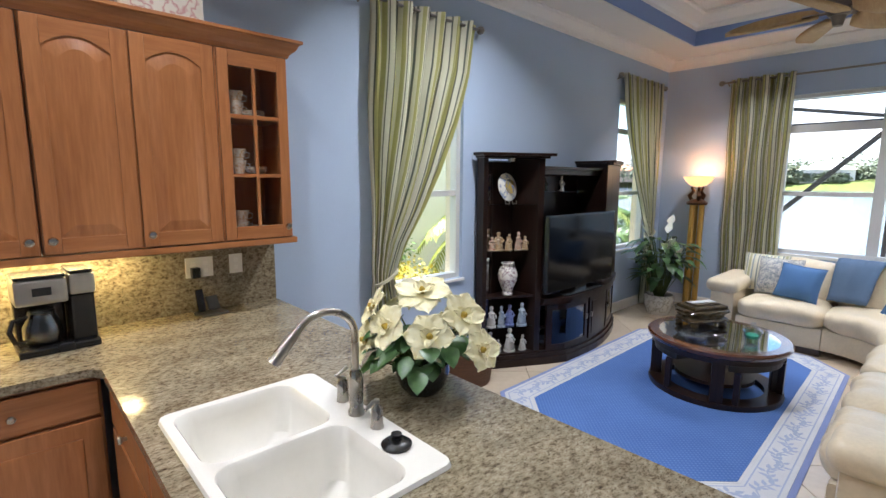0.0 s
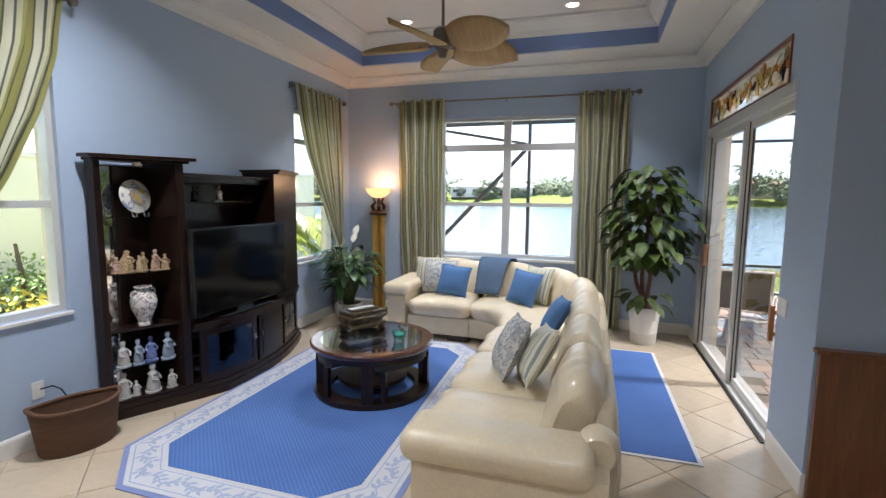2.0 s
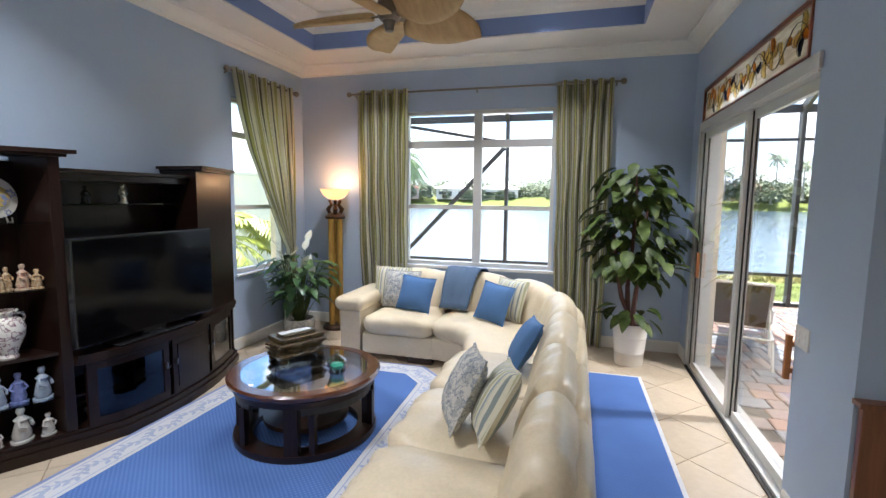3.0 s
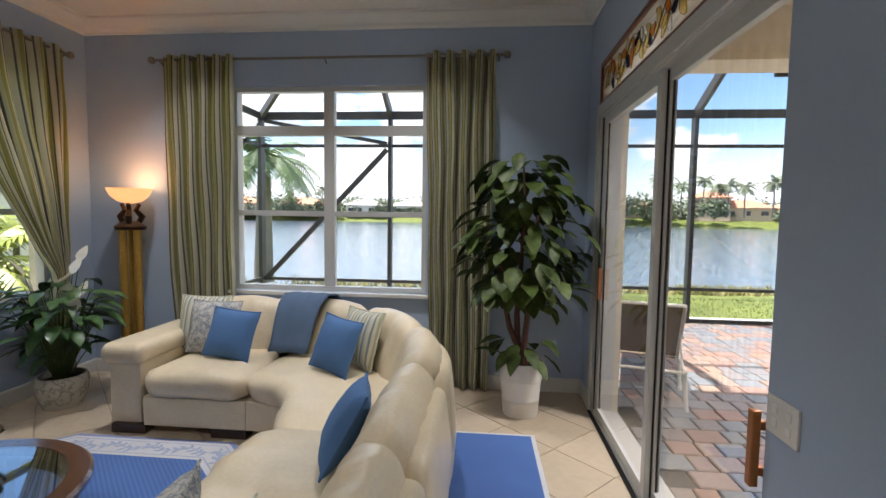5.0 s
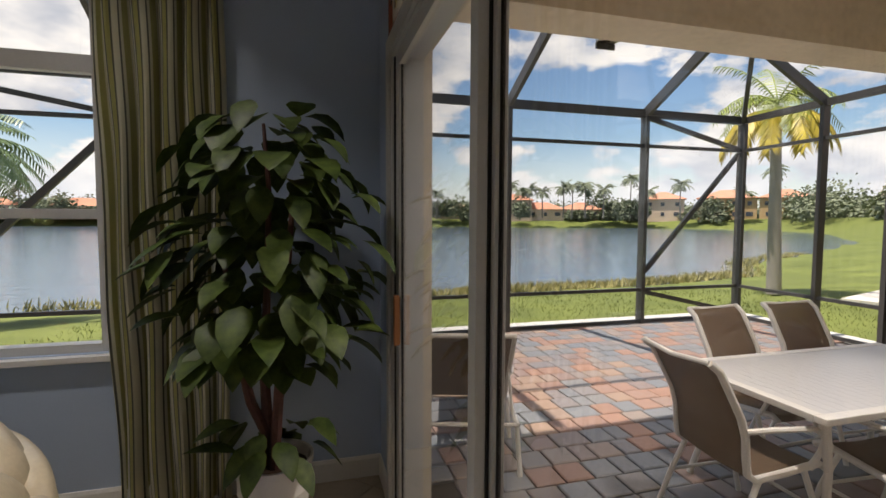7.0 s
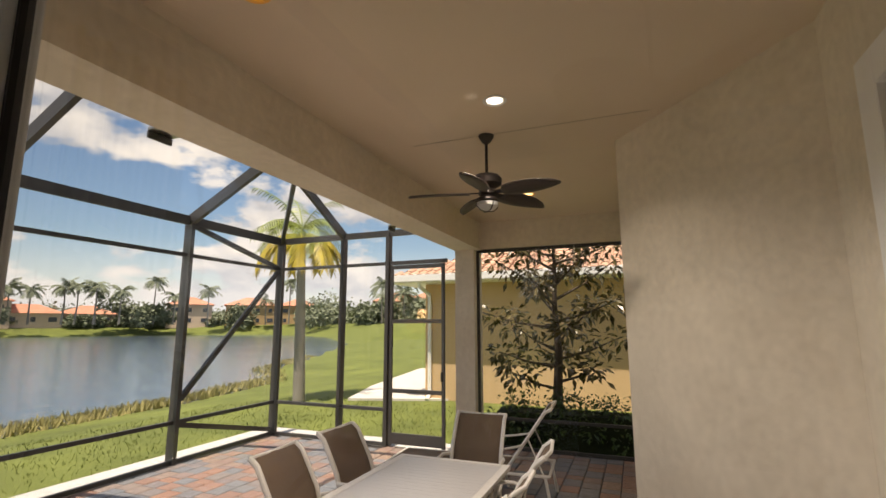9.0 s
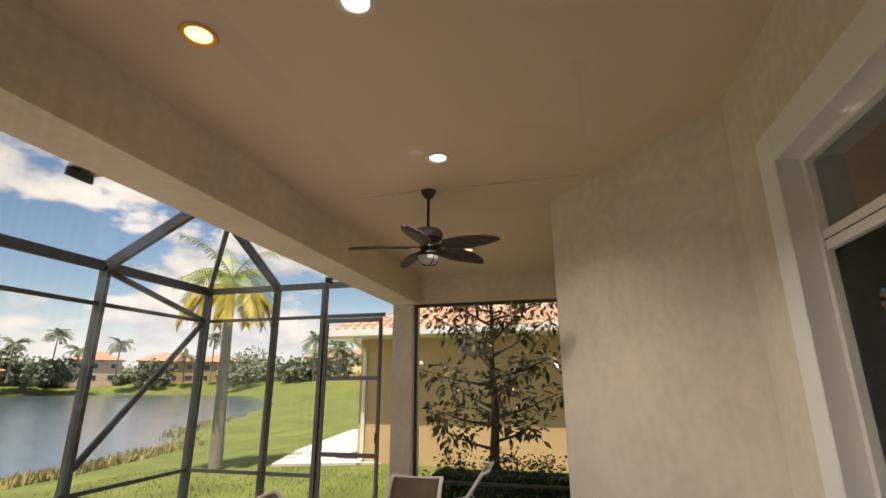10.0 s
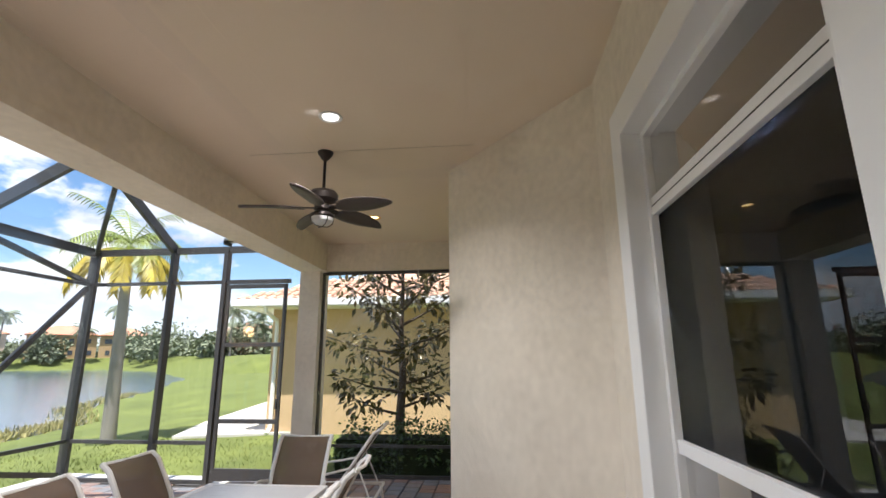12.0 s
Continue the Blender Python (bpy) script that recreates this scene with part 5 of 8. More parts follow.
def floral_mat():
    m, n, l, b = nodes_of("grey_floral_cloth")
    tc = n.new("ShaderNodeTexCoord")
    nz = noise_node(n, l, 17, 3, tc.outputs["Object"], 0.7)
    vo = n.new("ShaderNodeTexVoronoi")
    vo.feature = "DISTANCE_TO_EDGE"
    vo.inputs["Scale"].default_value = 22
    mm = n.new("ShaderNodeMixRGB")
    mm.inputs["Fac"].default_value = 0.12
    l.new(tc.outputs["Object"], mm.inputs["Color1"])
    l.new(nz.outputs["Color"], mm.inputs["Color2"])
    l.new(mm.outputs["Color"], vo.inputs["Vector"])
    r = ramp_node(n, l, vo.outputs["Distance"], [(0.03, (0.26, 0.29, 0.33)), (0.10, (0.55, 0.54, 0.50))])
    r2 = ramp_node(n, l, nz.outputs["Fac"], [(0.42, (0.55, 0.60, 0.66)), (0.52, (1, 1, 1))])
    mu = n.new("ShaderNodeMixRGB")
    mu.blend_type, mu.inputs["Fac"].default_value = "MULTIPLY", 0.8
    l.new(r.outputs["Color"], mu.inputs["Color1"])
    l.new(r2.outputs["Color"], mu.inputs["Color2"])
    l.new(mu.outputs["Color"], b.inputs["Base Color"])
    b.inputs["Roughness"].default_value = 0.9
    return m


FLORAL = floral_mat()
pillow("throw_pillow", pose(6.80, 1.60, 0.69, -16, 0, 272), 0.44, 0.44, 0.15, PSTRIPE, "striped cream and olive pillow leaning on the sofa back")
pillow("throw_pillow", pose(6.67, 1.44, 0.685, -18, 0, 268), 0.42, 0.42, 0.15, FLORAL, "grey-blue floral pillow leaning on the sofa back")
pillow("throw_pillow", pose(6.55, 1.23, 0.665, -22, 4, 262), 0.40, 0.38, 0.15, BLUECLOTH, "plain blue pillow on the far seat")
pillow("throw_pillow", pose(6.49, 0.21, 0.69, -18, 0, 232), 0.42, 0.42, 0.15, PSTRIPE, "striped pillow beside the corner seat's back")
pillow("throw_pillow", pose(6.33, 0.34, 0.675, -22, 4, 238), 0.39, 0.39, 0.15, BLUECLOTH, "plain blue pillow on the corner seat")
pillow("throw_pillow", pose(5.14, -0.09, 0.665, -30, -4, 194), 0.40, 0.38, 0.15, BLUECLOTH, "plain blue pillow on the sofa's inner seat")
pillow("throw_pillow", pose(4.17, 0.14, 0.685, -26, -4, 200), 0.41, 0.42, 0.17, FLORAL, "grey-blue floral pillow on the middle seat")
pillow("throw_pillow", pose(4.08, -0.05, 0.675, -30, -8, 196), 0.41, 0.40, 0.17, PSTRIPE, "striped pillow against the middle seat's back")

# throw over the sofa back
th = thing("throw_blanket", 0, 0, 0, "blue woven throw draped over the sofa back", "blanket")
bm = bmesh.new()
s0, s1 = S_NEAR + S_ARC - 0.42, S_NEAR + S_ARC + 0.06
line = [(0.53, 0.50), (0.49, 0.56), (0.465, 0.64), (0.425, 0.75), (0.36, 0.86), (0.25, 0.925), (0.12, 0.91), (0.02, 0.81), (-0.06, 0.64), (-0.08, 0.48)]
grid = []
for i in range(15):
    u = i / 14
    p, inn = sofa_at(s0 + (s1 - s0) * u)
    row = []
    for j, (d, z) in enumerate(line):
        w = 0.007 * math.sin(u * 11 + j * 0.4)
        q = p + inn * (d + w) + Vector((-inn.y, inn.x)) * (0.05 * (j / 9 - 0.4))
        row.append(bm.verts.new((q.x, q.y, z + 0.004 * math.sin(u * 23))))
    grid.append(row)
for a, b in zip(grid, grid[1:]):
    for j in range(len(line) - 1):
        bm.faces.new((a[j], b[j], b[j + 1], a[j + 1]))
tb = part("cloth", bm, mat("slate_blue_throw", (0.085, 0.135, 0.22), 0.95, var=0.12, big=3, fine=200, bump=0.35), th, smooth=True)
so = tb.modifiers.new("thickness", "SOLIDIFY")
so.thickness = 0.012

# rug, octagonal, with a leaf border
RUG = [(3.24, 2.57), (2.88, 2.20), (2.88, 0.95), (3.24, 0.60), (5.82, 0.66), (6.16, 1.0), (6.16, 2.15), (5.75, 2.57)]


def inset(poly, d):
    n, out = len(poly), []
    for i in range(n):
        p, a, c = Vector(poly[i]), Vector(poly[i - 1]), Vector(poly[(i + 1) % n])
        n1, n2 = (p - a).normalized(), (c - p).normalized()
        n1, n2 = Vector((-n1.y, n1.x)), Vector((-n2.y, n2.x))
        m = (n1 + n2).normalized()
        out.append(tuple(p + m * d / max(0.3, m.dot(n1))))
    return out


rg = thing("area_rug", 4.5, 1.6, 0, "blue octagonal rug with a cream leaf border", "rug")
L0 = [(x - 4.5, y - 1.6) for x, y in RUG]
part("edge_binding", prism(bmesh.new(), L0, 0.001, 0.008), mat("lilac_rug_edge", (0.20, 0.25, 0.47), 0.95, var=0.12, big=2, fine=170, bump=0.3), rg)
CREAMRUG = mat("cream_rug_border", (0.56, 0.57, 0.60), 0.95, var=0.08, big=4, fine=180, bump=0.3)
part("border", prism(bmesh.new(), inset(L0, 0.035), 0.008, 0.011), CREAMRUG, rg, "cream border")
part("inner_line", prism(bmesh.new(), inset(L0, 0.245), 0.011, 0.013), CREAMRUG, rg)


def weave_mat():
    m, n, l, b = nodes_of("blue_dotted_weave")
    tc = n.new("ShaderNodeTexCoord")
    vo = n.new("ShaderNodeTexVoronoi")
    vo.inputs["Scale"].default_value, vo.inputs["Randomness"].default_value = 42, 0.0
    mp = n.new("ShaderNodeMapping")
    mp.inputs["Rotation"].default_value = (0, 0, radians(45))
    l.new(tc.outputs["Object"], mp.inputs["Vector"])
    l.new(mp.outputs["Vector"], vo.inputs["Vector"])
    r = ramp_node(n, l, vo.outputs["Distance"], [(0.25, (0.17, 0.285, 0.55)), (0.5, (0.065, 0.14, 0.38))])
    nz = noise_node(n, l, 1.4, 3, tc.outputs["Object"])
    r2 = ramp_node(n, l, nz.outputs["Fac"], [(0.3, (0.86, 0.86, 0.88)), (0.7, (1.1, 1.1, 1.08))])
    mu = n.new("ShaderNodeMixRGB")
    mu.blend_type, mu.inputs["Fac"].default_value = "MULTIPLY", 1.0
    l.new(r.outputs["Color"], mu.inputs["Color1"])
    l.new(r2.outputs["Color"], mu.inputs["Color2"])
    l.new(mu.outputs["Color"], b.inputs["Base Color"])
    b.inputs["Roughness"].default_value = 0.95
    bp = n.new("ShaderNodeBump")
    bp.inputs["Strength"].default_value, bp.inputs["Distance"].default_value = 0.4, 0.004
    l.new(vo.outputs["Distance"], bp.inputs["Height"])
    l.new(bp.outputs["Normal"], b.inputs["Normal"])
    return m


WEAVE = weave_mat()
part("field", prism(bmesh.new(), inset(L0, 0.262), 0.013, 0.0155), WEAVE, rg, "blue dotted weave")
MOTIF = mat("pale_blue_motif", (0.35, 0.40, 0.545), 0.95, var=0.1, fine=180, bump=0.2)
ctr = inset(L0, 0.14)
for i in range(8):
    p, q = Vector(ctr[i]), Vector(ctr[(i + 1) % 8])
    L = (q - p).length
    d = (q - p).normalized()
    nn = Vector((-d.y, d.x))
    waves = max(1, round(L / 0.24))
    bm = bmesh.new()
    stem = [p + d * L * t / (waves * 12) + nn * 0.028 * math.sin(2 * math.pi * t / 12) for t in range(waves * 12 + 1)]
    for a_, b_ in zip(stem, stem[1:]):
        w_ = (b_ - a_).normalized() * 0.005
        w_ = Vector((-w_.y, w_.x))
        bm.faces.new([bm.verts.new((v.x, v.y, 0.0118)) for v in (a_ - w_, b_ - w_, b_ + w_, a_ + w_)])
    for t in range(2, waves * 12 - 1, 2):
        c, ax0 = stem[t], (stem[t + 1] - stem[t - 1]).normalized()
        for sgn, sz in ((1, 0.062), (-1, 0.05)):
            an = sgn * (0.75 + 0.25 * math.sin(t * 2.3))
            ax = Vector((ax0.x * math.cos(an) - ax0.y * math.sin(an), ax0.x * math.sin(an) + ax0.y * math.cos(an)))
            sd_ = Vector((-ax.y, ax.x))
            pts = [c + ax * sz * k_ + sd_ * sz * 0.24 * h_ for k_, h_ in ((0.08, 0), (0.4, 1), (0.75, 0.75), (1.1, 0), (0.75, -0.75), (0.4, -1))]
            bm.faces.new([bm.verts.new((v.x, v.y, 0.0121 + 0.0002 * (t % 4) + 0.0001 * sgn)) for v in pts])
    part("leaf_motif", bm, MOTIF, rg)
for dd in (0.062, 0.218):
    o1, o2 = inset(L0, dd), inset(L0, dd + 0.009)
    bm = bmesh.new()
    r1, r2_ = [bm.verts.new((x, y, 0.0118)) for x, y in o1], [bm.verts.new((x, y, 0.0118)) for x, y in o2]
    for k in range(8):
        bm.faces.new((r1[k], r1[(k + 1) % 8], r2_[(k + 1) % 8], r2_[k]))
    part("border_line", bm, MOTIF, rg)
rn = thing("runner_rug", 5.37, -0.82, 0, "narrow blue runner with a thin cream edge", "rug")
R0 = [(-1.16, -0.29), (1.15, -0.255), (1.15, 0.40), (-1.16, 0.36)]
part("edge_binding", prism(bmesh.new(), R0, 0.001, 0.008), CREAMRUG, rn, "cream edge")
part("field", prism(bmesh.new(), inset(R0, 0.03), 0.008, 0.011), WEAVE, rn, "blue dotted weave")

# coffee table
ct = thing("coffee_table", 4.68, 1.43, 0.0155, "round dark wood coffee table with a glass top", "coffee table")
TH = 0.455
R = 0.53
part("rim", lathe(bmesh.new(), [(R - 0.085, TH - 0.05), (R - 0.02, TH - 0.055), (R, TH - 0.035), (R + 0.005, TH - 0.012), (R - 0.01, TH), (R - 0.085, TH), (R - 0.09, TH - 0.02)], 48, close=True), wood("walnut_rim_wood", (0.065, 0.022, 0.012), (0.12, 0.045, 0.022), 0, 0.2, 0.6), ct, "brown polished rim", True)
gp = part("glass_top", lathe(bmesh.new(), [(0, TH - 0.008), (R - 0.086, TH - 0.008), (R - 0.086, TH - 0.001), (0, TH - 0.001)], 48), glass("table_glass", (0.78, 0.82, 0.82), 3.0), ct, "clear glass top")
gp.visible_shadow = False
part("apron", lathe(bmesh.new(), [(R - 0.10, TH - 0.10), (R - 0.04, TH - 0.10), (R - 0.035, TH - 0.055), (R - 0.10, TH - 0.055)], 48, close=True), ESPRESSO, ct, smooth=True)
for k in range(4):
    a = radians(20 + 90 * k)
    bm = bmesh.new()
    box(bm, 0.40, -0.045, 0.0, 0.49, 0.045, TH - 0.055, 0.006, pose(0, 0, 0, 0, 0, math.degrees(a)))
    part("leg", bm, ESPRESSO, ct)
part("base_ring", lathe(bmesh.new(), [(0.37, 0.0), (0.50, 0.0), (0.505, 0.02), (0.50, 0.045), (0.37, 0.045)], 48, close=True), ESPRESSO, ct, smooth=True)
part("shelf", lathe(bmesh.new(), [(0, 0.10), (0.30, 0.10), (0.30, 0.13), (0, 0.13)], 40), ESPRESSO, ct)
# nesting stools under the table
for k, a in enumerate((120, 250)):
    bm = bmesh.new()
    pts = [(0.10 * math.cos(radians(a + 90)), 0.10 * math.sin(radians(a + 90)))] + [(0.47 * math.cos(radians(a - 42 + 84 * i / 10)), 0.47 * math.sin(radians(a - 42 + 84 * i / 10))) for i in range(11)]
    s = thing("nesting_stool", 4.68, 1.43, 0.0155, "dark wedge stool with a padded black seat under the table", "stool", "nesting stools")
    prism(bm, pts, 0.30, 0.345)
    part("seat", bm, mat("black_leather", (0.02, 0.02, 0.022), 0.4, var=0.1, fine=90, bump=0.1), s, "black padded seat")
    for px, py in (pts[2], pts[-2], (pts[0][0] * 0.9, pts[0][1] * 0.9)):
        part("leg", boxes((px - 0.02, py - 0.02, 0.0, px + 0.02, py + 0.02, 0.30)), ESPRESSO, s)

# carved chest and glass bowl on it
DARKCARVE = mat("carved_dark_lacquer", (0.014, 0.010, 0.006), 0.3, var=0.6, big=26, fine=60, bump=0.7, col2=(0.10, 0.068, 0.022), coat=0.3)
cb = thing("carved_chest", 4.86, 1.62, TH + 0.016, "dark carved lacquer chest with a raised lid", "chest", rz=-28)
bm = bmesh.new()
lv = [(0.16, 0.095, 0.028), (0.185, 0.115, 0.036), (0.205, 0.13, 0.055), (0.20, 0.125, 0.070), (0.178, 0.108, 0.082), (0.182, 0.112, 0.10), (0.192, 0.12, 0.114), (0.21, 0.135, 0.126), (0.212, 0.136, 0.142), (0.20, 0.126, 0.15)]
prev, NC = None, 56
for hx, hy, z in lv:
    ring = []
    for k in range(NC):
        t = 2 * math.pi * k / NC
        c_, s_ = math.cos(t), math.sin(t)
        q_ = (abs(c_) ** 5 + abs(s_) ** 5) ** -0.2
        carve = 1 + 0.035 * math.sin(11 * t) * math.sin(z * 90) + 0.05 * noise.noise(Vector((c_ * 5, s_ * 5, z * 60)))
        ring.append(bm.verts.new((hx * c_ * q_ * carve, hy * s_ * q_ * carve, z)))
    if prev:
        for k in range(NC):
            bm.faces.new((prev[k], prev[(k + 1) % NC], ring[(k + 1) % NC], ring[k]))
    else:
        bm.faces.new(ring)
    prev = ring
bm.faces.new(prev)
part("body", bm, DARKCARVE, cb)
part("lid", boxes((-0.18, -0.11, 0.151, 0.18, 0.11, 0.185), (-0.13, -0.07, 0.185, 0.13, 0.07, 0.20), bevel=0.012), DARKCARVE, cb)
part("lid_plate", boxes((-0.14, -0.035, 0.2005, 0.11, 0.035, 0.208), bevel=0.003), mat("pale_card", (0.7, 0.72, 0.75), 0.25), cb, "pale plate on the lid")
for sx in (-1, 1):
    for sy in (-1, 1):
        part("claw_foot", lathe(bmesh.new(), [(0, 0), (0.028, 0.0), (0.035, 0.015), (0.022, 0.035), (0, 0.04)], 10, (sx * 0.15, sy * 0.09, 0)), DARKCARVE, cb, smooth=True)
    bm = tube(bmesh.new(), [(sx * 0.20, -0.04, 0.10), (sx * 0.225, -0.04, 0.115), (sx * 0.23, 0.0, 0.12), (sx * 0.225, 0.04, 0.115), (sx * 0.20, 0.04, 0.10)], 0.008, 6)
    part("handle", bm, DARKCARVE, cb, smooth=True)
GREENG = glass("green_glass", (0.74, 0.94, 0.89), 4.0)
CLEARG = glass("clear_glass", (0.92, 0.95, 0.96), 4.0)
gj = thing("candy_dish", 4.66, 1.17, TH + 0.016, "clear and green glass dish with a knobbed lid", "dish")
part("bowl", lathe(bmesh.new(), [(0, 0), (0.045, 0.0), (0.05, 0.01), (0.048, 0.02), (0.062, 0.07), (0.068, 0.085), (0.060, 0.082), (0.044, 0.03), (0, 0.025)], 20), GREENG, gj, "green glass bowl", True)
part("lid", lathe(bmesh.new(), [(0.075, 0.086), (0.055, 0.105), (0.02, 0.122), (0.012, 0.13), (0.02, 0.142), (0.014, 0.155), (0, 0.158)], 20), CLEARG, gj, "clear glass lid", True)
part("sweets", lathe(bmesh.new(), [(0, 0.028), (0.042, 0.032), (0.050, 0.055), (0.03, 0.066), (0, 0.07)], 12), mat("green_sweets", (0.14, 0.50, 0.38), 0.35, var=0.4, big=30), gj, "green sweets")

# ---- wall unit ----
# plan: bowed front from (3.27, 3.0) past (4.45, 2.58) to (5.75, 2.95), back against the wall
hu = thing("wall_unit", 4.5, 3.12, 0, "dark wood curved wall unit with open shelves and cabinets", "wall unit")


def front_y(x, bow=0.0):
    t = (x - 4.50) / 1.24
    if x < 4.2:
        return 2.619 + 0.55 * (4.2 - x) - 3.12 - bow
    return 2.60 + 0.32 * min(1.3, t * t) - 3.12 - bow


def bowed(x0, x1, z0, z1, bow=0.0, back=-0.02, n=12, depth=None):
    """A slab with the unit's bowed front; depth: a thin skin along the front."""
    xs = [x0 + (x1 - x0) * i / n for i in range(n + 1)]
    poly = [(x - 4.5, front_y(x, bow)) for x in xs]
    if depth:
        poly += [(x - 4.5, front_y(x, bow) + depth) for x in reversed(xs)]
    else:
        poly += [(x1 - 4.5, back), (x0 - 4.5, back)]
    return prism(bmesh.new(), poly, z0, z1)


H0, H1, H2, H3 = 3.49, 4.00, 5.10, 5.76      # tower, middle, tower
part("plinth", bowed(H0 - 0.03, H3 + 0.03, 0.0, 0.07, 0.035), ESPRESSO, hu)
part("plinth_moulding", bowed(H0 - 0.015, H3 + 0.015, 0.07, 0.11, 0.02), ESPRESSO, hu)
part("worktop", bowed(H1, H3, 0.60, 0.64, 0.03), ESPRESSO, hu)
part("worktop_moulding", bowed(H1, H3, 0.57, 0.60, 0.015), ESPRESSO, hu)
part("floor_panel", bowed(H0, H3, 0.11, 0.13), ESPRESSO, hu)
for x0, x1 in ((H0, H0 + 0.035), (H1 - 0.05, H1), (H3 - 0.035, H3)):
    top = 1.93
    part("side_panel", bowed(x0, x1, 0.13, top, -0.01, n=2), ESPRESSO, hu)
part("side_panel", prism(bmesh.new(), [(H2 - 4.5, -0.36), (H2 - 4.5 + 0.03, -0.36), (H2 - 4.5 + 0.03, -0.02), (H2 - 4.5, -0.02)], 0.64, 1.90), ESPRESSO, hu)
part("tower_front", prism(bmesh.new(), [(H2 - 4.5, -0.40), (H3 - 4.5, front_y(H3) - 0.01), (H3 - 4.5, front_y(H3) + 0.03), (H2 - 4.5, -0.36)], 0.64, 1.90), ESPRESSO, hu)
part("back_panel", boxes((H1 - 4.5, -0.035, 0.64, H2 - 4.5, -0.02, 1.79)), ESPRESSO, hu)
MIRROR = mat("mirror_glass", (0.85, 0.85, 0.85), 0.02, 1.0, var=0.0, bump=0)
part("back_mirror", boxes((H0 - 4.5 + 0.035, -0.035, 0.13, H1 - 4.5 - 0.33, -0.028, 1.90)), MIRROR, hu, "mirrored back strip")
part("back_panel", boxes((H0 - 4.5 + 0.035, -0.028, 0.13, H1 - 4.5 - 0.05, -0.02, 1.90)), ESPRESSO, hu)
part("back_panel", boxes((H1 - 4.5 - 0.33, -0.05, 0.13, H1 - 4.5 - 0.05, -0.036, 1.90)), ESPRESSO, hu)
for x0, x1, z in ((H0 - 0.05, H1 + 0.05, 1.93), (H2 - 0.04, H3 + 0.05, 1.90)):
    bz = 0.05
    part("cornice", bowed(x0 + 0.03, x1 - 0.03, z, z + 0.02, 0.02), ESPRESSO, hu)
    part("cornice", bowed(x0, x1, z + 0.02, z + 0.045, bz), ESPRESSO, hu)
SHZ = [0.375, 0.675, 1.10, 1.52]
SHG = glass("shelf_glass", (0.80, 0.88, 0.86), 2.0)
for z in SHZ:
    o = part("glass_shelf" if z != 0.675 else "shelf", bowed(H0 + 0.036, H1 - 0.052, z - (0.008 if z != 0.675 else 0.022), z, -0.03, -0.037), SHG if z != 0.675 else ESPRESSO, hu)
part("bridge", boxes((H1 - 4.5, -0.30, 1.79, H2 - 4.5, -0.02, 1.84), (H1 - 4.5, -0.34, 1.84, H2 - 4.5, -0.02, 1.865), bevel=0.004), ESPRESSO, hu)
o = part("glass_shelf", boxes((H1 - 4.5, -0.26, 1.622, H2 - 4.5, -0.04, 1.630)), SHG, hu)
part("puck_light", lathe(bmesh.new(), [(0, -0.03), (0.03, -0.03), (0.035, 0.0), (0, 0.0)], 14, (H0 - 4.5 + 0.26, -0.2, 1.93)), CHROME, hu, "small chrome puck light", True)
# lower doors: glass, wood, glass
DG = glass("smoked_glass", (0.16, 0.17, 0.20), 3.0)
for nm, x0, x1, gl in (("cabinet_door", 4.05, 4.62, True), ("cabinet_door", 4.66, 5.12, False), ("cabinet_door", 5.16, 5.64, True)):
    d = part(nm, bowed(x0, x1, 0.13, 0.18, 0.004, n=6, depth=0.02), ESPRESSO, hu)
    part("rail", bowed(x0, x1, 0.52, 0.565, 0.004, n=6, depth=0.02), ESPRESSO, d)
    part("stile", bowed(x0, x0 + 0.05, 0.18, 0.52, 0.004, n=2, depth=0.02), ESPRESSO, d)
    part("stile", bowed(x1 - 0.05, x1, 0.18, 0.52, 0.004, n=2, depth=0.02), ESPRESSO, d)
    part("glass" if gl else "panel", bowed(x0 + 0.05, x1 - 0.05, 0.18, 0.52, -0.004 if gl else 0.010, n=6, depth=0.005 if gl else 0.02), DG if gl else ESPRESSO, d, "smoked glass" if gl else "")
    xk = x1 - 0.03 if nm and x0 < 4.6 else x0 + 0.03
    part("knob", boxes((xk - 4.507, front_y(xk, 0.022), 0.36, xk - 4.493, front_y(xk, 0.004), 0.41), bevel=0.003), CHROME, d, "small chrome pull")
part("inner_shelf", bowed(H1, H3 - 0.04, 0.34, 0.355, -0.06), ESPRESSO, hu)

tv = thing("television", 4.56, 2.665, 0.645, "large black flat television on the wall unit", "television", rz=0)
part("housing", boxes((-0.60, -0.02, 0.05, 0.60, 0.03, 0.775), bevel=0.008), BLACK, tv)
part("screen", boxes((-0.585, -0.0235, 0.065, 0.585, -0.0205, 0.755)), mat("tv_screen", (0.003, 0.003, 0.004), 0.10, var=0.1, bump=0, spec=0.12), tv, "glossy black screen")
part("stand_foot", boxes((-0.34, -0.065, 0.0, 0.34, 0.10, 0.014), bevel=0.005), BLACK, tv)
part("stand_neck", boxes((-0.10, -0.01, 0.014, 0.10, 0.02, 0.07)), BLACK, tv)

# ornaments
rnd = random.Random(3)
WHITEPOT = mat("painted_white_ceramic", (0.70, 0.68, 0.62), 0.15, var=0.25, big=40, fine=18, bump=0.02, col2=(0.55, 0.50, 0.42))


def blotched(name, base, spot, scale):
    m, n, l, b = nodes_of(name)
    tc = n.new("ShaderNodeTexCoord")
    nz = noise_node(n, l, scale, 2, tc.outputs["Object"], 0.6)
    r = ramp_node(n, l, nz.outputs["Fac"], [(0.50, base), (0.56, spot), (0.62, base)])
    l.new(r.outputs["Color"], b.inputs["Base Color"])
    b.inputs["Roughness"].default_value = 0.15
    return m


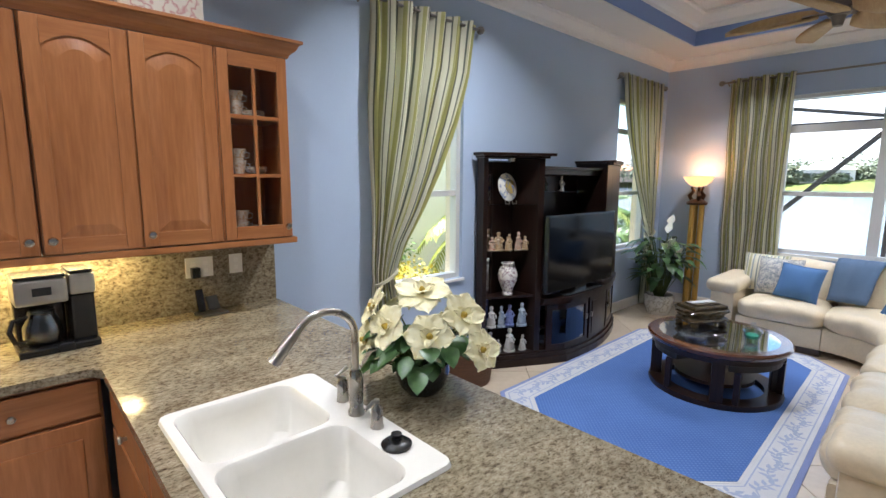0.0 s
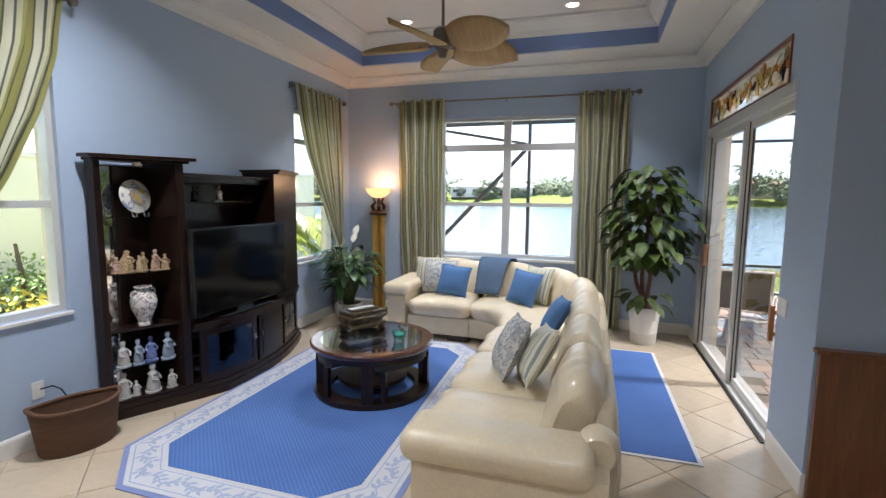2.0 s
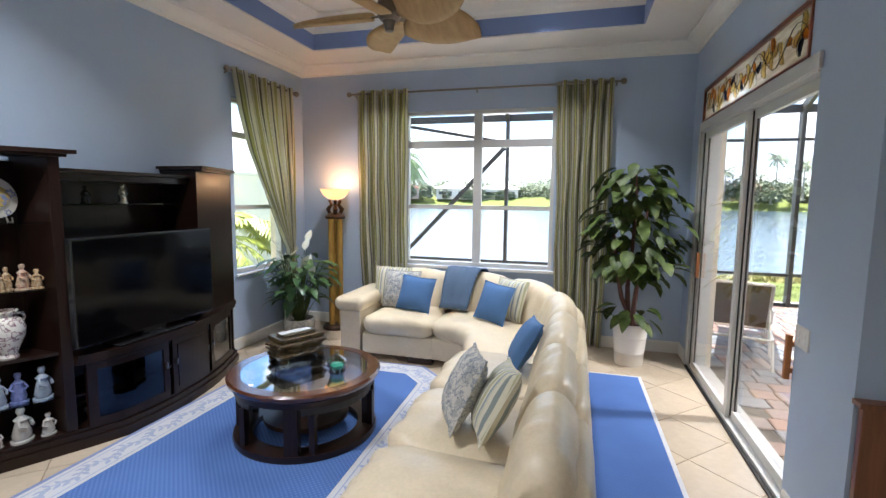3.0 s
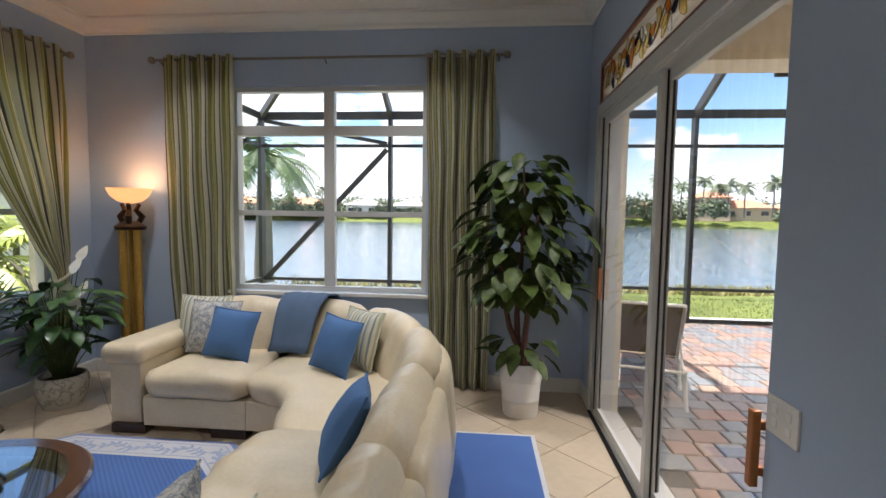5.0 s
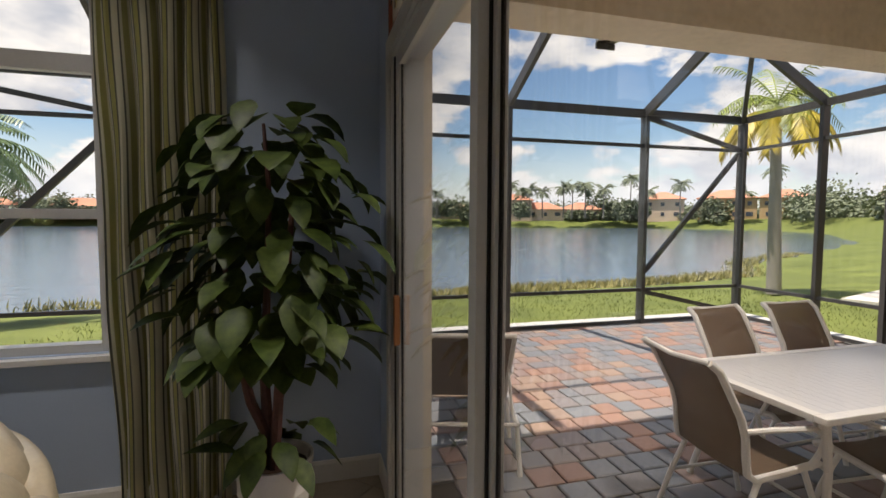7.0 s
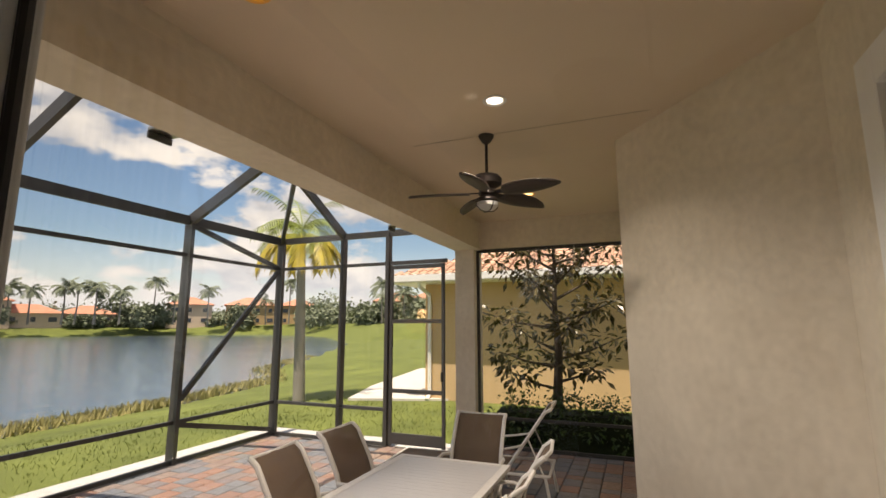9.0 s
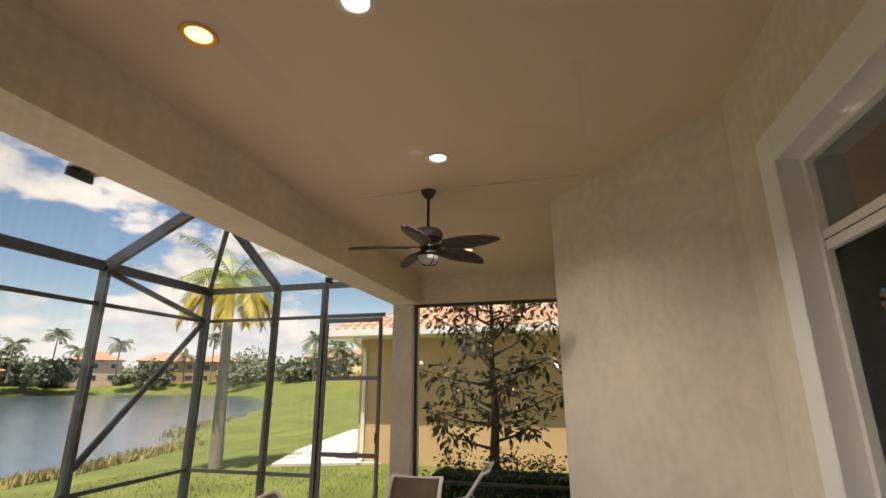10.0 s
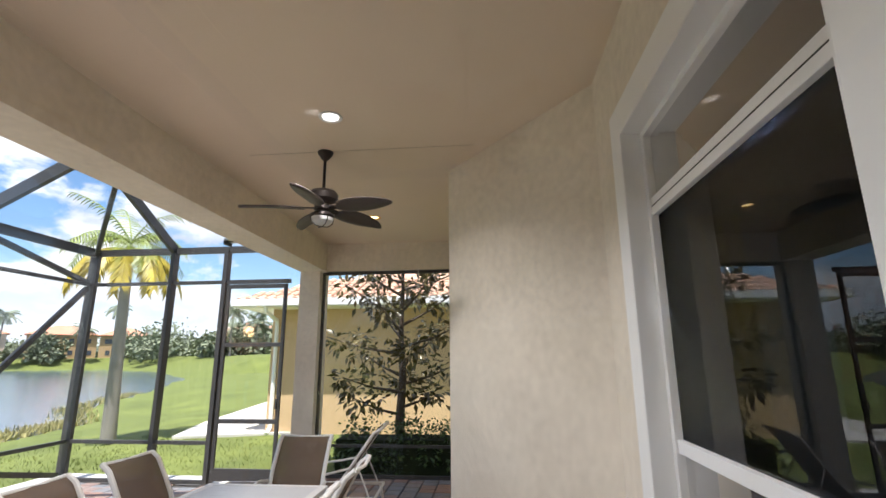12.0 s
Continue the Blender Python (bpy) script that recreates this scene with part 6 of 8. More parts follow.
VASEM = blotched("flowered_porcelain", (0.72, 0.70, 0.65), (0.16, 0.05, 0.09), 26)
vz = thing("porcelain_vase", 3.77, 2.955, 0.675, "white porcelain vase with dark flower pattern and two handles", "vase")
part("body", lathe(bmesh.new(), [(0, 0), (0.05, 0), (0.053, 0.015), (0.045, 0.03), (0.055, 0.06), (0.088, 0.14), (0.095, 0.19), (0.08, 0.24), (0.05, 0.265), (0.048, 0.28), (0.065, 0.30), (0.06, 0.305), (0.04, 0.285), (0, 0.28)], 28), VASEM, vz, smooth=True)
for s in (-1, 1):
    part("handle", tube(bmesh.new(), [(s * 0.055, 0, 0.275), (s * 0.095, 0, 0.27), (s * 0.105, 0, 0.24), (s * 0.085, 0, 0.215)], 0.009, 6), VASEM, vz, smooth=True)
pl = thing("display_plate", 3.785, 2.985, 1.52, "round painted plate with a blue and gold rim on a stand", "plate")
PM = blotched("plate_glaze", (0.68, 0.66, 0.60), (0.10, 0.16, 0.40), 15)
bm = lathe(bmesh.new(), [(0, 0.012), (0.07, 0.010), (0.095, 0.0), (0.128, -0.012), (0.13, -0.008), (0.095, 0.006), (0.07, 0.016), (0, 0.018)], 32)
bmesh.ops.transform(bm, matrix=pose(0, 0, 0.155, 78, 0, 0), verts=bm.verts)
part("dish", bm, PM, pl, smooth=True)
bm = lathe(bmesh.new(), [(0, 0.0), (0.068, 0.0), (0.066, 0.003), (0, 0.003)], 28)
bmesh.ops.transform(bm, matrix=pose(0, -0.021, 0.160, 78, 0, 0), verts=bm.verts)
part("painted_centre", bm, blotched("plate_centre", (0.35, 0.26, 0.08), (0.08, 0.15, 0.35), 18), pl, "gold and blue centre")
for s in (-1, 1):
    part("stand_leg", tube(bmesh.new(), [(s * 0.05, 0.03, 0.12), (s * 0.05, -0.02, 0.0), (s * 0.05, -0.06, 0.004), (s * 0.05, -0.055, 0.03)], 0.005, 5), CHROME, pl)


def figurine(x, y, z, h, cols, seed, label):
    """A stylised plain ornament of stacked rounded masses, one mesh."""
    r = random.Random(seed)
    w = h * r.uniform(0.22, 0.30)
    bm = bmesh.new()
    lathe(bm, [(0, 0), (w * 1.1, 0), (w * 1.1, h * 0.06), (w * 0.8, h * 0.08), (w * 0.95, h * 0.2), (w * 0.7, h * 0.45), (w * 0.55, h * 0.58), (w * 0.72, h * 0.66), (w * 0.35, h * 0.74), (w * 0.28, h * 0.78), (w * 0.45, h * 0.88), (w * 0.36, h * 0.97), (0, h)], 12, sy=0.8)
    for s in (-1, 1):
        tube(bm, [(s * w * 0.55, 0, h * 0.66), (s * w * 0.95, -w * 0.3, h * 0.5), (s * w * 0.5, -w * 0.7, h * 0.42)], w * 0.18, 5)
    o = link_mesh("figurine", bm, r.choice(cols), True)
    o.matrix_basis = pose(x, y, z, 0, 0, r.uniform(-40, 40))
    tagged(o, label, "figurine", "shelf figurines")


HUM = [blotched("brown_figurine", (0.42, 0.28, 0.15), (0.62, 0.52, 0.36), 60), blotched("red_figurine", (0.50, 0.40, 0.30), (0.40, 0.10, 0.07), 70)]
PALE = [mat("pale_blue_glaze", (0.30, 0.36, 0.45), 0.12, var=0.25, big=30, fine=20), mat("white_glaze", (0.50, 0.49, 0.47), 0.12, var=0.1, big=30)]
BLUEF = [mat("blue_glaze", (0.16, 0.20, 0.42), 0.15, var=0.3, big=30)]
for k, (x, y) in enumerate(((3.615, 3.02), (3.66, 2.985), (3.705, 3.02), (3.745, 2.945), (3.80, 2.97), (3.845, 2.90), (3.905, 2.87))):
    figurine(x, y, 1.10, 0.125 + 0.02 * (k % 3), HUM, k, "small painted ceramic figurine in brown and red")
for k, (x, y) in enumerate(((3.62, 3.015), (3.705, 2.965), (3.80, 2.945), (3.89, 2.87))):
    figurine(x, y, 0.375, 0.20 if k != 3 else 0.22, BLUEF if k == 2 else PALE, 30 + k, "slender pale blue porcelain figurine")
for k, (x, y) in enumerate(((3.61, 3.015), (3.68, 2.975), (3.79, 2.93), (3.90, 2.86))):
    figurine(x, y, 0.13, (0.20, 0.12, 0.22, 0.15)[k], PALE[1:], 50 + k, "white porcelain figurine on the lowest shelf")
figurine(4.33, 2.97, 1.630, 0.13, [BLACK], 71, "small black carved ornament on the glass shelf")
figurine(4.62, 2.97, 1.630, 0.15, [CHROME], 72, "small silver ornament on the glass shelf")
for x in (4.22, 4.44):
    o = thing("glass_bowl", x, 2.84, 0.13, "pale glass bowl inside the cabinet", "bowl")
    part("bowl", lathe(bmesh.new(), [(0, 0.0), (0.05, 0.0), (0.085, 0.05), (0.08, 0.052), (0.045, 0.012), (0, 0.01)], 20), mat("pale_blue_dish", (0.5, 0.58, 0.66), 0.1), o, smooth=True)

# basket
bk = thing("wicker_basket", 3.16, 2.88, 0, "oval brown woven basket with a rolled rim", "basket", rz=-22)
WICK = mat("brown_wicker", (0.115, 0.055, 0.028), 0.75, var=0.3, big=6, fine=70, bump=0.6, stretch=(1, 1, 6))
part("body", lathe(bmesh.new(), [(0, 0.0), (0.20, 0.0), (0.215, 0.02), (0.25, 0.30), (0.243, 0.30), (0.205, 0.03), (0, 0.015)], 32, sy=0.62), WICK, bk, smooth=True)
bm = bmesh.new()
tube(bm, [(0.252 * math.cos(t), 0.252 * 0.62 * math.sin(t), 0.302 + 0.03 * abs(math.cos(t)) ** 6) for t in [2 * math.pi * i / 40 for i in range(40)]], 0.014, 8, True)
part("rim", bm, WICK, bk, smooth=True)

# floor lamp
BRASS = mat("antique_gold", (0.52, 0.31, 0.075), 0.35, 0.5, var=0.2, big=4, fine=50, bump=0.1)
DBRONZE = mat("sculpted_bronze", (0.06, 0.03, 0.016), 0.4, 0.6, var=0.3, big=20, fine=50, bump=0.4)
fl = thing("floor_lamp", 7.21, 2.55, 0, "gold column floor lamp with a lit glass bowl shade", "floor lamp")
part("base", lathe(bmesh.new(), [(0, 0), (0.17, 0), (0.175, 0.02), (0.15, 0.05), (0, 0.06)], 28), DBRONZE, fl, smooth=True)
for k in range(3):
    a = radians(30 + 120 * k)
    part("column", lathe(bmesh.new(), [(0, 0.05), (0.036, 0.05), (0.034, 1.42), (0, 1.42)], 14, (0.065 * math.cos(a), 0.065 * math.sin(a), 0)), BRASS, fl, smooth=True)
part("capital", lathe(bmesh.new(), [(0, 1.42), (0.12, 1.42), (0.13, 1.45), (0.09, 1.48), (0.05, 1.50), (0, 1.50)], 20), DBRONZE, fl, smooth=True)
bm = bmesh.new()
for k in range(3):
    a = radians(90 + 120 * k)
    c, s = math.cos(a), math.sin(a)
    tube(bm, [(0.07 * c, 0.07 * s, 1.48), (0.10 * c, 0.10 * s, 1.54), (0.05 * c, 0.05 * s, 1.60), (0.08 * c, 0.08 * s, 1.655)], [0.025, 0.03, 0.022, 0.018], 7)
part("sculpted_stem", bm, DBRONZE, fl, smooth=True)
SHADE = glow("frosted_lamp_glass", (1.0, 0.50, 0.20), 0.45)
part("shade", lathe(bmesh.new(), [(0.03, 1.66), (0.10, 1.68), (0.155, 1.73), (0.185, 1.795), (0.178, 1.795), (0.147, 1.74), (0.09, 1.695), (0.03, 1.675)], 32, close=True), SHADE, fl, "frosted amber glass bowl", True)
part("bulb", lathe(bmesh.new(), [(0, 1.68), (0.03, 1.70), (0.045, 1.74), (0.03, 1.78), (0, 1.79)], 14), glow("warm_bulb", (1.0, 0.74, 0.42), 5), fl, smooth=True)
pt = new("lamp_bulb_light", bpy.data.lights.new("lamp_bulb_light", "POINT"))
pt.data.energy, pt.data.color, pt.data.shadow_soft_size = 1.7, (1.0, 0.55, 0.24), 0.05
pt.matrix_world = pose(7.21, 2.55, 1.86)


# ---- indoor plants ----
def big_leaf(bm, base, way, length, width, bend, rnd):
    """A broad pointed leaf with a folded midrib."""
    d = Vector(way).normalized()
    s = d.cross(Vector((0, 0, 1)))
    s = s.normalized() if s.length > 0.05 else Vector((1, 0, 0))
    p = Vector(base)
    prof = [(0.0, 0.05), (0.15, 0.62), (0.35, 1.0), (0.6, 0.85), (0.82, 0.45), (1.0, 0.0)]
    rows = []
    last = 0
    for t, w in prof:
        p = p + d * (t - last) * length
        last = t
        d = (d + Vector((0, 0, -bend * 0.3))).normalized()
        up = s.cross(d)
        ww = w * width / 2
        rows.append((bm.verts.new(p + s * ww + up * ww * 0.25), bm.verts.new(p), bm.verts.new(p - s * ww + up * ww * 0.25)))
    for a, b in zip(rows, rows[1:]):
        bm.faces.new((a[0], a[1], b[1], b[0]))
        bm.faces.new((a[1], a[2], b[2], b[1]))


rnd = random.Random(9)
POT = mat("white_glazed_pot", (0.74, 0.72, 0.68), 0.3, var=0.03, big=3, fine=40)
SOIL = mat("dark_soil", (0.05, 0.025, 0.015), 0.95, var=0.4, fine=60, bump=0.6)
fp = thing("potted_tree", 6.93, -1.0, 0, "tall leafy green houseplant in a ribbed white pot", "potted plant")
part("pot", lathe(bmesh.new(), [(0, 0), (0.135, 0), (0.14, 0.01), (0.148, 0.13), (0.152, 0.135), (0.152, 0.145), (0.150, 0.15), (0.162, 0.29), (0.167, 0.295), (0.167, 0.305), (0.164, 0.31), (0.172, 0.41), (0.182, 0.415), (0.182, 0.44), (0.168, 0.44), (0.16, 0.38), (0, 0.38)], 36), POT, fp, smooth=True)
part("soil", lathe(bmesh.new(), [(0.16, 0.385), (0.10, 0.395), (0, 0.40)], 18), SOIL, fp)
bm = bmesh.new()
stems = [[(0.02, 0.02, 0.39), (0.05, 0.04, 0.8), (0.0, 0.02, 1.2), (-0.02, 0.0, 1.7), (0.0, 0.02, 2.0)], [(-0.03, 0.0, 0.39), (-0.06, -0.03, 0.75), (-0.10, -0.06, 1.1), (-0.06, -0.10, 1.6)], [(0.0, -0.04, 0.39), (0.02, 0.10, 0.7), (0.0, 0.16, 1.0), (0.02, 0.2, 1.35)]]
for st_ in stems:
    tube(bm, st_, [0.028, 0.024, 0.018, 0.012, 0.008][:len(st_)], 7)
part("stem", bm, mat("reddish_stem", (0.10, 0.04, 0.03), 0.7, var=0.3, fine=40, bump=0.3), fp, smooth=True)
bm = bmesh.new()
for k in range(310):
    z = rnd.choice((rnd.uniform(0.95, 1.95), rnd.uniform(0.95, 1.95), rnd.uniform(0.85, 1.3), rnd.uniform(1.4, 2.05)))
    if k < 16:
        z = rnd.uniform(0.45, 0.6)
    rad = 0.47 * (1 - 0.55 * abs((z - 1.42) / 0.75) ** 2.2) if z > 0.65 else 0.22
    rad = max(rad, 0.12)
    a = rnd.uniform(0, 6.283)
    q = rnd.uniform(0.3, 0.95)
    base = (rad * q * math.cos(a) * 0.75, rad * q * math.sin(a), z + 0.02)
    way = (math.cos(a) + rnd.uniform(-0.3, 0.3), math.sin(a) + rnd.uniform(-0.3, 0.3), rnd.uniform(-0.8, 0.45))
    big_leaf(bm, base, way, rnd.uniform(0.15, 0.25), rnd.uniform(0.10, 0.155), rnd.uniform(0.3, 1.1), rnd)
LEAF = mat("houseplant_leaf", (0.034, 0.070, 0.011), 0.5, var=0.4, big=9, fine=25, bump=0.05, spec=0.3, col2=(0.10, 0.145, 0.03))
part("leaves", bm, LEAF, fp, smooth=True)

pp = thing("peace_lily", 6.62, 2.72, 0, "peace lily with white blooms in a pale pot", "potted plant")
part("pot", lathe(bmesh.new(), [(0, 0), (0.13, 0), (0.17, 0.10), (0.185, 0.22), (0.17, 0.26), (0.155, 0.26), (0.15, 0.2), (0, 0.2)], 28), blotched("marbled_pot", (0.50, 0.47, 0.40), (0.28, 0.26, 0.22), 12), pp, smooth=True)
part("soil", lathe(bmesh.new(), [(0.15, 0.21), (0, 0.225)], 14), SOIL, pp)
bm = bmesh.new()
sb = bmesh.new()
for k in range(95):
    a, h = k * 2.4, rnd.uniform(0.28, 0.98)
    rr = rnd.uniform(0.08, 0.30)
    tip = (rr * math.cos(a), rr * math.sin(a), 0.22 + h * 0.8)
    tube(sb, [(0.04 * math.cos(a), 0.04 * math.sin(a), 0.2), (tip[0] * 0.6, tip[1] * 0.6, tip[2] * 0.75), tip], 0.004, 4)
    big_leaf(bm, tip, (math.cos(a), math.sin(a), rnd.uniform(-0.1, 0.8)), rnd.uniform(0.20, 0.32), rnd.uniform(0.085, 0.125), rnd.uniform(0.4, 1.1), rnd)
part("leaves", bm, mat("lily_leaf", (0.035, 0.10, 0.032), 0.4, var=0.35, big=7, fine=25, col2=(0.09, 0.18, 0.055)), pp, smooth=True)
part("stalk", sb, LEAF, pp)
for k in range(11):
    a, h = k * 2.1, rnd.uniform(0.75, 1.2)
    r_ = rnd.uniform(0.08, 0.26)
    bm = bmesh.new()
    tube(bm, [(0, 0, 0.22), (r_ * 0.6 * math.cos(a), r_ * 0.6 * math.sin(a), h * 0.7), (r_ * math.cos(a), r_ * math.sin(a), h)], 0.004, 4)
    fb = part("bloom_stalk", bm, LEAF, pp)
    bm = bmesh.new()
    big_leaf(bm, (r_ * math.cos(a), r_ * math.sin(a), h), (math.cos(a) * 0.5, math.sin(a) * 0.5, 0.9), 0.17, 0.10, 0.2, rnd)
    part("bloom", bm, mat("white_bloom", (0.72, 0.72, 0.64), 0.5, var=0.06) if k == 0 else bpy.data.materials["white_bloom"], fb, "white bloom", True)

# ---- curtains ----
CURT = stripes("striped_curtain", [(0.0, (0.80, 0.78, 0.64)), (0.17, (0.17, 0.18, 0.13)), (0.22, (0.50, 0.48, 0.19)), (0.36, (0.19, 0.20, 0.15)), (0.40, (0.80, 0.78, 0.66)), (0.58, (0.17, 0.19, 0.16)), (0.64, (0.72, 0.70, 0.52)), (0.76, (0.48, 0.46, 0.20)), (0.90, (0.80, 0.78, 0.64)), (0.96, (0.18, 0.19, 0.15))], 0.30, 0.8, 0.58)
ROD = mat("pewter_rod", (0.24, 0.22, 0.20), 0.35, 0.8, var=0.1)


def curtain(name, axis, at, edges, folds, amp, cloth_w, label, tie=None, flip=1):
    """A hanging cloth; edges: (z, left, right, fold depth) rows from top to bottom."""
    bm = bmesh.new()
    uvl = bm.loops.layers.uv.new("UVMap")
    nu = folds * 10
    rows, nz = [], 44
    zt, zb = edges[0][0], edges[-1][0]
    for j in range(nz + 1):
        z = zt + (zb - zt) * j / nz
        for (z1, a1, b1, d1), (z2, a2, b2, d2) in zip(edges, edges[1:]):
            if z2 <= z <= z1:
                t = (z1 - z) / (z1 - z2)
                a, b, d = a1 + (a2 - a1) * t, b1 + (b2 - b1) * t, d1 + (d2 - d1) * t
        row = []
        for i in range(nu + 1):
            u = i / nu
            ph = 2 * math.pi * folds * u
            off = d * math.sin(ph + 0.35 * math.sin(z * 2.1 + u * 5)) + 0.25 * d * math.sin(2 * ph + z)
            lat = a + (b - a) * u + 0.006 * math.sin(z * 5 + u * 9)
            row.append(bm.verts.new((at + flip * off, lat, z) if axis == "x" else (lat, at + flip * off, z)))
        rows.append(row)
    for j, (r1, r2) in enumerate(zip(rows, rows[1:])):
        for i in range(nu):
            f = bm.faces.new((r1[i], r1[i + 1], r2[i + 1], r2[i]))
            for lp, (uu, vv) in zip(f.loops, ((i, j), (i + 1, j), (i + 1, j + 1), (i, j + 1))):
                lp[uvl].uv = (uu / nu * cloth_w, vv / nz * (zt - zb))
    e = thing(name, 0, 0, 0, label, "curtain", "striped curtains")
    c = part("cloth", bm, CURT, e, smooth=True)
    sm = c.modifiers.new("thickness", "SOLIDIFY")
    sm.thickness = 0.003
    z, a, b, d = edges[0]
    for k in range(folds):
        u = (k + 0.5) / folds
        g = lathe(bmesh.new(), [(0.020, -0.004), (0.028, -0.004), (0.028, 0.004), (0.020, 0.004)], 14, close=True)
        lat = a + (b - a) * u
        m = Matrix.Translation((at, lat, z - 0.04) if axis == "x" else (lat, at, z - 0.04)) @ (Matrix.Rotation(radians(90), 4, "X") if axis == "x" else Matrix.Rotation(radians(90), 4, "Y"))
        bmesh.ops.transform(g, matrix=m, verts=g.verts)
        part("eyelet", g, ROD, e)
    if tie:
        tz, tl, tr = tie
        m = (tl + tr) / 2
        tb_ = bmesh.new()
        tube(tb_, [((m + (tr - tl) / 2 * 1.1 * math.cos(t)), at + 0.055 * math.sin(t) * flip, tz + 0.05 * math.cos(t)) for t in [2 * math.pi * i / 20 for i in range(20)]], 0.014, 6, True)
        part("tieback", tb_, CURT, e, smooth=True)
    return e


def rod(name, axis, at, u0, u1, z, wall, label, brackets):
    e = thing(name, 0, 0, 0, label, "curtain rod", "curtain rods")
    P = (lambda u, zz=z, a=at: (a, u, zz)) if axis == "x" else (lambda u, zz=z, a=at: (u, a, zz))
    part("pole", tube(bmesh.new(), [P(u0), P(u1)], 0.012, 10), ROD, e, smooth=True)
    for u in (u0, u1):
        part("finial", lathe(bmesh.new(), [(0, -0.035), (0.025, -0.025), (0.035, 0), (0.025, 0.025), (0, 0.035)], 14, P(u)), ROD, e, smooth=True)
    for u in brackets:
        part("bracket", tube(bmesh.new(), [P(u), P(u, z - 0.01, (at + wall) / 2), P(u, z - 0.03, wall)], 0.008, 6), ROD, e, smooth=True)


RZ = 2.985
rod("curtain_rod", "x", 7.37, -0.85, 2.42, RZ, BX, "dark pewter curtain rod with ball finials over the lake window", (2.35, 0.78, -0.78))
rod("curtain_rod", "y", 3.07, 2.28, 3.47, RZ, AY, "dark pewter curtain rod over the north window", (2.3, 3.42))
rod("curtain_rod", "y", 3.07, 5.95, 7.20, RZ, AY, "dark pewter curtain rod over the corner window", (5.99, 7.17))
curtain("curtain", "x", 7.37, [(3.02, 1.62, 2.32, 0.045), (2.0, 1.64, 2.29, 0.05), (0.02, 1.62, 2.24, 0.055)], 5, 0.05, 1.5, "olive and cream striped curtain hanging beside the lake window", flip=-1)
curtain("curtain", "x", 7.37, [(3.02, -0.76, -0.14, 0.045), (2.0, -0.75, -0.17, 0.05), (0.02, -0.74, -0.20, 0.055)], 5, 0.05, 1.5, "olive and cream striped curtain hanging beside the houseplant", flip=-1)
curtain("curtain", "y", 3.07, [(3.02, 2.35, 3.43, 0.045), (2.6, 2.34, 3.35, 0.045), (2.2, 2.33, 3.20, 0.045), (1.8, 2.33, 3.01, 0.042), (1.5, 2.33, 2.83, 0.04), (1.25, 2.33, 2.65, 0.035), (1.05, 2.33, 2.56, 0.03), (0.98, 2.34, 2.53, 0.03), (0.8, 2.32, 2.58, 0.035), (0.03, 2.34, 2.66, 0.045)], 7, 0.05, 1.9, "olive and cream striped curtain tied back to one side", (1.0, 2.37, 2.55), flip=-1)
curtain("curtain", "y", 3.07, [(3.02, 6.00, 7.14, 0.045), (2.6, 6.10, 7.14, 0.045), (2.2, 6.26, 7.13, 0.042), (1.8, 6.47, 7.12, 0.04), (1.5, 6.64, 7.10, 0.038), (1.25, 6.78, 7.10, 0.034), (1.05, 6.92, 7.09, 0.03), (0.98, 6.94, 7.08, 0.03), (0.8, 6.90, 7.10, 0.035), (0.03, 6.84, 7.12, 0.045)], 7, 0.05, 1.9, "olive and cream striped curtain tied toward the corner", (1.0, 6.92, 7.10), flip=-1)

# ---- ceiling fan ----
RATTAN = mat("palm_leaf_blade", (0.42, 0.26, 0.10), 0.6, var=0.15, big=5, fine=60, bump=0.3, stretch=(1, 6, 1), col2=(0.52, 0.36, 0.17))
PEWTER = mat("antique_pewter", (0.20, 0.17, 0.14), 0.35, 0.8, var=0.15)
fan = thing("ceiling_fan", 5.02, 0.92, 3.0, "pewter ceiling fan with five broad palm-leaf blades", "ceiling fan")
part("downrod", tube(bmesh.new(), [(0, 0, 0.10), (0, 0, 0.70)], 0.014, 10), PEWTER, fan, smooth=True)
part("canopy", lathe(bmesh.new(), [(0, 0.64), (0.03, 0.65), (0.065, 0.70), (0.07, 0.719), (0, 0.719)], 24), PEWTER, fan, smooth=True)
part("motor", lathe(bmesh.new(), [(0, -0.06), (0.06, -0.055), (0.085, -0.02), (0.09, 0.03), (0.08, 0.10), (0.05, 0.125), (0, 0.13)], 28), PEWTER, fan, smooth=True)
part("switch_cup", lathe(bmesh.new(), [(0, -0.13), (0.03, -0.125), (0.04, -0.08), (0.05, -0.055), (0, -0.05)], 20), PEWTER, fan, smooth=True)


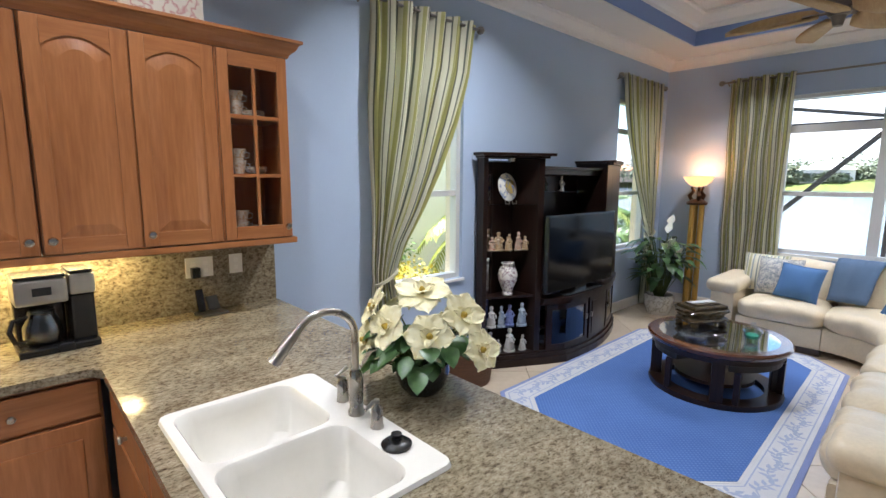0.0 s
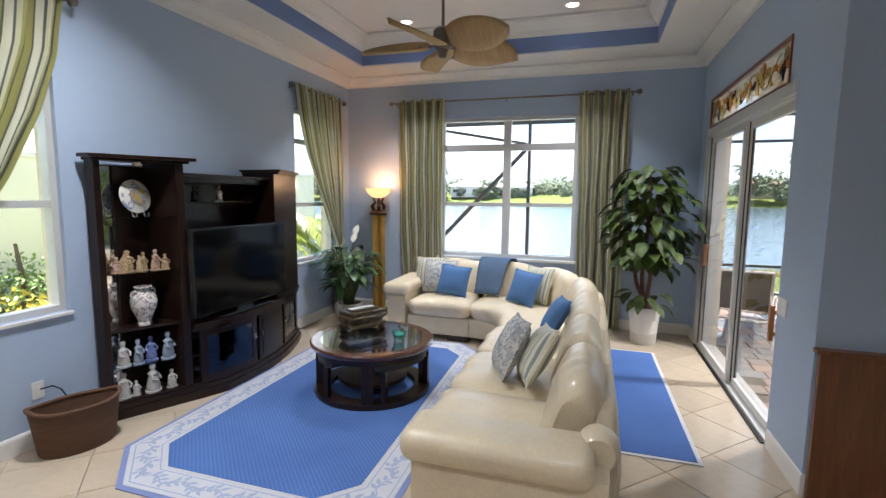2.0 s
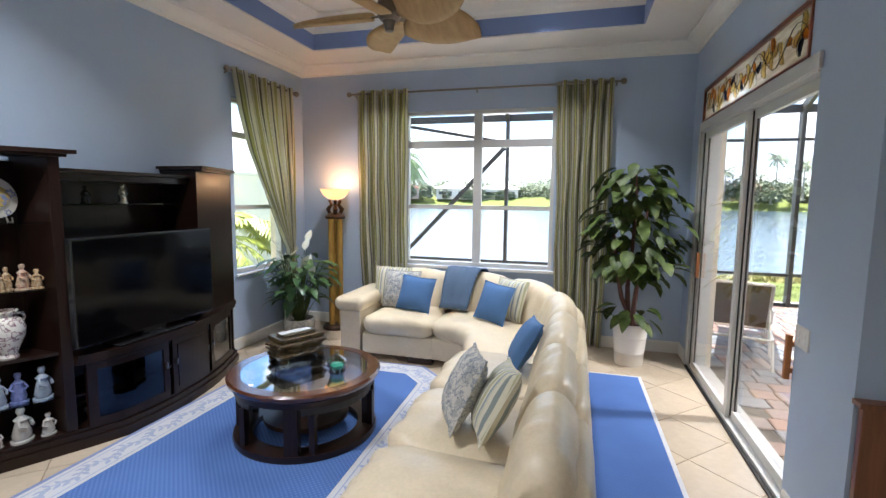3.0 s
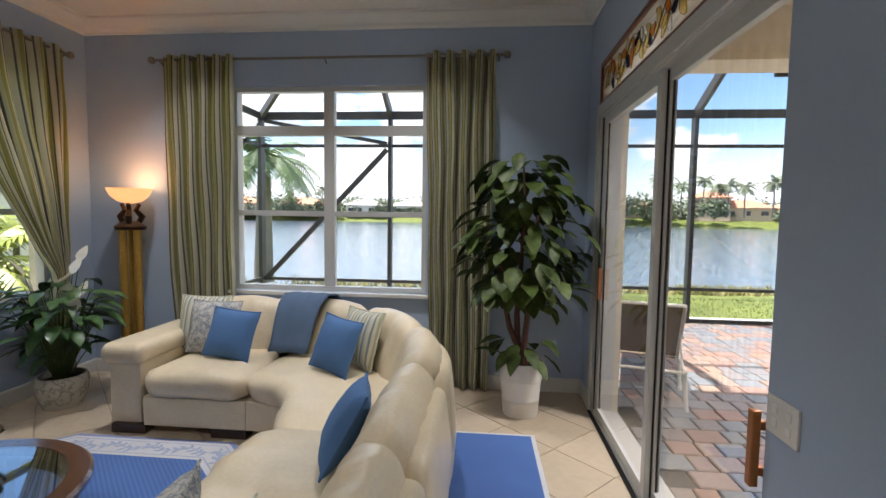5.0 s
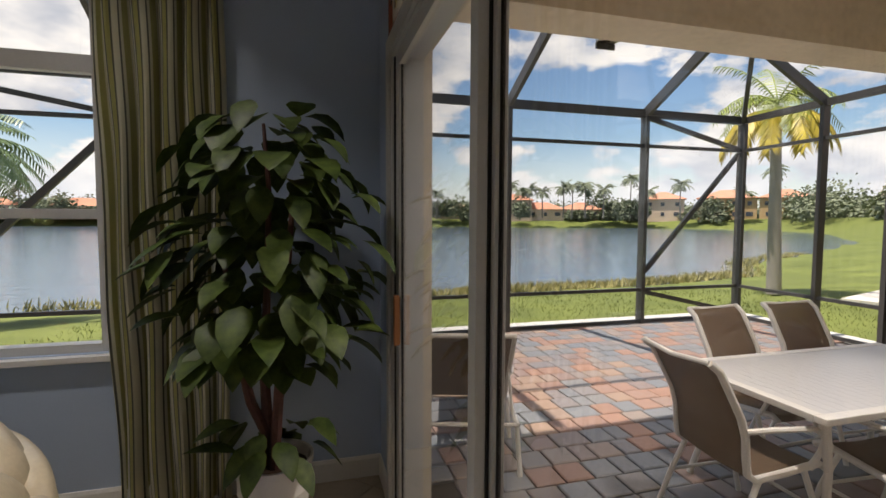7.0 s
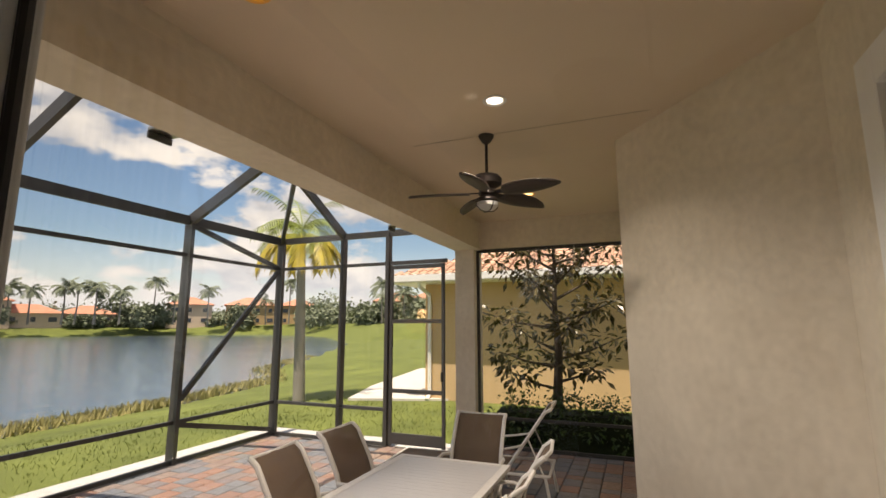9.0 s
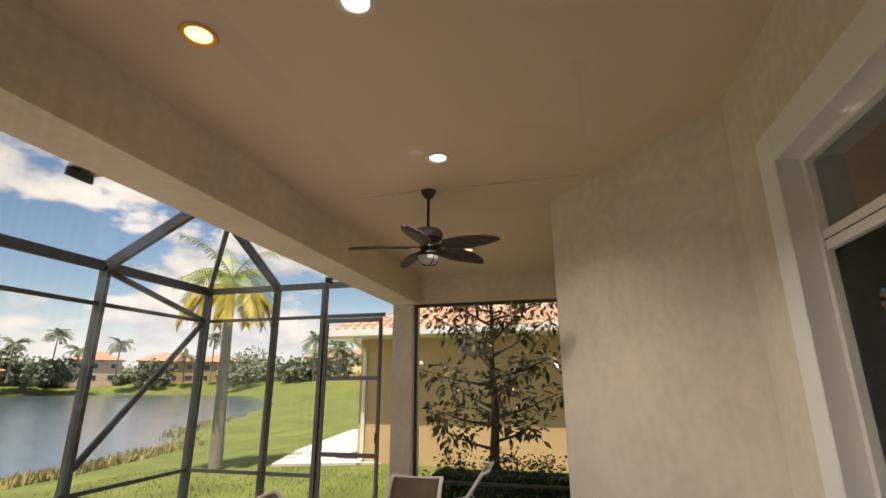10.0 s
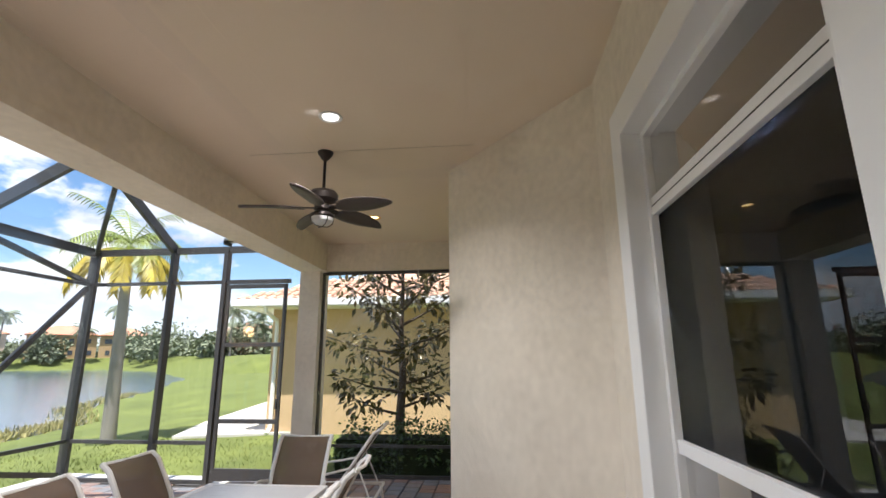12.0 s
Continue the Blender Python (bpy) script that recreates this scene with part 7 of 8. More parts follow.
def fan_blade(parent, ang, r0, r1, w, tilt, material, arm_mat, z, thick=0.012, cup=0.03):
    bm = bmesh.new()
    n, m = 14, 8
    top = []
    for i in range(n + 1):
        t = i / n
        ww = w / 2 * (math.sin(math.pi * min(1, 0.10 + 0.90 * t) ** 0.85) ** 0.55) if 0 < t < 1 else w * (0.12 if t == 0 else 0.02)
        row = []
        for j in range(m + 1):
            s = j / m * 2 - 1
            row.append(bm.verts.new((r0 + (r1 - r0) * t, s * ww, -cup * (1 - s * s) + 0.004 * math.cos(s * 18) - 0.02 * t * t)))
        top.append(row)
    for a, b in zip(top, top[1:]):
        for j in range(m):
            bm.faces.new((a[j], b[j], b[j + 1], a[j + 1]))
    M = pose(0, 0, z, 0, 0, ang) @ pose(0, 0, 0, tilt, 0, 0)
    bmesh.ops.transform(bm, matrix=M, verts=bm.verts)
    b = part("blade", bm, material, parent, smooth=True)
    md = b.modifiers.new("thickness", "SOLIDIFY")
    md.thickness = thick
    bm = bmesh.new()
    bar(bm, (0.05, 0, 0.0), (r0 + 0.10, 0, -0.005), 0.05, 0.012)
    bmesh.ops.transform(bm, matrix=M, verts=bm.verts)
    part("blade_arm", bm, arm_mat, b)


for k in range(5):
    fan_blade(fan, -121 + 72 * k, 0.12, 0.74, 0.38, -26, RATTAN, PEWTER, -0.02)


# outlets and switch
def wall_plate(x, y, z, axis, label, kind_="outlet", gang=1, name="wall_outlet"):
    e = thing(name, x, y, z, label, kind_)
    w = 0.036 * gang + 0.002
    bm = bmesh.new()
    if axis == "y":
        box(bm, -w, -0.004, -0.058, w, 0.004, 0.058, 0.002)
    else:
        box(bm, -0.004, -w, -0.058, 0.004, w, 0.058, 0.002)
    part("cover_plate", bm, TRIM, e)
    for g in range(gang):
        c = (g - (gang - 1) / 2) * 0.066
        for s in (-1, 1):
            bm = bmesh.new()
            if axis == "y":
                box(bm, c - 0.012, -0.0065, s * 0.022 - 0.013, c + 0.012, 0.0065, s * 0.022 + 0.013, 0.002)
            else:
                box(bm, -0.0065, c - 0.012, s * 0.022 - 0.013, 0.0065, c + 0.012, s * 0.022 + 0.013, 0.002)
            part("socket", bm, WHITE_FRAME, e)
    return e


wall_plate(3.10, AY - 0.004, 0.38, "y", "white wall outlet above the baseboard")
cord = thing("lamp_cable", 3.12, 3.12, 0, "black power cord hanging from the outlet", "cord")
part("cable", tube(bmesh.new(), [(-0.02, -0.01, 0.39), (0.03, -0.05, 0.40), (0.08, -0.05, 0.36), (0.12, -0.03, 0.30), (0.14, -0.02, 0.2), (0.16, -0.02, 0.02)], 0.005, 6), BLACK, cord, smooth=True)
DARKCHERRY = wood("dark_cherry_wood", (0.15, 0.05, 0.018), (0.22, 0.08, 0.028), 2, 0.35, 0.2)
wall_plate(4.57, CY + 0.004, 1.0, "y", "white double switch plate beside the sliding door", "switch", 2, "light_switch")
cp = thing("wood_end_panel", RX, -1.95, 0, "reddish cherry wood cabinet end beside the blue wall", "cabinet")
part("panel", boxes((-0.05, -0.9, 0.0, -0.016, 0.36, 0.86), bevel=0.004), DARKCHERRY, cp)
part("top_edge", boxes((-0.07, -0.9, 0.861, -0.001, 0.38, 0.885), bevel=0.004), DARKCHERRY, cp)

# ---- kitchen ----
CTZ = 0.97
bm = bmesh.new()
SX0, SX1, SY0, SY1 = 0.68, 1.18, 1.04, 1.82       # sink cut-out
prism(bm, [(0.6, SY1), (1.62, SY1), (1.62, AY - 0.0), (-1.6, AY - 0.0), (-1.6, 2.50), (0.53, 2.50), (0.575, 2.485), (0.6, 2.44)], CTZ - 0.035, CTZ)
prism(bm, [(0.6, 0.25), (1.62, 0.25), (1.62, SY0), (0.6, SY0)], CTZ - 0.035, CTZ)
prism(bm, [(0.6, SY0), (SX0, SY0), (SX0, SY1), (0.6, SY1)], CTZ - 0.035, CTZ)
prism(bm, [(SX1, SY0), (1.62, SY0), (1.62, SY1), (SX1, SY1)], CTZ - 0.035, CTZ)
bmesh.ops.remove_doubles(bm, verts=bm.verts, dist=0.0005)
wt = thing("worktop", 0, 0, 0, "speckled beige granite worktop with a polished edge", "worktop")
part("slab", bm, GRANITE, wt)
part("backsplash", boxes((-1.6, AY - 0.022, CTZ + 0.001, 1.62, AY - 0.002, 1.375)), GRANITE, wt, "granite backsplash")
# base units under it
for k, (x0, y0, x1, y1) in enumerate(((-1.55, 2.54, -0.55, 3.10), (-0.545, 2.54, 0.60, 3.10))):
    u = thing("base_cabinet", x0, y0, 0, "cherry wood base cabinet with raised doors and a drawer", "cabinet", "base cabinets")
    w = x1 - x0
    part("body", boxes((0, 0, 0.10, w, y1 - y0, CTZ - 0.036), (0.0, 0.06, 0.0, w, y1 - y0, 0.10)), CHERRY, u)
    n = 2
    for i in range(n):
        a, b = i * w / n + 0.01, (i + 1) * w / n - 0.01
        dr_ = part("drawer_front", boxes((a, -0.02, 0.76, b, 0.0, 0.91), bevel=0.006), CHERRY_H, u)
        part("knob", lathe(bmesh.new(), [(0, 0), (0.008, 0.0), (0.008, 0.012), (0.016, 0.02), (0.012, 0.028), (0, 0.03)], 12), CHROME, dr_, "round nickel knob", True).matrix_basis = pose((a + b) / 2, -0.02, 0.835, 90, 0, 0)
        d = part("door", boxes((a, -0.02, 0.12, b, 0.0, 0.745), bevel=0.005), CHERRY, u)
        part("raised_panel", boxes((a + 0.07, -0.028, 0.19, b - 0.07, -0.02, 0.675), bevel=0.007), CHERRY, d)
pn = thing("peninsula_cabinet", 0.6, 0.3, 0, "cherry wood cabinet run carrying the sink", "cabinet")
part("body", boxes((0.03, 0.0, 0.10, 0.09, 2.14, CTZ - 0.036), (0.62, 0.0, 0.0, 0.70, 2.80, CTZ - 0.036), (0.09, 0.0, 0.10, 0.62, 0.04, CTZ - 0.036), (0.09, 0.04, 0.10, 0.62, 2.14, 0.16)), CHERRY, pn)
for k in range(3):
    a, b = 0.05 + 0.69 * k, 0.72 + 0.69 * k
    part("door", boxes((0.01, a, 0.12, 0.03, b, 0.74), bevel=0.005), CHERRY, pn)
    d = part("drawer_front", boxes((0.01, a, 0.76, 0.03, b, 0.91), bevel=0.005), CHERRY, pn)
    part("knob", lathe(bmesh.new(), [(0, 0), (0.008, 0.0), (0.008, 0.012), (0.016, 0.02), (0.012, 0.028), (0, 0.03)], 12), CHROME, d, "round nickel knob", True).matrix_basis = pose(0.01, (a + b) / 2, 0.835, 0, -90, 0)

# upper cabinets
UZ0, UZ1, UY = 1.405, 2.40, 2.81


def arch_panel(w, h, z0, rise, y, depth, inset_=0.0, n=12):
    """A raised panel with an arched head, in x and z, facing -y."""
    pts = [(-w / 2 + inset_, z0 + inset_), (w / 2 - inset_, z0 + inset_)]
    for i in range(n + 1):
        t = i / n
        u = 1 - 2 * t
        pts.append(((w / 2 - inset_) * u, z0 + h - inset_ - rise + rise * (math.cos(u * math.pi / 2 * 0.98)) ** 0.8))
    bm = bmesh.new()
    a = [bm.verts.new((x, y, z)) for x, z in pts]
    k = 0.045
    cx, cz_ = 0, z0 + h / 2
    b = [bm.verts.new((x * (1 - k / (w / 2)), y - depth, cz_ + (z - cz_) * (1 - k / (h / 2)))) for x, z in pts]
    for i in range(len(pts)):
        bm.faces.new((a[i], a[(i + 1) % len(pts)], b[(i + 1) % len(pts)], b[i]))
    bm.faces.new(b)
    bm.faces.new(a)
    return bm


def knob_at(parent, x, y, z):
    part("knob", lathe(bmesh.new(), [(0, 0), (0.009, 0.0), (0.008, 0.012), (0.019, 0.02), (0.015, 0.03), (0, 0.033)], 14), CHROME, parent, "round nickel knob", True).matrix_basis = pose(x, y, z, 90, 0, 0)


def upper(x0, x1, doors, label, glazed=False):
    u = thing("upper_cabinet", (x0 + x1) / 2, UY, UZ0, label, "cabinet", "upper cabinets")
    w, h, dep = x1 - x0, UZ1 - UZ0, AY - UY - 0.003
    if glazed:
        part("body", boxes((-w / 2, 0.0, 0, -w / 2 + 0.018, dep, h), (w / 2 - 0.018, 0, 0, w / 2, dep, h), (-w / 2 + 0.018, 0, 0, w / 2 - 0.018, dep, 0.018), (-w / 2 + 0.018, 0, h - 0.018, w / 2 - 0.018, dep, h), (-w / 2 + 0.018, dep - 0.01, 0.018, w / 2 - 0.018, dep, h - 0.018)), CHERRY, u)
        for z in (0.35, 0.66):
            part("shelf", boxes((-w / 2 + 0.018, 0.02, z - 0.009, w / 2 - 0.018, dep - 0.01, z + 0.009)), CHERRY_H, u)
    else:
        part("body", boxes((-w / 2, 0, 0, w / 2, dep, h)), CHERRY, u)
    dw = w / doors
    for i in range(doors):
        c = -w / 2 + dw * (i + 0.5)
        d = new("door")
        d.parent = u
        d.matrix_basis = pose(c, 0, 0)
        a = dw / 2 - 0.006
        if not glazed:
            part_ = part("slab", boxes((-a, -0.016, 0.006, a, -0.001, h - 0.006), bevel=0.003), CHERRY, d)
            part("stile", boxes((-a, -0.024, 0.006, -a + 0.06, -0.0155, h - 0.006), bevel=0.003), CHERRY, d)
            part("stile", boxes((a - 0.06, -0.024, 0.006, a, -0.0155, h - 0.006), bevel=0.003), CHERRY, d)
            part("rail", boxes((-a + 0.06, -0.024, 0.006, a - 0.06, -0.0155, 0.075), bevel=0.003), CHERRY_H, d)
            bm = bmesh.new()
            n, xs = 14, []
            lo = [(-(a - 0.06) + 2 * (a - 0.06) * k / n, h - 0.125 + 0.055 * math.cos((2 * k / n - 1) * math.pi / 2 * 0.98) ** 0.8) for k in range(n + 1)]
            poly = lo + [(a - 0.06, h - 0.006), (-(a - 0.06), h - 0.006)]
            f0 = [bm.verts.new((x, -0.024, z)) for x, z in poly]
            f1 = [bm.verts.new((x, -0.0155, z)) for x, z in poly]
            bm.faces.new(f0)
            bm.faces.new(f1)
            for k in range(len(poly)):
                bm.faces.new((f0[k], f0[(k + 1) % len(poly)], f1[(k + 1) % len(poly)], f1[k]))
            part("arched_rail", bm, CHERRY_H, d)
            part("raised_panel", arch_panel(2 * (a - 0.066), h - 0.075 - 0.085, 0.082, 0.055, -0.0165, 0.010), CHERRY, d)
        else:
            part("stile", boxes((-a, -0.022, 0.006, -a + 0.055, -0.001, h - 0.006), bevel=0.003), CHERRY, d)
            part("stile", boxes((a - 0.055, -0.022, 0.006, a, -0.001, h - 0.006), bevel=0.003), CHERRY, d)
            part("rail", boxes((-a + 0.055, -0.022, 0.006, a - 0.055, -0.001, 0.075), bevel=0.003), CHERRY_H, d)
            part("rail", boxes((-a + 0.055, -0.022, h - 0.085, a - 0.055, -0.001, h - 0.006), bevel=0.003), CHERRY_H, d)
            part("glazing_bar", boxes((-0.008, -0.02, 0.075, 0.008, -0.004, h - 0.085)), CHERRY, d)
            for z in (0.35, 0.66):
                part("glazing_bar", boxes((-a + 0.055, -0.019, z - 0.008, a - 0.055, -0.005, z + 0.008)), CHERRY_H, d)
            g = part("pane", boxes((-a + 0.055, -0.012, 0.075, a - 0.055, -0.009, h - 0.085)), GLASS, d, "clear glass")
            g.visible_shadow = False
        knob_at(d, (a - 0.03) * (1 if x0 < 0 or glazed else -1), -0.024, 0.065)
    return u


upper(-0.28, 0.47, 2, "cherry wood wall cabinet with arched raised doors")
upper(0.475, 1.216, 2, "cherry wood wall cabinet with arched raised doors and nickel knobs")
upper(1.22, 1.60, 1, "cherry wood wall cabinet with a glazed door of six panes", True)
cr = thing("cabinet_cornice", 0.5, UY, UZ1, "moulded cherry wood cornice along the wall cabinets", "cornice")
bm = sweep(bmesh.new(), [(0.0, 0.001), (-0.012, 0.001), (-0.02, 0.02), (-0.045, 0.04), (-0.06, 0.07), (-0.075, 0.075), (-0.075, 0.09), (0.0, 0.09)], [(1.10, 0.328), (1.10, -0.0), (-1.0, -0.0)][::-1])
part("moulding", bm, CHERRY_H, cr)
part("top_board", boxes((-1.0, 0.0, 0.06, 1.10, 0.327, 0.085)), CHERRY_H, cr)
lr = thing("light_rail", 0.5, UY, UZ0, "cherry wood rail under the wall cabinets", "rail")
part("moulding", boxes((-1.0, -0.02, -0.035, 1.125, 0.02, -0.001), (1.085, 0.02, -0.035, 1.125, 0.327, -0.001), bevel=0.006), CHERRY_H, lr)
ul = thing("under_cabinet_light", 0.35, 2.98, UZ0 - 0.002, "slim lit strip under the wall cabinets", "strip light")
part("housing", boxes((-0.5, -0.03, -0.016, 0.5, 0.03, -0.001), bevel=0.003), TRIM, ul)
part("diffuser", boxes((-0.48, -0.022, -0.020, 0.48, 0.022, -0.0165)), glow("warm_strip", (1.0, 0.72, 0.25), 6.0), ul)
ua = new("strip_lamp", bpy.data.lights.new("strip_lamp", "AREA"))
ua.data.shape, ua.data.size, ua.data.size_y, ua.data.energy, ua.data.color = "RECTANGLE", 0.9, 0.03, 3.0, (1.0, 0.74, 0.30)
ua.matrix_world = pose(0.35, 2.98, UZ0 - 0.024)

rnd = random.Random(12)
CUP = blotched("flowered_china", (0.68, 0.66, 0.58), (0.50, 0.30, 0.10), 40)
for z in (0.0, 0.359, 0.669):
    for i, x in enumerate((1.36, 1.46)):
        zz = UZ0 + z + (0.018 if z == 0 else 0.0)
        if i == 0:
            c = thing("china_cup_stack", x, 2.93, zz + 0.001, "stack of flowered china cups behind the glass door", "cups", "china in the cabinet")
            for k in range(2):
                cpb = part("cup", lathe(bmesh.new(), [(0, 0), (0.025, 0), (0.03, 0.02), (0.042, 0.075), (0.039, 0.075), (0.027, 0.02), (0, 0.012)], 20, (0, 0, k * 0.062)), CUP, c, smooth=True)
                part("handle", tube(bmesh.new(), [(0.038, 0, 0.06 + k * 0.062), (0.06, 0, 0.055 + k * 0.062), (0.06, 0, 0.03 + k * 0.062), (0.034, 0, 0.025 + k * 0.062)], 0.004, 5), CUP, cpb)
        else:
            c = thing("china_saucers", x, 2.95, zz + 0.001, "pile of flowered china saucers", "saucers", "china in the cabinet")
            for k in range(4):
                part("saucer", lathe(bmesh.new(), [(0, 0), (0.03, 0), (0.065, 0.012), (0.064, 0.015), (0.028, 0.005), (0, 0.004)], 20, (0, 0, k * 0.009)), CUP, c, smooth=True)
pb_ = thing("porcelain_box", 1.02, 2.96, UZ1 + 0.086, "flowered porcelain planter on top of the cabinets", "planter", rz=3)
bm = boxes((-0.19, -0.09, 0, 0.19, 0.09, 0.16), bevel=0.02)
part("body", bm, blotched("rose_porcelain", (0.70, 0.66, 0.58), (0.52, 0.28, 0.27), 13), pb_, smooth=True)
part("rim", boxes((-0.20, -0.10, 0.155, 0.20, 0.10, 0.175), bevel=0.008), WHITEPOT, pb_)

# sink
sk = thing("kitchen_sink", 0.935, 1.43, CTZ, "white enamel double bowl sink set in the granite", "sink")


def rrect(x0, y0, x1, y1, r, n=4):
    out = []
    for cx, cy, a0 in ((x1 - r, y0 + r, -90), (x1 - r, y1 - r, 0), (x0 + r, y1 - r, 90), (x0 + r, y0 + r, 180)):
        for k in range(n + 1):
            a = radians(a0 + 90 * k / n)
            out.append((cx + r * math.cos(a), cy + r * math.sin(a)))
    return out


X0, Y0, X1, Y1 = -0.275, -0.41, 0.27, 0.41
B1, B2 = (-0.243, 0.010, 0.15, 0.378), (-0.243, -0.378, 0.15, -0.010)
bm = bmesh.new()
out_b = [bm.verts.new((x, y, 0.002)) for x, y in rrect(X0, Y0, X1, Y1, 0.035)]
out_t = [bm.verts.new((x * 0.985, y * 0.988, 0.014)) for x, y in rrect(X0, Y0, X1, Y1, 0.035)]
n = len(out_b)
for k in range(n):
    bm.faces.new((out_b[k], out_b[(k + 1) % n], out_t[(k + 1) % n], out_t[k]))
part("rim_edge", bm, PORCELAIN, sk, smooth=True)
bm = bmesh.new()
z = 0.014
e_all = []
ring = [bm.verts.new((x * 0.985, y * 0.988, z)) for x, y in rrect(X0, Y0, X1, Y1, 0.035)]
e_all += [bm.edges.new((ring[k], ring[(k + 1) % n])) for k in range(n)]
for b in (B1, B2):
    rr_ = [bm.verts.new((x, y, z)) for x, y in rrect(*b, 0.06, 6)]
    e_all += [bm.edges.new((rr_[k], rr_[(k + 1) % len(rr_)])) for k in range(len(rr_))]
bmesh.ops.triangle_fill(bm, use_beauty=True, edges=e_all)
part("deck", bm, PORCELAIN, sk)
for b in (B1, B2):
    bm = bmesh.new()
    prev = None
    for ins, zz, r in ((0.0, 0.014, 0.06), (0.006, 0.006, 0.06), (0.012, -0.03, 0.06), (0.022, -0.15, 0.065), (0.05, -0.185, 0.07), (0.10, -0.19, 0.06)):
        cur = [bm.verts.new((x, y, zz)) for x, y in rrect(b[0] + ins, b[1] + ins, b[2] - ins, b[3] - ins, r, 6)]
        if prev:
            for k in range(len(cur)):
                bm.faces.new((prev[k], prev[(k + 1) % len(cur)], cur[(k + 1) % len(cur)], cur[k]))
        prev = cur
    bm.faces.new(prev)
    bo = part("bowl", bm, PORCELAIN, sk, smooth=True)
    part("drain", lathe(bmesh.new(), [(0, -0.187), (0.035, -0.187), (0.04, -0.189)], 20, ((b[0] + b[2]) / 2, (b[1] + b[3]) / 2, 0)), CHROME, bo, "chrome drain", True)
fc = thing("kitchen_faucet", 1.15, 1.43, CTZ + 0.014, "brushed nickel gooseneck faucet with a pull-down head", "faucet")
part("base", lathe(bmesh.new(), [(0, 0), (0.027, 0), (0.028, 0.01), (0.022, 0.02), (0.023, 0.12), (0.020, 0.14), (0.014, 0.155), (0, 0.155)], 20), CHROME, fc, smooth=True)
neck = [(0, 0, 0.15), (0, 0, 0.26)] + [(-0.095 + 0.095 * math.cos(radians(a)), 0.03 * (1 - math.cos(radians(a))) / 2, 0.27 + 0.085 * math.sin(radians(a))) for a in range(0, 151, 15)]
part("neck", tube(bmesh.new(), neck, 0.012, 10), CHROME, fc, smooth=True)
e_ = Vector(neck[-1])
dr2 = (e_ - Vector(neck[-2])).normalized()
part("spray_head", tube(bmesh.new(), [e_, e_ + dr2 * 0.03, e_ + dr2 * 0.08, e_ + dr2 * 0.115], [0.013, 0.016, 0.018, 0.023], 14), CHROME, fc, smooth=True)
hv = thing("faucet_handle", 1.165, 1.54, CTZ + 0.014, "brushed nickel single lever beside the faucet", "tap handle")
part("body", lathe(bmesh.new(), [(0, 0), (0.022, 0), (0.020, 0.015), (0.018, 0.07), (0.010, 0.085), (0, 0.088)], 16), CHROME, hv, smooth=True)
part("lever", tube(bmesh.new(), [(0, 0, 0.08), (-0.03, -0.01, 0.10), (0.03, 0.02, 0.105)], 0.006, 6), CHROME, hv, smooth=True)
sp = thing("soap_dispenser", 1.15, 1.315, CTZ + 0.014, "brushed nickel soap dispenser on the sink deck", "soap dispenser")
part("body", lathe(bmesh.new(), [(0, 0), (0.022, 0), (0.019, 0.012), (0.018, 0.06), (0.008, 0.075), (0.008, 0.09), (0, 0.092)], 16), CHROME, sp, smooth=True)
part("spout", tube(bmesh.new(), [(0.005, 0, 0.085), (-0.02, -0.01, 0.092), (-0.055, -0.02, 0.08)], 0.006, 6), CHROME, sp, smooth=True)
sto = thing("sink_stopper", 1.13, 1.19, CTZ + 0.0142, "black rubber sink stopper lying on the rim", "stopper")
part("disc", lathe(bmesh.new(), [(0, 0), (0.043, 0.0), (0.045, 0.008), (0.035, 0.016), (0.014, 0.018), (0.012, 0.03), (0.016, 0.038), (0, 0.042)], 24), BLACK, sto, smooth=True)

# coffee maker
cm = thing("coffee_maker", 0.47, 2.93, CTZ, "black and steel coffee maker with a glass carafe", "coffee maker", rz=4)
STEEL = mat("brushed_steel", (0.45, 0.44, 0.42), 0.3, 1.0, var=0.08, big=3, fine=120, bump=0.02, stretch=(8, 1, 1))
part("base", boxes((-0.12, -0.13, 0.0, 0.17, 0.10, 0.035), bevel=0.008), BLACK, cm)
part("tower", boxes((0.075, -0.10, 0.035, 0.165, 0.10, 0.25), (-0.11, 0.03, 0.035, 0.07, 0.10, 0.23), bevel=0.01), BLACK, cm)
part("brew_head", boxes((-0.115, -0.12, 0.225, 0.068, 0.10, 0.335), bevel=0.012), STEEL, cm, "steel brew head")
part("side_head", boxes((0.074, -0.115, 0.25, 0.17, 0.10, 0.345), bevel=0.010), STEEL, cm, "steel side tank")
part("top_lid", boxes((-0.11, -0.11, 0.336, 0.065, 0.09, 0.350), (0.078, -0.105, 0.346, 0.166, 0.09, 0.358), bevel=0.005), BLACK, cm)
part("display", boxes((-0.055, -0.124, 0.265, 0.01, -0.1195, 0.30)), BLACK, cm)
cf = part("carafe", lathe(bmesh.new(), [(0, 0.04), (0.06, 0.04), (0.072, 0.07), (0.07, 0.12), (0.048, 0.165), (0.05, 0.18), (0.046, 0.18), (0.044, 0.165), (0.066, 0.12), (0.068, 0.07), (0, 0.045)], 24, (-0.025, -0.045, 0)), CLEARG, cm, "glass carafe", True)
part("coffee_level", lathe(bmesh.new(), [(0, 0.046), (0.058, 0.046), (0.066, 0.07), (0.066, 0.085), (0, 0.085)], 20, (-0.025, -0.045, 0)), mat("coffee", (0.02, 0.01, 0.006), 0.15), cf)
part("carafe_lid", lathe(bmesh.new(), [(0, 0.195), (0.045, 0.19), (0.05, 0.18), (0, 0.178)], 20, (-0.025, -0.045, 0)), BLACK, cf, smooth=True)
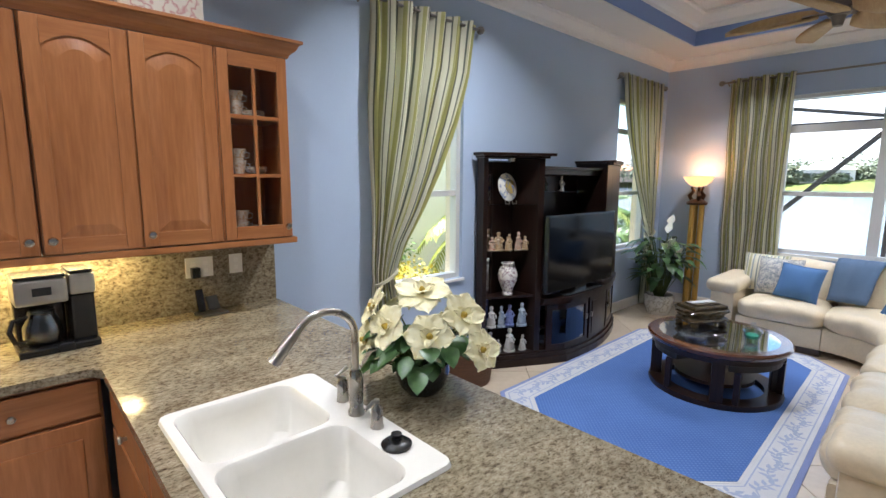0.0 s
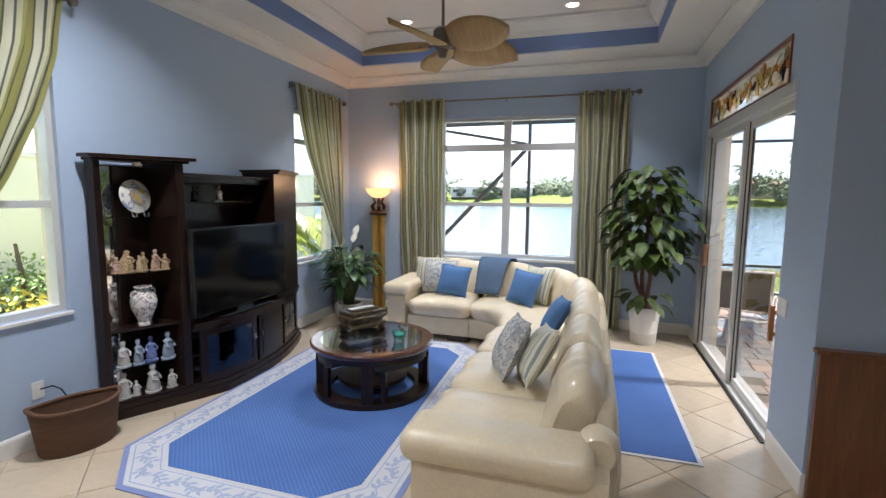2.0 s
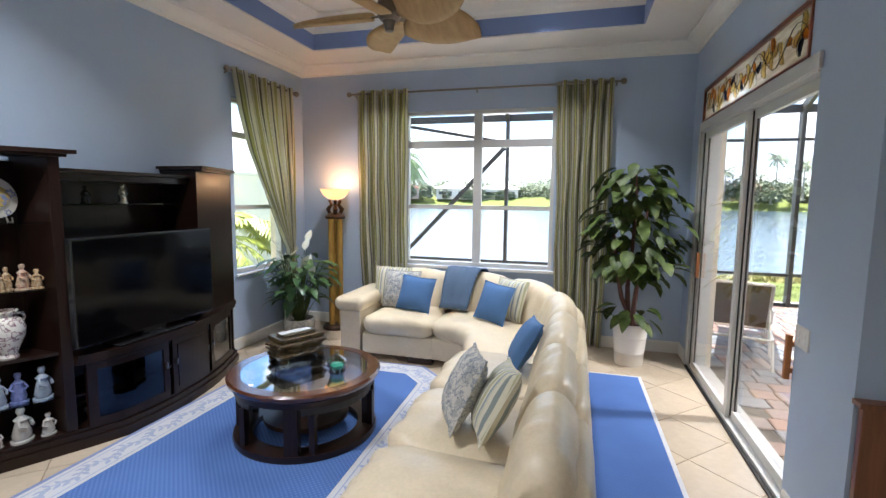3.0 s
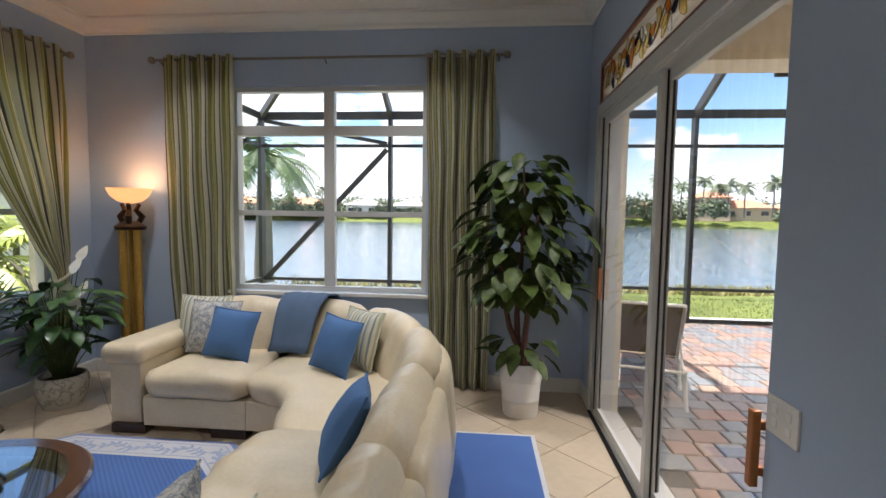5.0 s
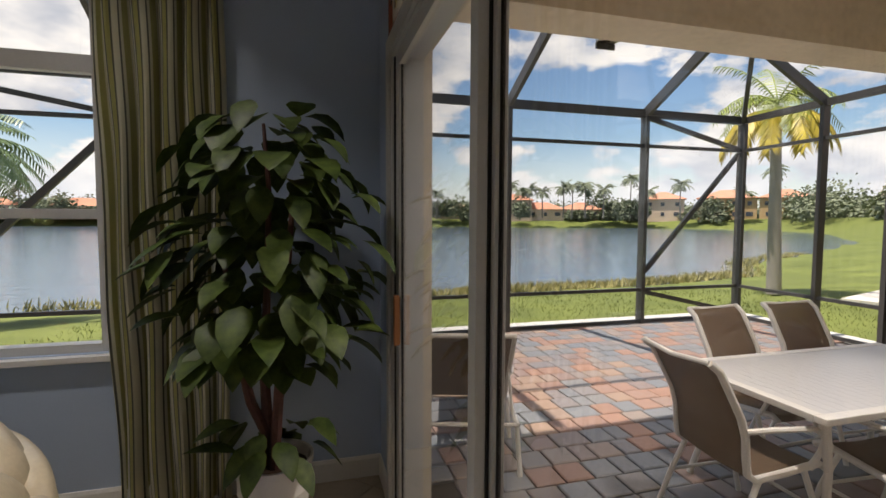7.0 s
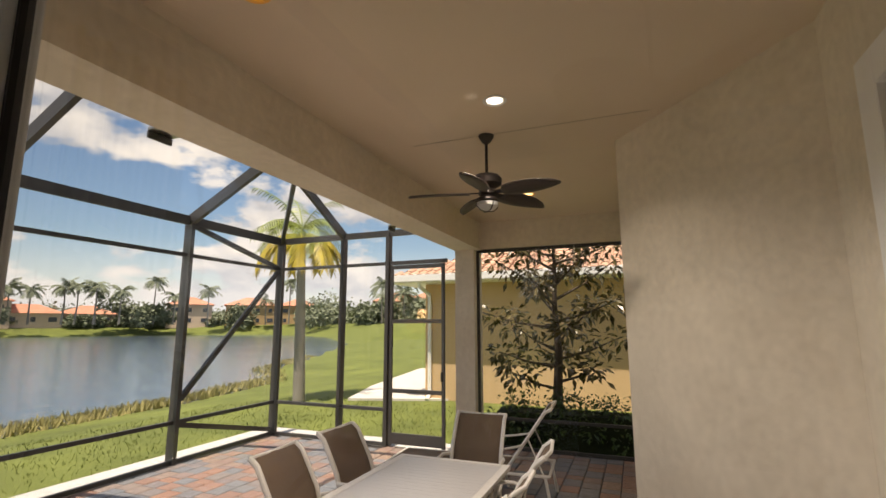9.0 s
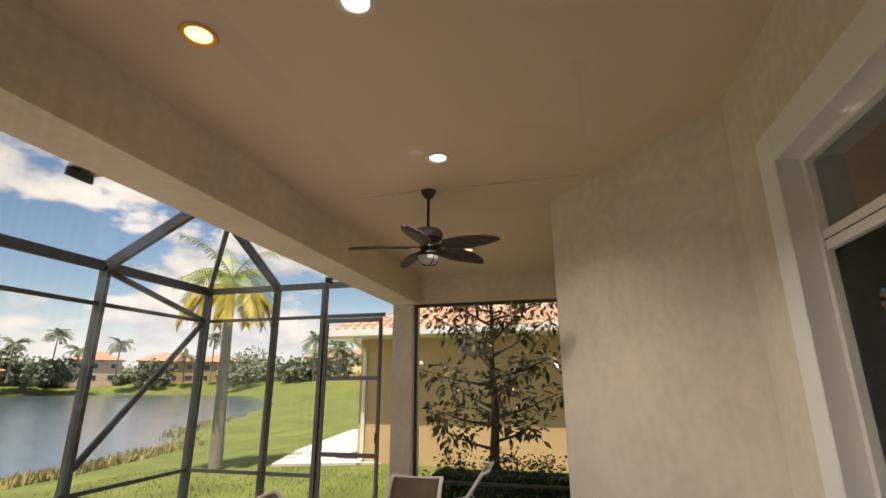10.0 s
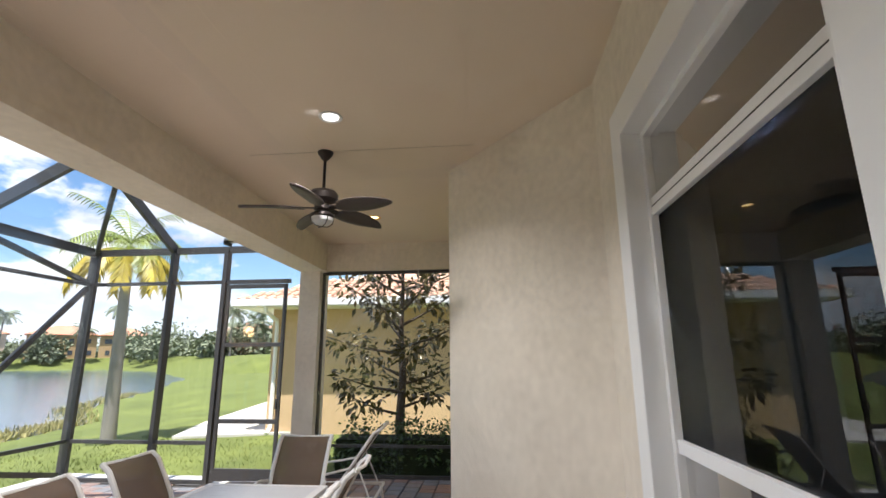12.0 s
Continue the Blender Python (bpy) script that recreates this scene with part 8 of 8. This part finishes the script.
part("handle", tube(bmesh.new(), [(-0.075, -0.07, 0.17), (-0.125, -0.09, 0.165), (-0.14, -0.10, 0.12), (-0.125, -0.09, 0.07), (-0.092, -0.075, 0.06)], 0.010, 7), BLACK, cf, smooth=True)
# phone with its charger, outlets
ph = thing("cordless_phone", 1.19, 3.02, CTZ, "silver and black cordless phone on its stand", "telephone", rz=8)
part("cradle", boxes((-0.075, -0.06, 0.0, 0.075, 0.05, 0.015), bevel=0.005), STEEL, ph)
bm = bmesh.new()
box(bm, -0.06, -0.008, 0.0, -0.02, 0.008, 0.13, 0.005, pose(0, 0.02, 0.015, -14, 0, 0))
part("handset", bm, BLACK, ph)
bm = bmesh.new()
box(bm, 0.0, -0.005, 0.0, 0.065, 0.005, 0.085, 0.003, pose(0, 0.02, 0.015, -30, 0, 0))
part("display", bm, mat("grey_display", (0.09, 0.10, 0.10), 0.15), ph, "dark display panel")
for x, g in ((1.17, 2), (1.375, 1)):
    o = wall_plate(x, AY - 0.026, 1.23, "y", "white outlet plate on the granite backsplash", "outlet", g)
ad = thing("power_adapter", 1.14, AY - 0.033, 1.205, "black plug-in adapter in the outlet", "adapter")
part("body", boxes((-0.022, -0.045, -0.03, 0.022, 0.0, 0.03), bevel=0.005), BLACK, ad)
wall_plate(0.40, AY - 0.026, 1.20, "y", "white outlet plate behind the coffee maker", "outlet", 1)

# magnolia arrangement
fw = thing("flower_arrangement", 1.44, 1.44, CTZ, "cream silk magnolias with green leaves in a black pot", "flower arrangement")
part("pot", lathe(bmesh.new(), [(0, 0), (0.06, 0), (0.085, 0.03), (0.10, 0.08), (0.098, 0.115), (0.088, 0.12), (0.085, 0.10), (0, 0.10)], 28), mat("black_glazed_pot", (0.008, 0.012, 0.014), 0.08, var=0.2, bump=0, coat=0.5), fw, "glossy black pot", True)
rnd = random.Random(44)
CREAMP = mat("cream_petal", (0.92, 0.85, 0.50), 0.6, var=0.05, big=12, fine=60, bump=0.06, col2=(0.95, 0.91, 0.66), sss=0.1)
STAMEN = mat("yellow_stamen", (0.50, 0.36, 0.05), 0.7, var=0.2, fine=90, bump=0.4)


def cupped(bm, M, length, width, cup):
    """A broad rounded petal, dished, with a lightly waved edge."""
    n, m, g = 7, 6, []
    for i in range(n + 1):
        t = i / n
        w = width / 2 * max(0.10, math.sin(math.pi * (0.10 + 0.82 * t ** 1.25)) ** 0.6) * (1.0 if t < 0.99 else 0.55)
        row = []
        for j in range(m + 1):
            s = j / m * 2 - 1
            row.append(bm.verts.new(M @ Vector((length * t * (1 - 0.10 * s * s * t), s * w, cup * (1.6 * t - 1.5 * t * t + 0.55 * s * s * t) + 0.006 * t * math.sin(s * 7 + t * 5)))))
        g.append(row)
    for a, b in zip(g, g[1:]):
        for j in range(m):
            bm.faces.new((a[j], b[j], b[j + 1], a[j + 1]))


BLOOMS = [(0.02, 0.02, 0.36, -0.1, -0.1, 0.115), (-0.10, 0.15, 0.30, -0.8, 0.7, 0.09), (-0.13, 0.03, 0.26, -1.1, 0.0, 0.10), (-0.05, -0.10, 0.24, -0.9, -0.8, 0.10), (0.06, -0.14, 0.30, 0.1, -1.0, 0.095), (-0.15, 0.13, 0.19, -1.3, 0.5, 0.095), (0.16, -0.02, 0.29, 0.8, -0.3, 0.09), (0.08, -0.21, 0.19, 0.1, -1.3, 0.085), (0.12, 0.15, 0.28, 0.6, 0.8, 0.09), (-0.01, 0.19, 0.25, -0.2, 1, 0.09), (0.20, 0.05, 0.19, 1.3, 0.1, 0.085)]
for x, y, z, nx, ny, r in BLOOMS:
    d = Vector((nx - 0.25, ny - 0.1, 0.75)).normalized()
    Q = d.to_track_quat("Z", "Y").to_matrix().to_4x4()
    T = Matrix.Translation((x, y, z)) @ Q
    bm = bmesh.new()
    for ring_, (cnt, ln, cu, lift) in enumerate(((6, r * 0.95, 0.018, 5), (3, r * 0.5, 0.020, 30))):
        for k in range(cnt):
            M = T @ Matrix.Rotation(k * 2 * math.pi / cnt + ring_ * 0.5 + rnd.uniform(-0.12, 0.12), 4, "Z") @ Matrix.Rotation(-radians(lift + rnd.uniform(-7, 7)), 4, "Y")
            cupped(bm, M, ln * rnd.uniform(0.92, 1.06), ln * 0.84, cu)
    b = part("bloom", bm, CREAMP, fw, smooth=True)
    bm = lathe(bmesh.new(), [(0, 0.004), (0.010, 0.004), (0.012, 0.018), (0.006, 0.03), (0, 0.034)], 10)
    bmesh.ops.transform(bm, matrix=T, verts=bm.verts)
    part("stamen", bm, STAMEN, b, "yellow centre", True)
bm, sb = bmesh.new(), bmesh.new()
for k in range(75):
    a = k * 2.4
    rr, z = rnd.uniform(0.06, 0.17), rnd.uniform(0.135, 0.24)
    p = (rr * math.cos(a), rr * math.sin(a), z)
    big_leaf(bm, p, (math.cos(a), math.sin(a), rnd.uniform(-0.45, 0.2)), rnd.uniform(0.07, 0.105), rnd.uniform(0.055, 0.075), rnd.uniform(0.2, 0.7), rnd)
    tube(sb, [(0, 0, 0.09), (p[0] * 0.6, p[1] * 0.6, z * 0.8), p], 0.003, 4)
part("leaves", bm, mat("magnolia_silk_leaf", (0.035, 0.10, 0.025), 0.4, var=0.35, big=10, fine=40, col2=(0.08, 0.18, 0.05)), fw, smooth=True)
part("stem", sb, LEAF, fw)

# ---- lanai furniture ----
def sling_chair(x, y, rz):
    """Swivel-style dining chair: bent tube sides, a taut sling, arms."""
    e = thing("patio_chair", x, y, PZ, "white framed patio chair with a brown mesh sling", "chair", "chairs round the patio table", rz=rz)
    prof = [(0.26, 0.40), (0.22, 0.425), (0.0, 0.40), (-0.17, 0.385), (-0.215, 0.42), (-0.228, 0.50), (-0.235, 0.60), (-0.265, 0.70), (-0.32, 0.80), (-0.365, 0.88), (-0.40, 0.94), (-0.46, 0.985)]
    for s in (-1, 1):
        rail = part("side_rail", tube(bmesh.new(), [(px, s * 0.235, pz) for px, pz in prof], 0.019, 8), WHITE_ALU, e, smooth=True)
        part("arm", tube(bmesh.new(), [(-0.245, s * 0.25, 0.64), (-0.15, s * 0.285, 0.655), (0.10, s * 0.29, 0.64), (0.20, s * 0.285, 0.60), (0.20, s * 0.26, 0.50), (0.15, s * 0.245, 0.41)], 0.015, 8), WHITE_ALU, e, smooth=True)
        part("leg", tube(bmesh.new(), [(0.12, s * 0.24, 0.41), (0.20, s * 0.25, 0.2), (0.25, s * 0.255, 0.0)], 0.015, 8), WHITE_ALU, e, smooth=True)
        part("leg", tube(bmesh.new(), [(-0.15, s * 0.24, 0.39), (-0.24, s * 0.25, 0.2), (-0.32, s * 0.255, 0.0)], 0.015, 8), WHITE_ALU, e, smooth=True)
        part("stretcher", tube(bmesh.new(), [(0.20, s * 0.25, 0.2), (-0.24, s * 0.25, 0.2)], 0.010, 6), WHITE_ALU, e, smooth=True)
    bm = bmesh.new()
    rows = []
    fine = [Vector(prof[0])]
    for a, b in zip(prof, prof[1:]):
        for k in range(1, 4):
            fine.append(Vector(a).lerp(Vector(b), k / 3))
    for p in fine:
        rows.append([bm.verts.new((p.x - 0.012 * (1 - (s / 3) ** 2) * (1 if p.y > 0.45 else 0), s / 3 * 0.228, p.y - 0.014 * (1 - (s / 3) ** 2) * (1 if p.y <= 0.45 else 0.2))) for s in range(-3, 4)])
    for a, b in zip(rows, rows[1:]):
        for k in range(6):
            bm.faces.new((a[k], a[k + 1], b[k + 1], b[k]))
    sl = part("sling", bm, SLING, e, "brown woven mesh sling", True)
    md = sl.modifiers.new("thickness", "SOLIDIFY")
    md.thickness = 0.004
    part("top_bar", tube(bmesh.new(), [(-0.46, -0.235, 0.985), (-0.475, 0, 0.970), (-0.46, 0.235, 0.985)], 0.013, 8), WHITE_ALU, e, smooth=True)
    part("cross_bar", tube(bmesh.new(), [(0.2, -0.25, 0.2), (0.2, 0.25, 0.2)], 0.010, 6), WHITE_ALU, e, smooth=True)
    return e


c0 = sling_chair(6.58, -3.43, -92)
for x, y, rz in ((7.09, -4.19, 183), (7.11, -4.91, 178), (6.27, -4.12, -4), (6.26, -4.85, 3), (6.63, -5.56, 91)):
    copy_thing(c0, pose(x, y, PZ, 0, 0, rz))

ptb = thing("patio_table", 6.66, -4.38, PZ, "pale rectangular patio table with a slatted top", "patio table")
part("table_frame", boxes((-0.48, -0.92, 0.70, -0.42, 0.92, 0.735), (0.42, -0.92, 0.70, 0.48, 0.92, 0.735), (-0.42, -0.92, 0.70, 0.42, -0.86, 0.735), (-0.42, 0.86, 0.70, 0.42, 0.92, 0.735), bevel=0.006), WHITE_ALU, ptb)
TOPM = mat("grey_white_table_top", (0.55, 0.545, 0.54), 0.35, var=0.05, big=3, fine=60, bump=0.02)
for k in range(26):
    y0 = -0.858 + k * 0.066
    part("slat", boxes((-0.418, y0, 0.712, 0.418, y0 + 0.0645, 0.732)), TOPM, ptb)
for sx in (-1, 1):
    for sy in (-1, 1):
        part("leg", tube(bmesh.new(), [(sx * 0.42, sy * 0.84, 0.70), (sx * 0.36, sy * 0.72, 0.4), (sx * 0.42, sy * 0.82, 0.0)], 0.02, 8), WHITE_ALU, ptb, smooth=True)


def chaise(x, y, rz, angle, label):
    e = thing("chaise_lounge", x, y, PZ, label, "lounge chair", "chaise lounges", rz=rz)
    ca, sa = math.cos(radians(angle)), math.sin(radians(angle))
    for s in (-1, 1):
        part("side_rail", tube(bmesh.new(), [(1.35, s * 0.31, 0.33), (0.0, s * 0.31, 0.33), (-0.45, s * 0.31, 0.33)], 0.017, 8), WHITE_ALU, e, smooth=True)
        bk_ = part("back_rail", tube(bmesh.new(), [(0.0, s * 0.28, 0.35), (-0.72 * ca, s * 0.28, 0.35 + 0.72 * sa), (-0.78 * ca - 0.03, s * 0.27, 0.35 + 0.76 * sa)], 0.017, 8), WHITE_ALU, e, smooth=True)
        part("back_prop", tube(bmesh.new(), [(-0.40 * ca, s * 0.27, 0.35 + 0.40 * sa), (-0.38, s * 0.29, 0.34)], 0.009, 6), WHITE_ALU, e, smooth=True)
        part("arm", tube(bmesh.new(), [(-0.30 * ca, s * 0.30, 0.36 + 0.30 * sa), (0.05, s * 0.34, 0.56), (0.30, s * 0.34, 0.53), (0.34, s * 0.33, 0.33)], 0.013, 6), WHITE_ALU, e, smooth=True)
        for px in (1.2, 0.15, -0.40):
            part("leg", tube(bmesh.new(), [(px, s * 0.31, 0.33), (px + (0.08 if px > 1 else -0.06), s * 0.33, 0.0)], 0.016, 8), WHITE_ALU, e, smooth=True)
    for px in (1.34, -0.44):
        part("cross_bar", tube(bmesh.new(), [(px, -0.31, 0.33), (px, 0.31, 0.33)], 0.015, 8), WHITE_ALU, e, smooth=True)
    part("seat_sling", boxes((0.02, -0.30, 0.332, 1.32, 0.30, 0.340), bevel=0.002), SLING, e, "brown mesh sling")
    bm = bmesh.new()
    box(bm, -0.74, -0.275, -0.004, -0.02, 0.275, 0.004, 0.002, pose(0, 0, 0.352) @ Matrix.Rotation(radians(angle), 4, "Y"))
    part("back_sling", bm, SLING, e, "brown mesh sling")
    part("top_bar", tube(bmesh.new(), [(-0.78 * ca - 0.03, -0.27, 0.35 + 0.76 * sa), (-0.78 * ca - 0.03, 0.27, 0.35 + 0.76 * sa)], 0.016, 8), WHITE_ALU, e, smooth=True)
    return e


chaise(7.85, -2.27, -16, 50, "white framed chaise lounge with a raised mesh back by the door")
chaise(6.55, -6.75, 4, 55, "white framed chaise lounge with its back raised near the hedge")

# lanai fan
lf = thing("outdoor_fan", 6.31, -5.21, 2.95, "dark bronze ceiling fan with leaf blades and a lamp", "ceiling fan")
part("downrod", tube(bmesh.new(), [(0, 0, 0.08), (0, 0, 0.39)], 0.013, 10), BRONZE, lf, smooth=True)
part("canopy", lathe(bmesh.new(), [(0, 0.35), (0.03, 0.36), (0.065, 0.41), (0.068, 0.428), (0, 0.428)], 24), BRONZE, lf, smooth=True)
part("motor", lathe(bmesh.new(), [(0, -0.05), (0.08, -0.045), (0.125, -0.015), (0.13, 0.03), (0.11, 0.06), (0.04, 0.085), (0, 0.09)], 28), BRONZE, lf, smooth=True)
part("blade_hub", lathe(bmesh.new(), [(0, -0.125), (0.05, -0.12), (0.075, -0.10), (0.07, -0.07), (0.05, -0.045), (0, -0.04)], 24), BRONZE, lf, smooth=True)
part("light_fitter", lathe(bmesh.new(), [(0, -0.19), (0.06, -0.185), (0.105, -0.16), (0.10, -0.145), (0.05, -0.115), (0, -0.11)], 24), BRONZE, lf, smooth=True)
part("lamp_globe", lathe(bmesh.new(), [(0.095, -0.175), (0.09, -0.205), (0.06, -0.232), (0, -0.242)], 24), mat("frosted_globe", (0.62, 0.62, 0.60), 0.3), lf, "frosted glass globe", True)
for k in range(4):
    a = radians(45 + 90 * k)
    part("guard_wire", tube(bmesh.new(), [(0.106 * math.cos(a), 0.106 * math.sin(a), -0.165), (0.098 * math.cos(a), 0.098 * math.sin(a), -0.212), (0.06 * math.cos(a), 0.06 * math.sin(a), -0.245), (0, 0, -0.252)], 0.004, 5), BRONZE, lf)
BLADE = mat("dark_brown_blade", (0.05, 0.036, 0.03), 0.5, var=0.2, big=4, fine=50, bump=0.15, stretch=(1, 5, 1))
for k in range(5):
    fan_blade(lf, 20 + 72 * k, 0.15, 0.67, 0.20, -15, BLADE, BRONZE, -0.09, 0.008, 0.012)

# ---- pavers ----
def hexed(name, stops, rough):
    m, n, l, b = nodes_of(name)
    oi = n.new("ShaderNodeObjectInfo")
    ge = n.new("ShaderNodeNewGeometry")
    ad_ = n.new("ShaderNodeMath")
    ad_.operation = "ADD"
    l.new(oi.outputs["Random"], ad_.inputs[0])
    l.new(ge.outputs["Random Per Island"], ad_.inputs[1])
    fr = n.new("ShaderNodeMath")
    fr.operation = "FRACT"
    l.new(ad_.outputs[0], fr.inputs[0])
    r = ramp_node(n, l, fr.outputs[0], stops)
    tc = n.new("ShaderNodeTexCoord")
    nz = noise_node(n, l, 30, 5, tc.outputs["Object"], 0.7)
    nb_ = noise_node(n, l, 4, 2, tc.outputs["Object"])
    r2 = ramp_node(n, l, nz.outputs["Fac"], [(0.3, (0.72, 0.72, 0.72)), (0.7, (1.2, 1.2, 1.2))])
    mu = n.new("ShaderNodeMixRGB")
    mu.blend_type, mu.inputs["Fac"].default_value = "MULTIPLY", 1.0
    l.new(r.outputs["Color"], mu.inputs["Color1"])
    l.new(r2.outputs["Color"], mu.inputs["Color2"])
    l.new(mu.outputs["Color"], b.inputs["Base Color"])
    rr = n.new("ShaderNodeMapRange")
    rr.inputs["To Min"].default_value, rr.inputs["To Max"].default_value = rough - 0.12, rough + 0.1
    l.new(nb_.outputs["Fac"], rr.inputs["Value"])
    l.new(rr.outputs["Result"], b.inputs["Roughness"])
    bp = n.new("ShaderNodeBump")
    bp.inputs["Strength"].default_value, bp.inputs["Distance"].default_value = 0.35, 0.006
    l.new(nz.outputs["Fac"], bp.inputs["Height"])
    l.new(bp.outputs["Normal"], b.inputs["Normal"])
    return m


PAVE = hexed("mixed_clay_paver", [(0.0, (0.34, 0.195, 0.14)), (0.14, (0.28, 0.18, 0.145)), (0.28, (0.21, 0.215, 0.225)), (0.46, (0.175, 0.19, 0.21)), (0.56, (0.34, 0.235, 0.175)), (0.68, (0.22, 0.215, 0.215)), (0.82, (0.185, 0.195, 0.21)), (0.92, (0.34, 0.20, 0.15)), (1.0, (0.24, 0.205, 0.19))], 0.55)
patio = structure("patio", boxes((RX + 0.13, -8.98, -0.5, 7.85, CY - 0.22, PZ - 0.022), (7.85, -8.26, -0.5, 11.12, 3.22, PZ - 0.022), (7.66, CY - 0.22, -0.5, 7.85, 3.22, PZ - 0.022)), mat("joint_sand", (0.06, 0.055, 0.05), 0.95, var=0.25, fine=60, bump=0.4), "paver patio of mixed red and grey stones", "patio")


def paver_verts(w, l_):
    b, h = 0.010, 0.03
    lo = [(-w / 2, -l_ / 2, -h), (w / 2, -l_ / 2, -h), (w / 2, l_ / 2, -h), (-w / 2, l_ / 2, -h)]
    md_ = [(x, y, -b * 0.7) for x, y, z in lo]
    hi = [(x - b * (1 if x > 0 else -1), y - b * (1 if y > 0 else -1), 0) for x, y, z in lo]
    v = lo + md_ + hi
    f = [(8, 9, 10, 11)]
    for k in range(4):
        k2 = (k + 1) % 4
        f += [(k, k2, 4 + k2, 4 + k), (4 + k, 4 + k2, 8 + k2, 8 + k)]
    return v, f


PM_ = {}
for ln in (0.15, 0.21, 0.27):
    v, f = paver_verts(0.203, ln - 0.015)
    me = bpy.data.meshes.new("paver")
    me.from_pydata(v, [], f)
    me.materials.append(PAVE)
    PM_[ln] = me
rnd = random.Random(8)
near_list, rest_v, rest_f = [], [], []
x = RX + 0.21
row = 0
while x < 11.05:
    y = -8.9 + rnd.uniform(0, 0.2)
    yend = CY - 0.24 if x < 7.66 else 3.2
    ystart = -8.95 if x < 7.8 else -8.24
    y = ystart + (row % 3) * -0.08
    while y < yend:
        ln = rnd.choice((0.15, 0.21, 0.21, 0.27))
        c = (x, y + ln / 2)
        y += ln
        if c[1] - ln / 2 < ystart or c[1] + ln / 2 > yend:
            continue
        if c[0] < 5.35 and c[1] < -4.36 - (c[0] - 4.19) * 1.3 + 0.12 and c[0] < 5.30:
            continue
        dz, tl = rnd.uniform(-0.002, 0.002), rnd.uniform(-0.6, 0.6)
        if 5.7 < c[0] < 8.9 and -4.4 < c[1] < CY and len(near_list) < 285:
            near_list.append((c, ln, dz, tl))
        else:
            v, f = paver_verts(0.203, ln - 0.015)
            k0 = len(rest_v)
            rest_v += [(p[0] + c[0], p[1] + c[1], p[2] + PZ + dz + p[0] * tl * 0.01) for p in v]
            rest_f += [tuple(i + k0 for i in q) for q in f]
    x += 0.215
    row += 1
for c, ln, dz, tl in near_list:
    o = new("paver", PM_[ln])
    o.parent = patio
    o.matrix_basis = pose(c[0], c[1], PZ + dz, tl * 0.5, tl * 0.5, tl)
me = bpy.data.meshes.new("pavers")
me.from_pydata(rest_v, [], rest_f)
me.materials.append(PAVE)
o = new("paver_field", me)
o.parent = patio
tagged(o, "field of mixed red and grey pavers", kind="stuff")

# ---- floor tiles, laid on the diagonal ----
def clip(poly, x0, x1, y0, y1):
    for ax, lim, sg in ((0, x0, 1), (0, x1, -1), (1, y0, 1), (1, y1, -1)):
        out = []
        for i in range(len(poly)):
            a, b = poly[i - 1], poly[i]
            da, db = sg * (a[ax] - lim), sg * (b[ax] - lim)
            if (da >= 0) != (db >= 0):
                t = da / (da - db)
                out.append((a[0] + (b[0] - a[0]) * t, a[1] + (b[1] - a[1]) * t))
            if db >= 0:
                out.append(b)
        poly = out
        if len(poly) < 3:
            return []
    return poly


floor_ob = bpy.data.objects["floor"]
T, g = 0.457, 0.004
r2 = math.sqrt(0.5)
full = bpy.data.meshes.new("tile")
q = (T - g) * r2
full.from_pydata([(0, -q, -0.011), (q, 0, -0.011), (0, q, -0.011), (-q, 0, -0.011), (0, -q + 0.003, 0), (q - 0.003, 0, 0), (0, q - 0.003, 0), (-q + 0.003, 0, 0)], [], [(4, 5, 6, 7), (0, 1, 5, 4), (1, 2, 6, 5), (2, 3, 7, 6), (3, 0, 4, 7)])
full.materials.append(TILE)
for i in range(-30, 40):
    for j in range(-30, 40):
        cx, cy = (i - j) * T * r2 + 0.2, (i + j) * T * r2 + 0.1
        if not (1.5 < cx < BX + 0.35 and CY - 0.35 < cy < AY + 0.35):
            continue
        poly = clip([(cx, cy - q), (cx + q, cy), (cx, cy + q), (cx - q, cy)], 1.31, BX, CY + 0.002, AY)
        if not poly:
            continue
        if len(poly) == 4 and abs(poly[0][0] - cx) < 1e-6 or (CY < cy - q and cy + q < AY and cx + q < BX and cx - q > 1.31):
            o = new("tile", full)
            o.matrix_basis = pose(cx, cy, 0)
        else:
            bm = prism(bmesh.new(), [(px - cx, py - cy) for px, py in poly], -0.011, 0.0)
            o = link_mesh("tile", bm, TILE)
            o.matrix_basis = pose(cx, cy, 0)
        o.parent = floor_ob
